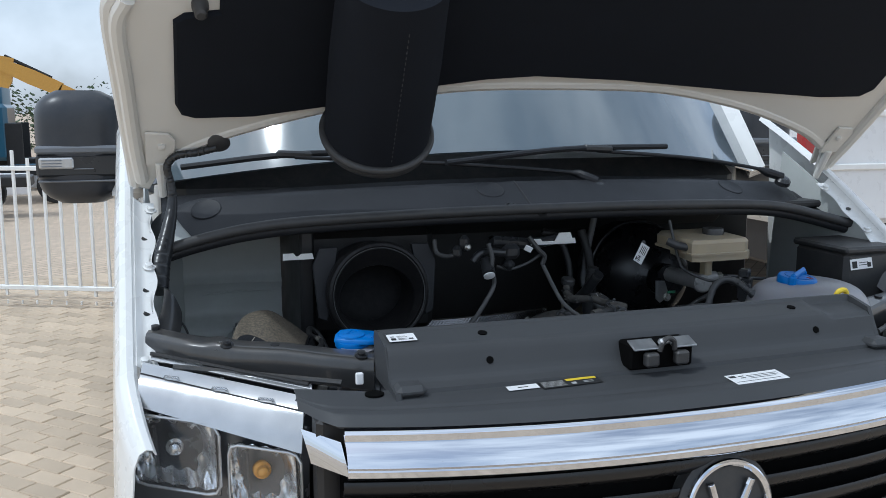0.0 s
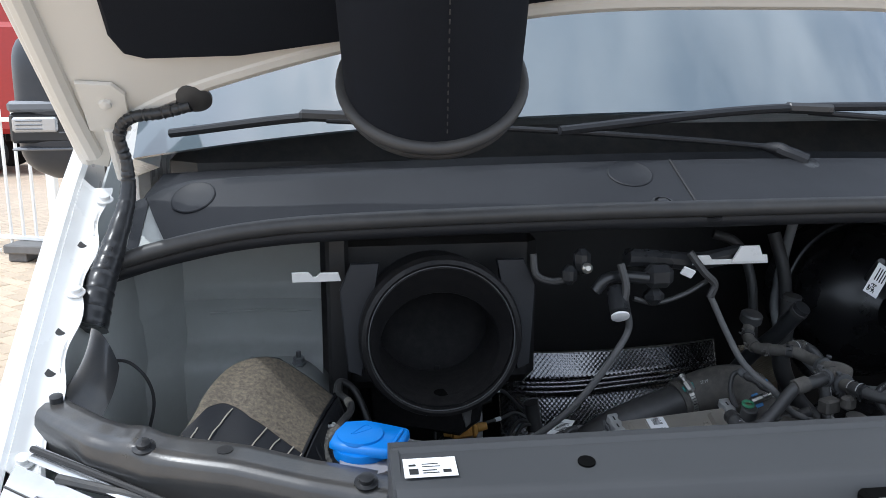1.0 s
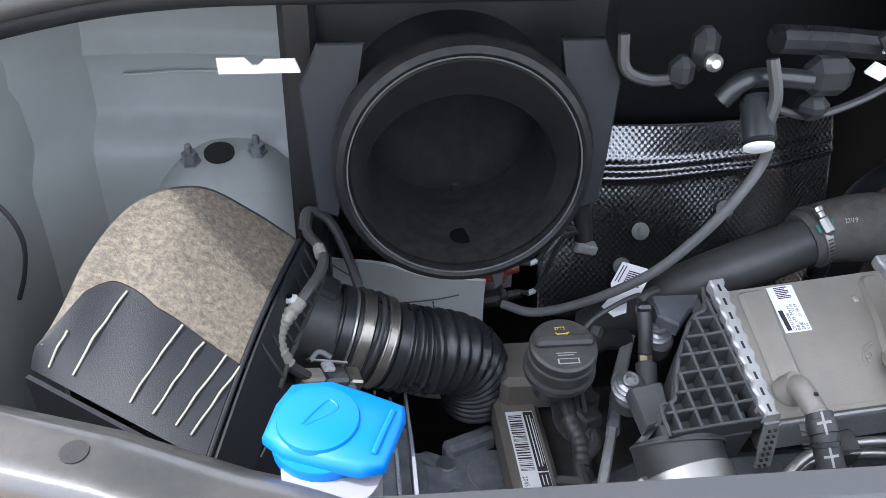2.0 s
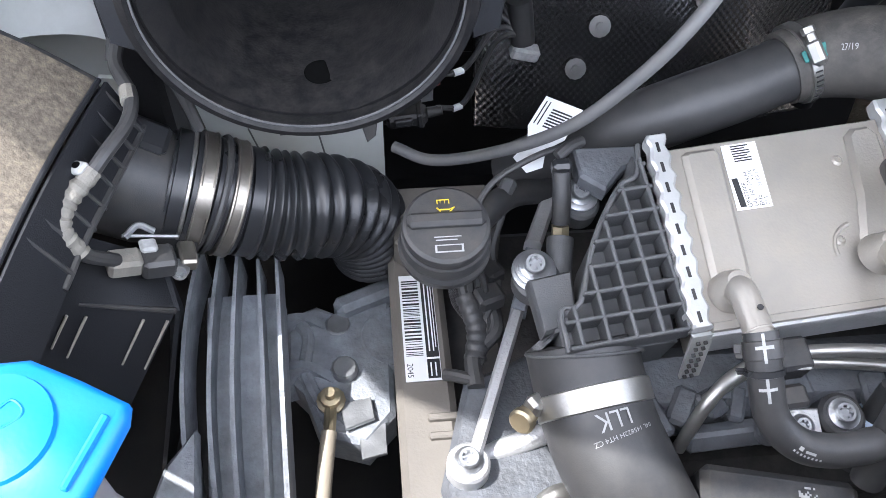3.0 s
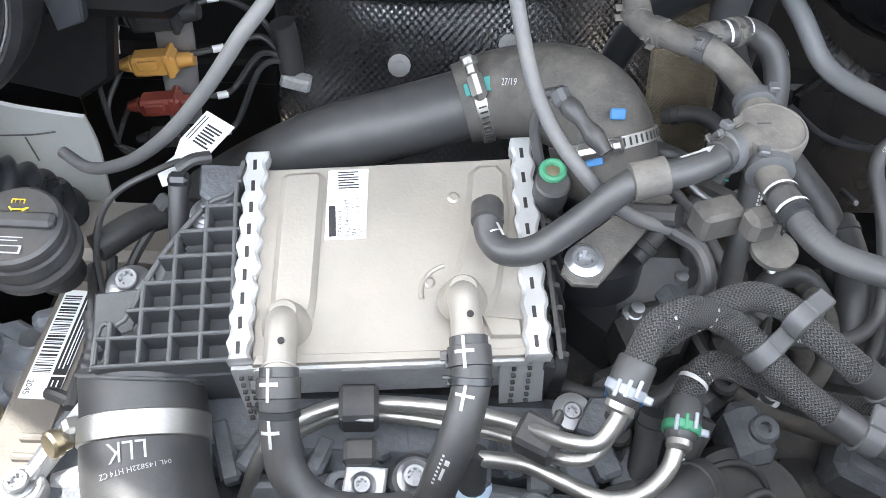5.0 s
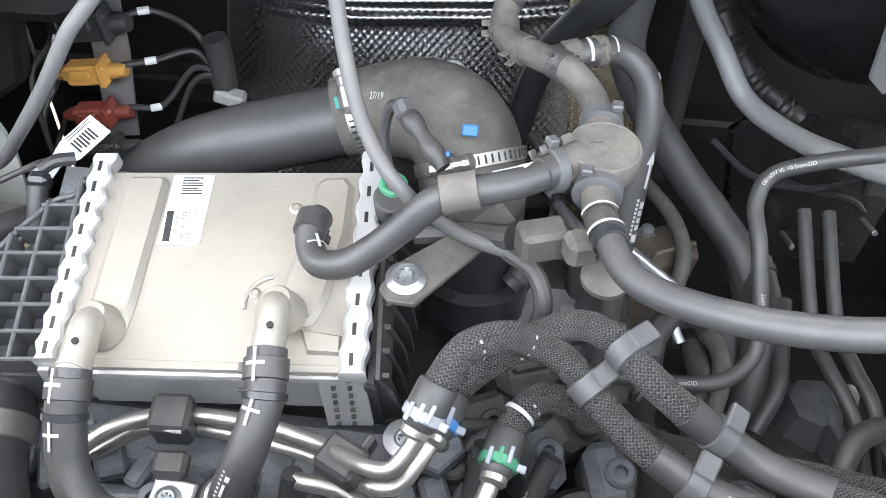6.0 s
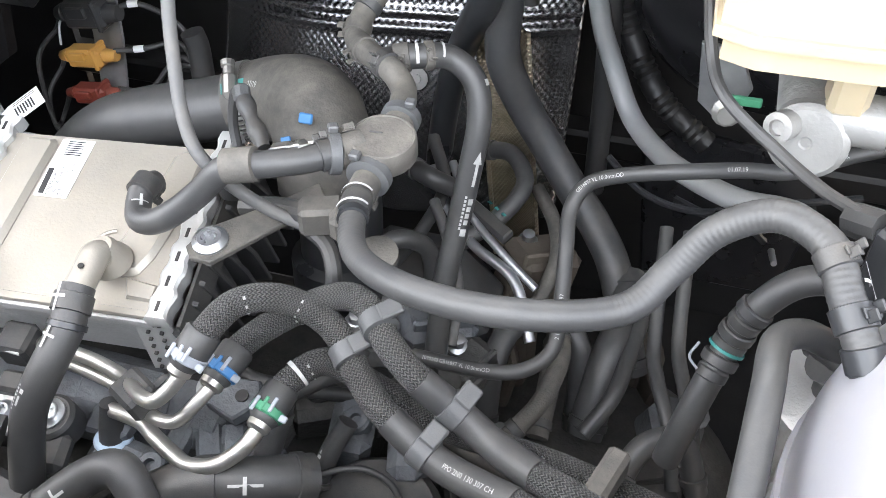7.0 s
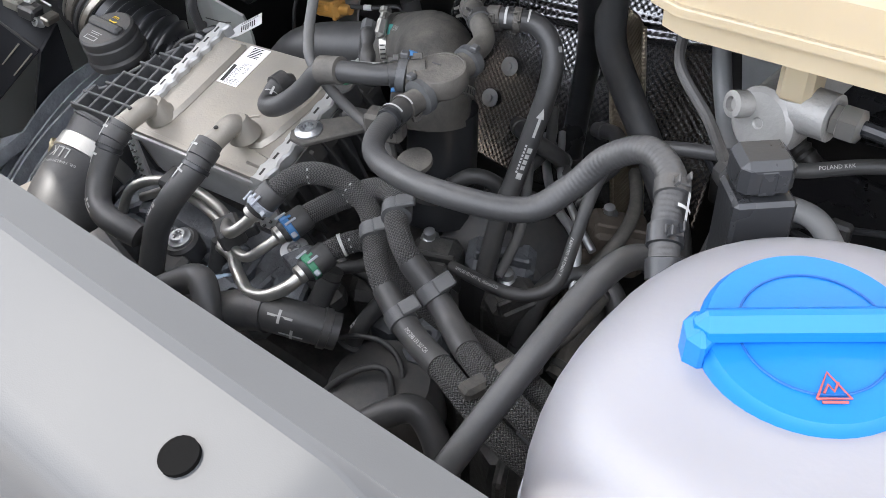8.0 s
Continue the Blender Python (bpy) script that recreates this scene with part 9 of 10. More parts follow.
DEEP = [([(0.055, 0.385, 0.90), (0.075, 0.40, 0.915), (0.10, 0.415, 0.925), (0.118, 0.432, 0.925), (0.13, 0.45, 0.90)], 0.006, RUBBER, "thin black hose below the braided hoses"),
        ([(0.10, 0.355, 0.87), (0.125, 0.372, 0.885), (0.155, 0.385, 0.885), (0.18, 0.38, 0.87), (0.19, 0.355, 0.84)], 0.0025, RUBBER, "thin black lead looped below the hoses"),
        ([(0.24, 0.47, 0.84), (0.262, 0.50, 0.86), (0.27, 0.54, 0.87), (0.262, 0.58, 0.86)], 0.008, RUBBER_DUSTY, "upright dusty hose low behind the engine"),
        ([(0.30, 0.50, 0.83), (0.318, 0.53, 0.85), (0.325, 0.57, 0.86), (0.33, 0.61, 0.87)], 0.007, RUBBER, "upright black hose low behind the engine"),
        ([(0.105, 0.72, 0.94), (0.130, 0.672, 0.925), (0.126, 0.62, 0.915), (0.105, 0.565, 0.90)], 0.006, RUBBER, "black taped lead behind the elbow"),
        ([(0.148, 0.74, 0.92), (0.182, 0.725, 0.932), (0.202, 0.69, 0.925), (0.182, 0.655, 0.905), (0.15, 0.63, 0.89)], 0.0085, RUBBER, "looped black hose behind the engine"),
        ([(0.13, 0.64, 0.93), (0.155, 0.60, 0.92), (0.175, 0.56, 0.905), (0.18, 0.52, 0.88)], 0.005, RUBBER_GREY, "grey lead behind the engine"),
        ([(0.21, 0.72, 0.90), (0.235, 0.68, 0.895), (0.245, 0.64, 0.885), (0.235, 0.60, 0.86)], 0.007, RUBBER_DUSTY, "dusty hose behind the engine"),
        ([(0.33, 0.42, 0.88), (0.345, 0.45, 0.90), (0.372, 0.462, 0.90), (0.39, 0.45, 0.86)], 0.009, RUBBER, "bent black hose near the filter"),
        ([(0.214, 0.505, 0.80), (0.214, 0.53, 0.85), (0.220, 0.562, 0.866), (0.240, 0.583, 0.868), (0.266, 0.586, 0.862), (0.285, 0.57, 0.84), (0.29, 0.54, 0.78)], 0.011, RUBBER, "bent black hose deep behind the engine"),
        ([(0.311, 0.655, 0.87), (0.316, 0.615, 0.86), (0.308, 0.57, 0.85), (0.300, 0.52, 0.80)], 0.016, RUBBER, "fat black hose deep behind the engine"),
        ([(0.258, 0.60, 0.83), (0.262, 0.55, 0.83), (0.262, 0.50, 0.81)], 0.010, RUBBER_DUSTY, "dusty upright hose deep behind the engine"),
        ([(0.335, 0.655, 0.935), (0.342, 0.57, 0.885), (0.349, 0.533, 0.88), (0.363, 0.497, 0.87), (0.375, 0.46, 0.84)], 0.006, RUBBER, "thin black hose deep beside the filter"),
        ([(0.355, 0.655, 0.935), (0.361, 0.573, 0.888), (0.370, 0.533, 0.88), (0.381, 0.50, 0.87), (0.39, 0.46, 0.83)], 0.006, RUBBER, "thin black hose deep beside the filter"),
        ([(0.11, 0.70, 0.92), (0.135, 0.665, 0.905), (0.17, 0.63, 0.895), (0.215, 0.60, 0.89), (0.24, 0.56, 0.86)], 0.005, ZINC, "thin metal pipe deep behind the engine"),
        ([(0.13, 0.70, 0.93), (0.16, 0.655, 0.91), (0.20, 0.62, 0.90), (0.235, 0.60, 0.885)], 0.004, ZINC, "thin metal pipe deep behind the engine"),
        ([(0.10, 0.66, 0.95), (0.13, 0.64, 0.955), (0.15, 0.66, 0.93), (0.14, 0.69, 0.90)], 0.009, RUBBER, "looped black hose behind the elbow"),
        ([(0.095, 0.54, 0.93), (0.12, 0.56, 0.95), (0.145, 0.575, 0.93), (0.15, 0.57, 0.87)], 0.008, RUBBER, "short black hose below the valve"),
        ([(0.16, 0.46, 0.88), (0.19, 0.445, 0.865), (0.23, 0.44, 0.85), (0.27, 0.45, 0.82)], 0.007, RUBBER_DUSTY, "dusty hose low beside the engine"),
        ([(0.02, 0.44, 0.90), (0.05, 0.425, 0.905), (0.09, 0.43, 0.90), (0.13, 0.45, 0.88)], 0.006, RUBBER, "thin black lead below the cooler end")]
for pts, r, m, lb in DEEP:
    hose("coolant_hose" if "hose" in lb else "metal_pipe" if "pipe" in lb else "cable", pts, r, m, lb, "hose" if "hose" in lb else "pipe" if "pipe" in lb else "cable", n=14, ends=PLASTIC if r > 0.0075 else None)

# ---- clamps, clips, couplings and prints on the hoses ----
def clamp(parent, pts, s, r, width=0.010, material=PLASTIC_SMOOTH, ear=90, name="clamp", rod=True):
    p, d = on_line(pts, s)
    u, v, w = side_axes(d, (0, -0.3, 1))
    sh = Shape().lathe(p - d * width / 2, d, [(r - 0.0002, 0), (r + 0.0011, 0.0005), (r + 0.0011, width - 0.0005), (r - 0.0002, width)], 32)
    c = part(name, sh, material, parent)
    a = radians(ear)
    e = u * math.cos(a) + v * math.sin(a)
    t = -u * math.sin(a) + v * math.cos(a)
    if rod:
        for o in (-0.0032, 0.0032):
            part("ear", Shape().box(p + e * (r + 0.0032) + t * o + d * o * 0.6, (width * 0.5, 0.0016, 0.0062), 0.0006, np.array([d, t, e]).T), material, c)
        part("band_bridge", Shape().box(p + e * (r + 0.0012), (width * 0.45, 0.011, 0.0014), 0.0005, np.array([d, t, e]).T), material, c)
    return c


def worm_clamp(parent, pts, s, r, screw_turn, width=0.009, tint=None, way=1):
    """A steel band with slots and a screw housing."""
    p, d = on_line(pts, s)
    u, v, w = side_axes(d, (0, -0.3, 1))
    c = part("worm_clamp", Shape().lathe(p - d * width / 2, d, [(r, 0), (r + 0.0014, 0.0005), (r + 0.0014, width - 0.0005), (r, width)], 40), STEEL, parent, "steel worm-drive clamp")
    for i in range(22):
        a = radians(screw_turn + way * (25 + 7 * i))
        e = u * math.cos(a) + v * math.sin(a)
        t = -u * math.sin(a) + v * math.cos(a)
        part("slot", Shape().box(p + e * (r + 0.0016), (width * 0.62, 0.0014, 0.0012), 0.0003, np.array([d, t, e]).T), DARK, c)
    a = radians(screw_turn)
    e = u * math.cos(a) + v * math.sin(a)
    t = -u * math.sin(a) + v * math.cos(a)
    q = p + e * (r + 0.0065)
    part("housing", Shape().box(q, (width * 1.2, 0.024, 0.011), 0.004, np.array([d, t, e]).T), STEEL, c)
    part("screw", Shape().lathe(q - t * 0.010, -t, [(0.0045, 0), (0.0045, 0.006), (0.006, 0.007), (0.006, 0.012), (0.004, 0.013)], 10), STEEL, c)
    if tint:
        part("paint_dab", Shape().box(p + e * (r + 0.0022) + d * 0.009, (0.006, 0.012, 0.0016), 0.0006, np.array([d, t, e]).T), tint, c)
        part("paint_dab", Shape().box(p + e * (r + 0.0022) - d * 0.008, (0.004, 0.010, 0.0016), 0.0006, np.array([d, t, e]).T), tint, c)
    return c


CROSS = [(-0.009, -0.001, 0.018, 0.002), (-0.001, -0.006, 0.002, 0.012)]

# fittings go under one thing per run of hoses
clamp(of(H_MAIN), H_MAIN, 0.020, 0.0088, 0.018, RUBBER_DUSTY, 200, "sleeve")
clamp(of(H_MAIN), H_MAIN, 0.040, 0.0088, 0.014, PLASTIC, 170, "coupling")
clamp(of(H_MAIN), H_MAIN, 0.052, 0.0088, 0.006, PLASTIC_SMOOTH, 170)
L = line_length(H_MAIN)
clamp(of(H_MAIN), H_MAIN, L - 0.030, 0.0088, 0.012, PLASTIC_SMOOTH, -30)
clamp(of(H_MAIN), H_MAIN, L - 0.012, 0.0088, 0.012, PLASTIC_SMOOTH, -60)
clamp(of(H_MAIN), H_MAIN, L - 0.058, 0.0088, 0.010, PLASTIC, -30)
clamp(of(H_LEFT), H_LEFT, 0.004, 0.0096, 0.016, RUBBER_DUSTY, 60, "sleeve")
clamp(of(H_LEFT), H_LEFT, 0.078, 0.0106, 0.022, RUBBER_DUSTY, 60, "sleeve", rod=False)
LL = line_length(H_LEFT)
clamp(of(H_LEFT), H_LEFT, LL - 0.012, 0.0096, 0.014, PLASTIC, 150)
part("end_cap", Shape().lathe((0.089, 0.674, 1.122), (0.1, -0.25, 1), [(0.014, 0), (0.0185, 0.004), (0.0185, 0.016), (0.016, 0.019), (0.004, 0.020)], 28), PLASTIC, of(H_TEE), "round black end cap")
clamp(of(H_TEE), H_TEE, 0.055, 0.0098, 0.012, RUBBER_DUSTY, 90)
clamp(of(H_TEE), H_TEE, 0.082, 0.0098, 0.012, RUBBER_DUSTY, 90)
clamp(of(H_ARROW), H_ARROW, 0.014, 0.0098, 0.012, RUBBER_DUSTY, 60)
clamp(of(H_ARROW), H_ARROW, 0.034, 0.0098, 0.007, RUBBER_DUSTY, 40)
clamp(of(H_TEE), H_TEE, 0.030, 0.0098, 0.008, PLASTIC, 60)
clamp(of(H_TEE), H_TEE, 0.118, 0.0098, 0.010, PLASTIC, 40)
clamp(of(H_LEFT), H_LEFT, 0.022, 0.0094, 0.010, PLASTIC, 60)
clamp(of(C_1), C_1, 0.012, 0.0123, 0.013, PLASTIC, 120)
clamp(of(C_2), C_2, 0.012, 0.0123, 0.013, PLASTIC, 120)
clamp(of(C_1), C_1, 0.027, 0.0122, 0.005, PLASTIC_SMOOTH, 120)
clamp(of(C_2), C_2, 0.027, 0.0122, 0.005, PLASTIC_SMOOTH, 120)

def mark(pts, r, s, turn, rows=CROSS):
    """White paint on a hose."""
    part("paint_mark", hose_bars(Shape(), pts, r, s, turn, rows), PRINT, of(pts), "white paint mark")


for pts in (C_1, C_2):
    mark(pts, 0.0136, 0.010, 20)
    mark(pts, 0.0124, 0.036, 20)
for pts, s in ((C_1, 0.080), (C_2, 0.070)):
    mark(pts, 0.0124, s, 30, [(0.0024 * i, 0.0, 0.0012, 0.0016) for i in range(8)] + [(0.002, 0.003, 0.003, 0.0028), (0.007, 0.003, 0.007, 0.0018)])
mark(H_LEFT, 0.0094, LL - 0.030, 40)
mark(H_MAIN, 0.0109, L - 0.045, -70)
mark(H_MAIN, 0.0109, L - 0.006, -70)
RING = [(0, -0.012, 0.002, 0.026)]
mark(H_MAIN, 0.0109, 0.046, 20, RING)
mark(H_MAIN, 0.0109, 0.030, 20, RING)
mark(H_ARROW, 0.0098, 0.024, 20, RING)
mark(H_ARROW, 0.0098, 0.042, 20, [(0, -0.008, 0.0016, 0.018)])
mark(H_ARROW, 0.0098, 0.078, 10, [(0, -0.002, 0.004, 0.004)])

sh = Shape()
AT = [(0, -0.0012), (0.018, -0.0012), (0.018, -0.0036), (0.028, 0.0), (0.018, 0.0036), (0.018, 0.0012), (0, 0.0012)]


def hose_arrow(shape, pts, r, start, turn, flip=1):
    wrap_on(pts, r, start, turn, [(x, y * 1.0) for x, y in AT], [(0, 1, 5, 6), (1, 2, 3), (1, 3, 5), (5, 3, 4)], shape, flip=flip)


hose_arrow(sh, H_LEFT, 0.0093, 0.058, 20, -1)
part("arrow_print", sh, PRINT, of(H_LEFT))
sh = Shape()
hose_arrow(sh, H_ARROW, 0.0096, 0.156, 40, -1)
hose_bars(sh, H_ARROW, 0.0096, 0.160, 52, [(0.004 + 0.0032 * i, -0.002, 0.0021, 0.0017) for i in range(9)])
hose_bars(sh, H_ARROW, 0.0096, 0.166, 40, [(0.0, -0.001, 0.005, 0.0042), (0.0065, -0.001, 0.004, 0.0036), (0.012, -0.001, 0.004, 0.0036), (0.0175, -0.001, 0.004, 0.0036), (0.025, -0.002, 0.006, 0.005)])
part("arrow_print", sh, PRINT, of(H_ARROW))
sh = Shape()
for start, turn, body in ((0.010, 47, "1090240 GB16897 VL 10.0mmOD"), (0.125, 50, "2 1090240 GB16897"), (0.235, 42, "GB16897 VL 10.0mmOD"), (0.345, 42, "01.07.19"), (0.405, 38, "POLAND KRK")):
    part("line_print", hose_print(Shape(), H_THIN, 0.0059, start, turn, body, 0.0040), PRINT, of(H_THIN))
sh = Shape()
hose_print(sh, CP_2, 0.0400, 0.050, 40, "27/19", 0.0078)
part("date_print", sh, PRINT, of(CP_2))
sh = Shape()
for body, size, start, turn in (("LLK", 0.016, 0.058, -14), ("04L 145822H HT4 CZ", 0.0050, 0.073, -32)):
    pts, fs = letters(body, size)
    wrap_on(H_LLK, 0.0425, start, turn, [(y, -x) for x, y in pts], fs, sh)
part("hose_print", sh, PRINT, of(H_LLK))

# clamps on the charge air path
worm_clamp(of(CP_2), CP_2, 0.014, 0.0348, 20, 0.010, TEAL)
Lc = line_length(CP_2)
worm_clamp(of(CP_2), CP_2, 0.142, 0.0400, 32, 0.010, BLUE_CLIP, -1)
p, d = on_line(H_LLK, 0.045)
u, v, w = side_axes(d, (0, -0.3, 1))
band = part("band_clamp", Shape().lathe(p - d * 0.009, d, [(0.0424, 0), (0.0438, 0.001), (0.0438, 0.017), (0.0424, 0.018)], 48), STEEL, of(H_LLK), "broad steel band clamp")
part("band_screw", Shape().lathe(p - u * 0.006 - v * 0.0 + vec((-0.050, -0.010, 0.006)), (-0.5, -0.6, 0.3), [(0.008, 0), (0.008, 0.006), (0.010, 0.007), (0.010, 0.012), (0.008, 0.014)], 14), BRASS, of(H_LLK))
sh = Shape()
part("band_lug", Shape().box(p + vec((-0.044, -0.004, 0.006)), (0.018, 0.014, 0.016), 0.003, (0, 20, 30)), STEEL, of(H_LLK))

# valve housing where the hoses meet
VALVE_PL = mat("dusty_valve_plastic", (0.085, 0.078, 0.070), 0.72, var=0.25, bump=0.2, bump_scale=500, dust=0.7, dust_col=(0.19, 0.175, 0.15), dust_scale=60)
valve = thing("coolant_valve", "dusty round plastic coolant valve between hoses", "valve", (0.141, 0.497, 1.06))
part("body", Shape().lathe((0.141, 0.497, 1.080), (0.02, -0.12, 1), [(0.012, 0), (0.0205, 0.006), (0.0225, 0.009), (0.0225, 0.022), (0.0215, 0.0245), (0.0200, 0.0250), (0.0195, 0.0240), (0.003, 0.0245)], 40), VALVE_PL, valve, "dusty flat disc of the valve")
part("seam", Shape().box((0.136, 0.4965, 1.1048), (0.009, 0.0014, 0.0012), 0.0004, (-7, 0, 4)), PLASTIC, valve)
for q, r in (((0.139, 0.472, 1.087), 0.0120), ((0.141, 0.532, 1.093), 0.0110), ((0.112, 0.480, 1.094), 0.0110)):
    a, q = vec((0.141, 0.497, 1.089)), vec(q)
    d = unit(q - a)
    part("port", Shape().tube([tuple(a), tuple(q)], r, 16), VALVE_PL, valve)
    clamp = part("clamp", Shape().lathe(tuple(q - d * 0.004), d, [(r + 0.0005, -0.001), (r + 0.0030, 0), (r + 0.0030, 0.007), (r + 0.0005, 0.008)], 28), GREY_PL, valve, "spring hose clamp")
    up = unit(vec((0, 0, 1)) - d * d[2])
    part("clamp_lug", Shape().box(tuple(q + up * (r + 0.004) + np.cross(d, up) * 0.008), (0.007, 0.007, 0.005), 0.001, np.array([d, np.cross(up, d), up]).T), GREY_PL, clamp)
cn = thing("plug_connector", "dusty grey plug connector below the coolant valve", "connector", (0.12, 0.45, 1.05))
part("body", Shape().box((0.110, 0.456, 1.060), (0.030, 0.020, 0.022), 0.003, (0, 0, 20)), RUBBER_DUSTY, cn)
part("arm", Shape().tube([(0.092, 0.470, 1.046), (0.06, 0.487, 1.030), (0.03, 0.49, 1.022)], 0.008, 10), PLASTIC, cn)
part("collar", Shape().box((0.132, 0.444, 1.068), (0.020, 0.018, 0.020), 0.004, (0, 0, 20)), RUBBER_DUSTY, cn)
part("lead", Shape().tube([(0.090, 0.470, 1.034), (0.108, 0.462, 1.026), (0.116, 0.450, 1.010), (0.112, 0.445, 0.985)], 0.006, 10), PLASTIC, cn)
part("disc", Shape().lathe((0.150, 0.448, 1.040), (0, -0.2, 1), [(0.015, 0), (0.015, 0.004), (0.012, 0.005)], 24), RUBBER_DUSTY, cn)
boost = thing("boost_sensor", "black boost pressure sensor plug on the air elbow", "sensor", (0.03, 0.56, 1.06))
part("body", Shape().tube([(0.018, 0.537, 1.083), (0.030, 0.523, 1.077), (0.045, 0.507, 1.066)], lambda s, t: 0.0062 + 0.0012 * math.sin(s * 260), 12, 10), PLASTIC, boost)
part("plug", Shape().box((0.0145, 0.541, 1.085), (0.012, 0.014, 0.012), 0.003, (30, 20, 40)), GREY_PL, boost)
part("lead", Shape().tube([(0.012, 0.545, 1.086), (0.004, 0.549, 1.078), (0.0, 0.545, 1.055), (0.006, 0.535, 1.03)], 0.004, 8), RUBBER, boost)
part("blue_tag", Shape().box((0.058, 0.552, 1.064), (0.011, 0.003, 0.008), 0.001, (-30, 0, 0)), BLUE_CLIP, boost, "small blue paper tag")

# refrigerant couplings
def coupling(pts, tint, name):
    c = thing("pipe_coupling", "pipe coupling with " + name + " plastic clip", "coupling", tuple(vec(pts[0]) - vec((0, 0, 0.02))), "pipe couplings")
    p, d = on_line(pts, 0.0)
    q, d2 = on_line(pts, 0.018)
    part("sleeve", Shape().lathe(p - d * 0.004, d, [(0.0085, 0), (0.0105, 0.003), (0.0105, 0.010), (0.0122, 0.012), (0.0122, 0.026), (0.0112, 0.028)], 24), RUBBER, c)
    part("clip", Shape().lathe(p + d * 0.001, d, [(0.0118, 0), (0.0128, 0.001), (0.0128, 0.006), (0.0118, 0.007)], 24), tint, c)
    u, v, w = side_axes(d, (0, -0.3, 1))
    for k, o in enumerate((-0.006, 0.0, 0.006)):
        part("clip_tab", Shape().box(p + d * (0.004 + 0.002 * k) + u * 0.0122 + v * o, (0.011, 0.0028, 0.0016), 0.0006, np.array([d, v, u]).T), CLIP_PL if k != 1 else tint, c)
    part("tab", Shape().box(p + d * 0.004 + u * 0.004 + v * 0.0135, (0.005, 0.007, 0.0025), 0.0008, np.array([d, v, u]).T), CLIP_PL, c)
    part("ferrule", Shape().lathe(p - d * 0.010, d, [(0.0065, 0), (0.0085, 0.002), (0.0085, 0.006), (0.0065, 0.008)], 20), STEEL, c)
    return c


coupling(B_1, CLIP_PL, "white")
coupling(B_2, BLUE_CLIP, "blue")
coupling(B_3, GREEN, "green")
S_2 = [(0.058, 0.372, 0.970), (0.050, 0.358, 0.962), (0.038, 0.345, 0.952), (0.020, 0.346, 0.948), (0.0, 0.358, 0.942), (-0.02, 0.368, 0.938), (-0.06, 0.378, 0.934), (-0.10, 0.384, 0.930), (-0.135, 0.382, 0.926), (-0.17, 0.368, 0.91)]
S_3 = [(0.095, 0.359, 0.954), (0.088, 0.343, 0.945), (0.072, 0.330, 0.936), (0.052, 0.328, 0.930), (0.036, 0.334, 0.928), (0.018, 0.342, 0.930), (0.0, 0.352, 0.928), (-0.03, 0.36, 0.92)]
solid("refrigerant_pipe", Shape().tube(S_2, 0.0048, 14), STEEL, "bright bent steel refrigerant pipe", "pipe")
solid("refrigerant_pipe", Shape().tube(S_3, 0.0058, 14), STEEL, "bright bent steel refrigerant pipe", "pipe")
holder = thing("pipe_clip", "black plastic clip holding steel pipes", "pipe clip", (-0.115, 0.375, 0.93), "pipe clips")
part("block", Shape().box((-0.112, 0.380, 0.944), (0.026, 0.026, 0.026), 0.003, (12, 0, 4)), PLASTIC, holder)
part("foot", Shape().box((-0.110, 0.358, 0.925), (0.022, 0.018, 0.012), 0.003, (12, 0, 4)), PLASTIC, holder)
part("plate", Shape().plate([(-0.014, -0.016), (0.014, -0.018), (0.016, 0.010), (-0.012, 0.012)], (-0.107, 0.342, 0.912), (1, 0, 0), (0, 1, 0.25), 0, 0.006, 0.002), ALU, holder)
screw((-0.107, 0.338, 0.917), (0, -0.25, 1), 0.006, holder, high=0.005)
part("strap", Shape().box((-0.112, 0.367, 0.951), (0.022, 0.003, 0.003), 0.0008), PRINT, holder)
holder = thing("pipe_clip", "black plastic clip holding steel pipes", "pipe clip", (0.0, 0.355, 0.94), "pipe clips")
part("block", Shape().box((0.004, 0.354, 0.958), (0.028, 0.024, 0.022), 0.003, (12, 0, -28)), PLASTIC, holder)
part("latch", Shape().box((0.014, 0.362, 0.956), (0.006, 0.026, 0.014), 0.002, (12, 0, -28)), PLASTIC, holder)
lug = thing("mounting_lug", "cast lug with a star bolt between the hoses", "lug", (-0.068, 0.345, 0.90))
part("lug", Shape().lathe((-0.073, 0.350, 0.895), (0, -0.25, 1), [(0.018, 0), (0.018, 0.020), (0.015, 0.023)], 24), PLASTIC, lug)
screw((-0.073, 0.345, 0.918), (0, -0.25, 1), 0.008, lug, high=0.006)
part("arm", Shape().box((-0.066, 0.325, 0.90), (0.03, 0.03, 0.016), 0.005, (14, 0, 10)), PLASTIC, lug)
lug = thing("mounting_lug", "grey cast lug with a hole by the blue coupling", "lug", (0.05, 0.39, 0.91))
part("lug", Shape().plate([(-0.016, -0.010), (0.010, -0.018), (0.026, 0.0), (0.018, 0.016), (-0.004, 0.014)], (0.050, 0.392, 0.925), (1, 0, 0), (0, 1, 0.2), -0.008, 0.004, 0.002), GREY_CAST, lug)
part("hole", Shape().lathe((0.060, 0.392, 0.928), (0, -0.2, 1), [(0.005, 0), (0.005, 0.002)], 16), DARK, lug)
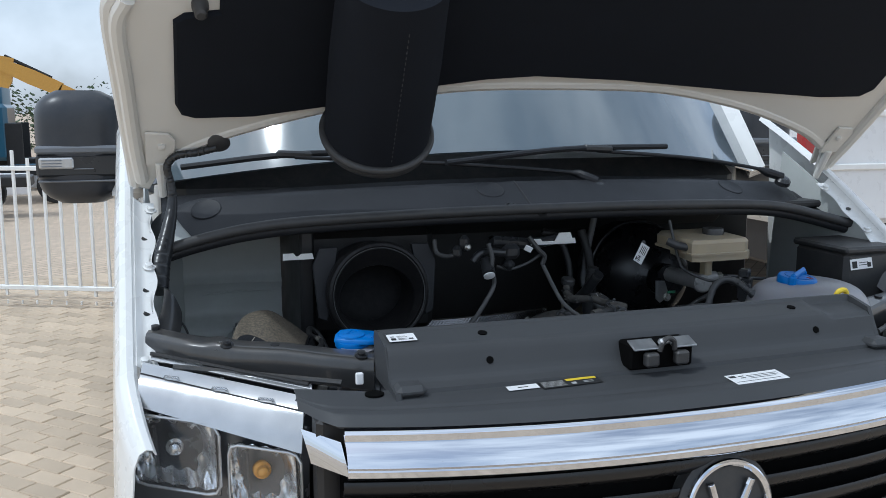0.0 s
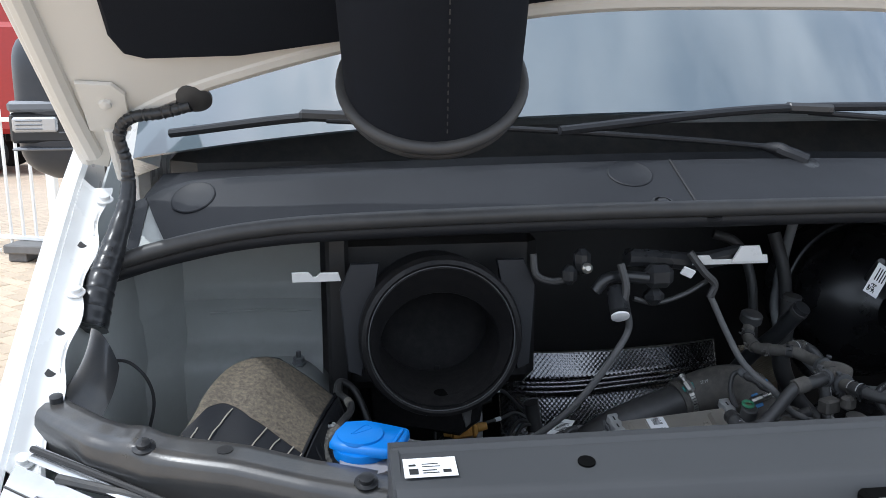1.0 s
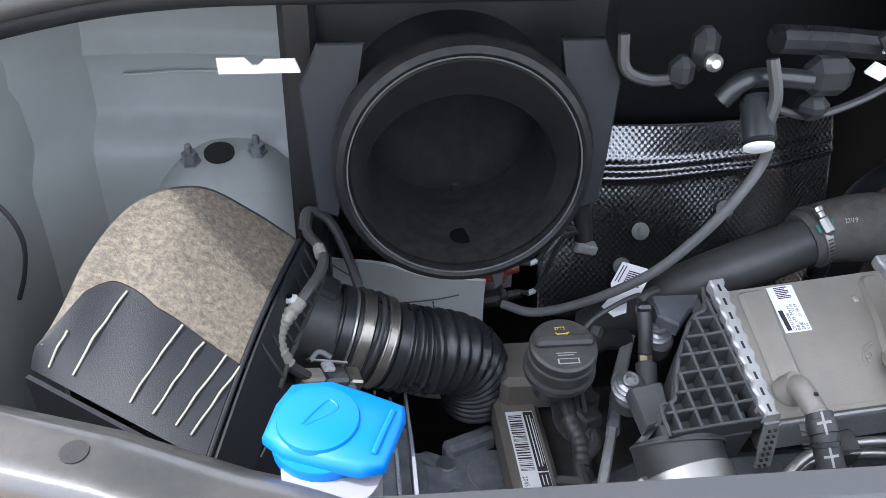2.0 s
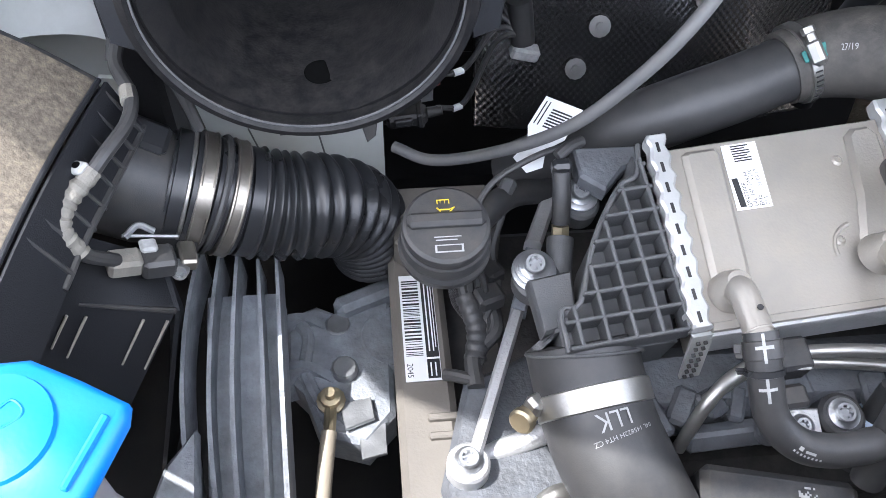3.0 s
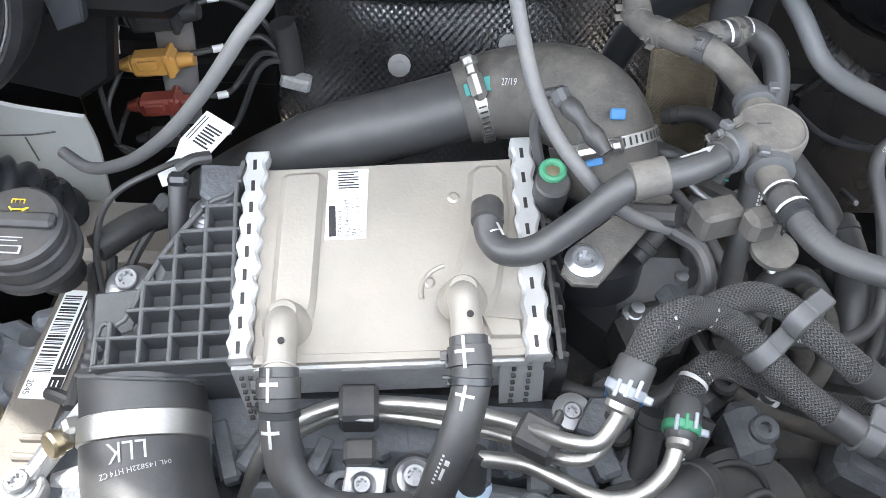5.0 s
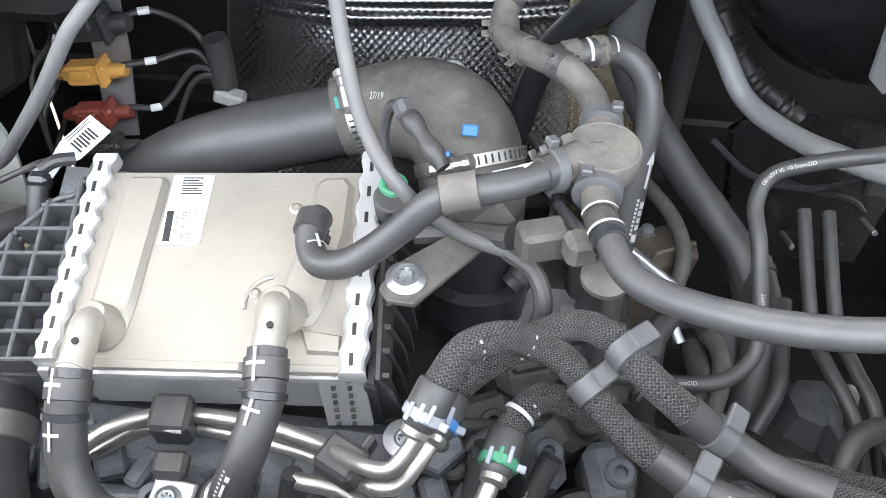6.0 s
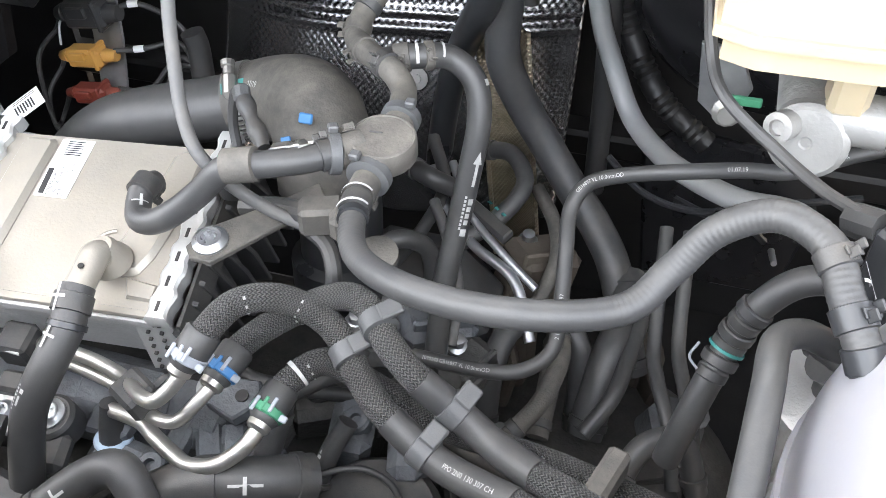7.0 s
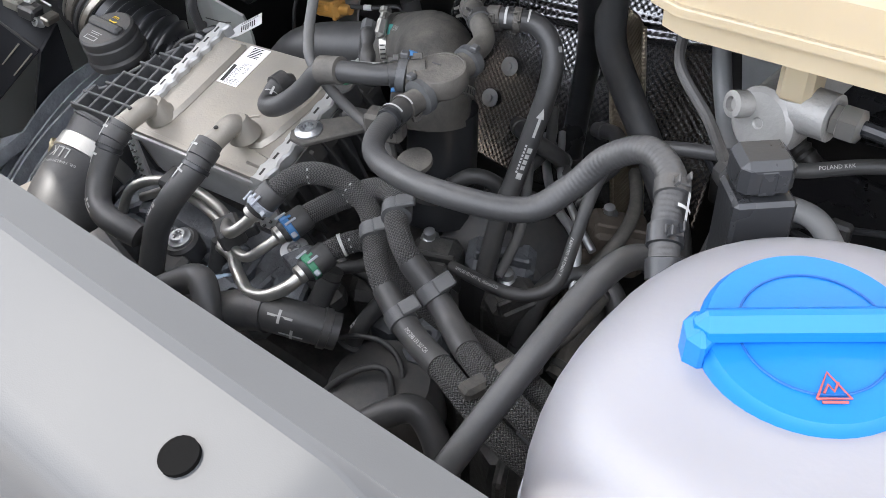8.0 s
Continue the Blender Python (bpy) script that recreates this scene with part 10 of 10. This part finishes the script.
# sleeves and clips on the braided hoses
for pts, s, r, nm in ((B_1, 0.140, 0.0102, 0), (B_2, 0.150, 0.0102, 0), (B_1, 0.222, 0.0100, 1), (B_2, 0.226, 0.0100, 1)):
    c = thing("hose_clip", "dark plastic clip around a braided hose", "hose clip", tuple(on_line(pts, s)[0] - vec((0, 0, 0.015))), "hose clips")
    p, d = on_line(pts, s)
    u, v, w = side_axes(d, (0, -0.3, 1))
    part("ring", Shape().lathe(p - d * 0.007, d, [(r, 0), (r + 0.0022, 0.001), (r + 0.0022, 0.013), (r, 0.014)], 28), GREY_PL, c)
    part("latch", Shape().box(p + u * (r + 0.001) - v * 0.010, (0.013, 0.016, 0.005), 0.0012, np.array([d, v, u]).T), GREY_PL, c)
    if nm:
        line = smooth_line(pts, 8)
        tan, us, vs, run = rails(line)
        seg = [tuple(line[i]) for i in range(len(run)) if s - 0.030 < run[i] < s + 0.075]
        part("plain_sleeve", Shape().tube(seg, r + 0.0006, 20, 3), RUBBER, c)
DASHES = [(0, -0.020 + 0.006 * i, 0.0016, 0.0022) for i in range(5)]
for pts, starts in ((B_1, (0.055, 0.092)), (B_2, (0.075,)), (B_3, (0.045,))):
    for s in starts:
        mark(pts, 0.0100, s, 60, DASHES)
mark(B_3, 0.0100, 0.036, 60, [(0, -0.026, 0.003, 0.05)])
part("hose_print", hose_print(Shape(), B_1, 0.0109, 0.242, 52, "PPO 2N0 130 307 CH", 0.0047), PRINT, of(B_1))
comb = thing("hose_comb", "brown-grey plastic comb holding three braided hoses", "hose clip", (0.318, 0.342, 0.965))
part("bar", Shape().box((0.318, 0.342, 0.990), (0.014, 0.066, 0.022), 0.003, (0, 0, -18)), RUBBER_DUSTY, comb)
# lower hoses in front of the engine
LOW = [([(-0.045, 0.272, 0.905), (-0.015, 0.300, 0.925), (0.012, 0.308, 0.938), (0.030, 0.298, 0.925), (0.045, 0.285, 0.90), (0.075, 0.285, 0.89), (0.106, 0.284, 0.885), (0.135, 0.288, 0.88), (0.20, 0.298, 0.86)], 0.013, "ribbed black hose elbow behind the radiator"),
       ([(0.0, 0.295, 0.885), (0.030, 0.312, 0.905), (0.060, 0.326, 0.915), (0.095, 0.338, 0.915), (0.125, 0.360, 0.90)], 0.017, "black hose with a printed sleeve"),
       ([(-0.06, 0.245, 0.86), (0.02, 0.255, 0.85), (0.11, 0.27, 0.83), (0.20, 0.275, 0.80)], 0.018, "brown-grey corrugated pipe behind the radiator"),
       ([(0.18, 0.29, 0.85), (0.205, 0.31, 0.885), (0.232, 0.335, 0.900), (0.255, 0.335, 0.885), (0.28, 0.32, 0.85)], 0.012, "bent black hose low beside the engine"),
       ([(0.115, 0.30, 0.83), (0.145, 0.345, 0.87), (0.175, 0.365, 0.88), (0.195, 0.35, 0.85)], 0.003, "thin black lead low beside the engine"),
       ([(0.09, 0.395, 0.93), (0.085, 0.375, 0.90), (0.08, 0.35, 0.87)], 0.010, "short black hose stub")]
for pts, r, lb in LOW:
    ribbed = "corrugated" in lb
    hose("coolant_hose" if r > 0.005 else "cable", pts, (lambda s, t, r=r: r + 0.001 * math.sin(s * 700)) if ribbed else r, RUBBER if "brown" not in lb else RUBBER_DUSTY, lb, "hose" if r > 0.005 else "cable", 16, 16 if ribbed else 8, ends=None if ribbed else PLASTIC)
low_1, low_2 = LOW[0][0], LOW[1][0]
for s in (0.155, 0.185):
    p, d = on_line(low_1, s)
    part("clamp", Shape().lathe(p - d * 0.005, d, [(0.0132, 0), (0.0145, 0.001), (0.0145, 0.009), (0.0132, 0.010)], 24), ZINC, of(low_1))
mark(low_1, 0.0131, 0.030, 40)
mark(low_2, 0.0172, 0.105, 40)
mark(low_2, 0.0172, 0.115, 90)
sh = hose_bars(Shape(), low_2, 0.0190, 0.030, 40, [(0, 0, 0.014, 0.0012), (0.002, 0.003, 0.012, 0.0012), (0.001, 0.006, 0.013, 0.0012), (0.004, 0.009, 0.008, 0.0012)])
part("sleeve_print", sh, PRINT, of(low_2))
line = smooth_line(low_2, 8)
part("sleeve", Shape().tube([tuple(q) for q in line[6:20]], 0.0186, 18, 2), PLASTIC, of(low_2))
blue = thing("blue_connector", "black connector with a pale blue clip", "connector", (-0.034, 0.355, 0.87))
part("body", Shape().tube([(-0.034, 0.352, 0.865), (-0.034, 0.355, 0.893), (-0.032, 0.362, 0.925)], lambda s, t: 0.013 - 0.006 * s / t, 14), PLASTIC, blue)
part("clip", Shape().lathe((-0.034, 0.353, 0.880), (0, 0.1, 1), [(0.0130, 0), (0.0142, 0.001), (0.0142, 0.012), (0.0130, 0.013)], 20), mat("pale_blue_plastic", (0.45, 0.56, 0.68), 0.5), blue)
# steel return pipe and black bracket by the band clamp
solid("coolant_pipe", Shape().tube([(-0.315, 0.30, 0.80), (-0.300, 0.318, 0.845), (-0.285, 0.326, 0.855), (-0.27, 0.33, 0.85)], 0.008, 14), STEEL, "short bright steel pipe under the bracket", "pipe")
sh = Shape().box((-0.13, 0.288, 0.875), (0.12, 0.06, 0.03), 0.006, (10, 6, -10))
ecu = solid("actuator", sh, PLASTIC, "flat black actuator box with a code mark", "actuator")
sh = Shape()
rng = random.Random(30)
for i in range(9):
    for j in range(9):
        if rng.random() < 0.5:
            bars(sh, (-0.118, 0.288, 0.8925), (1, -0.17, -0.1), (0.17, 1, 0.17), [(0.0016 * i, 0.0016 * j, 0.0016, 0.0016)], 0.0006)
part("code_mark", sh, PRINT, ecu)

# wiring sleeve up to the bonnet
sleeve = thing("bonnet_wiring", "taped black wiring sleeve between wing and bonnet", "wiring", (-0.93, 0.60, 1.22))
part("sleeve", Shape().tube([bonnet_at(-0.800, -0.010, 0.010), bonnet_at(-0.840, -0.020, 0.014), bonnet_at(-0.885, -0.028, 0.016), (-0.905, 0.640, 1.455), (-0.898, 0.645, 1.41), (-0.900, 0.635, 1.36), (-0.915, 0.60, 1.30), (-0.930, 0.565, 1.25), (-0.940, 0.53, 1.20)], lambda s, t: 0.0085 + 0.017 * max(0, s / t - 0.40) / 0.60 + 0.0005 * math.sin(s * 700) + 0.0004 * math.sin(s * 1170), 16, 16), PLASTIC_SMOOTH, sleeve)
part("grommet", Shape().lathe(bonnet_at(-0.795, -0.004, 0.0), (0, -1, -1), [(0.026, 0), (0.026, 0.004), (0.018, 0.010), (0.008, 0.011)], 24), RUBBER, sleeve)

# ---- paving bricks beside the van ----
B_DIR, B_SIDE = vec((-SLOPE, SLOPE, 0)), vec((SLOPE, SLOPE, 0))
near_mesh = mesh_of("brick", Shape().box((0, 0, -0.02), (0.199, 0.097, 0.04), 0.005), BRICK)
rest, near = Shape(), []
rng = random.Random(9)
for i in range(-60, 130):
    for j in range(-120, 60):
        p = B_DIR * (0.203 * (j + 0.5 * (i % 2))) + B_SIDE * (0.101 * i)
        if not (-8.5 < p[0] < -1.02 and 1.2 < p[1] < 7.6):
            continue
        if p[0] > -2.75 and p[1] > 3.6 and len(near) < 300 and p[0] < -1.3:
            near.append(p)
        else:
            dz, t = rng.uniform(-0.0025, 0.0015), rng.uniform(-0.4, 0.4)
            rest.box(p + vec((0, 0, dz - 0.02)), (0.199, 0.097, 0.04), 0.005, (0, t, 135))
for p in near:
    ob = new("brick", near_mesh)
    ob.parent = ground
    ob.location = Vector(p + vec((0, 0, rng.uniform(-0.0025, 0.0015)))) - ground.location
    ob.rotation_euler = (0, radians(rng.uniform(-0.4, 0.4)), radians(135))
field = part("brick_field", rest, BRICK, ground)
field["kind"] = "stuff"
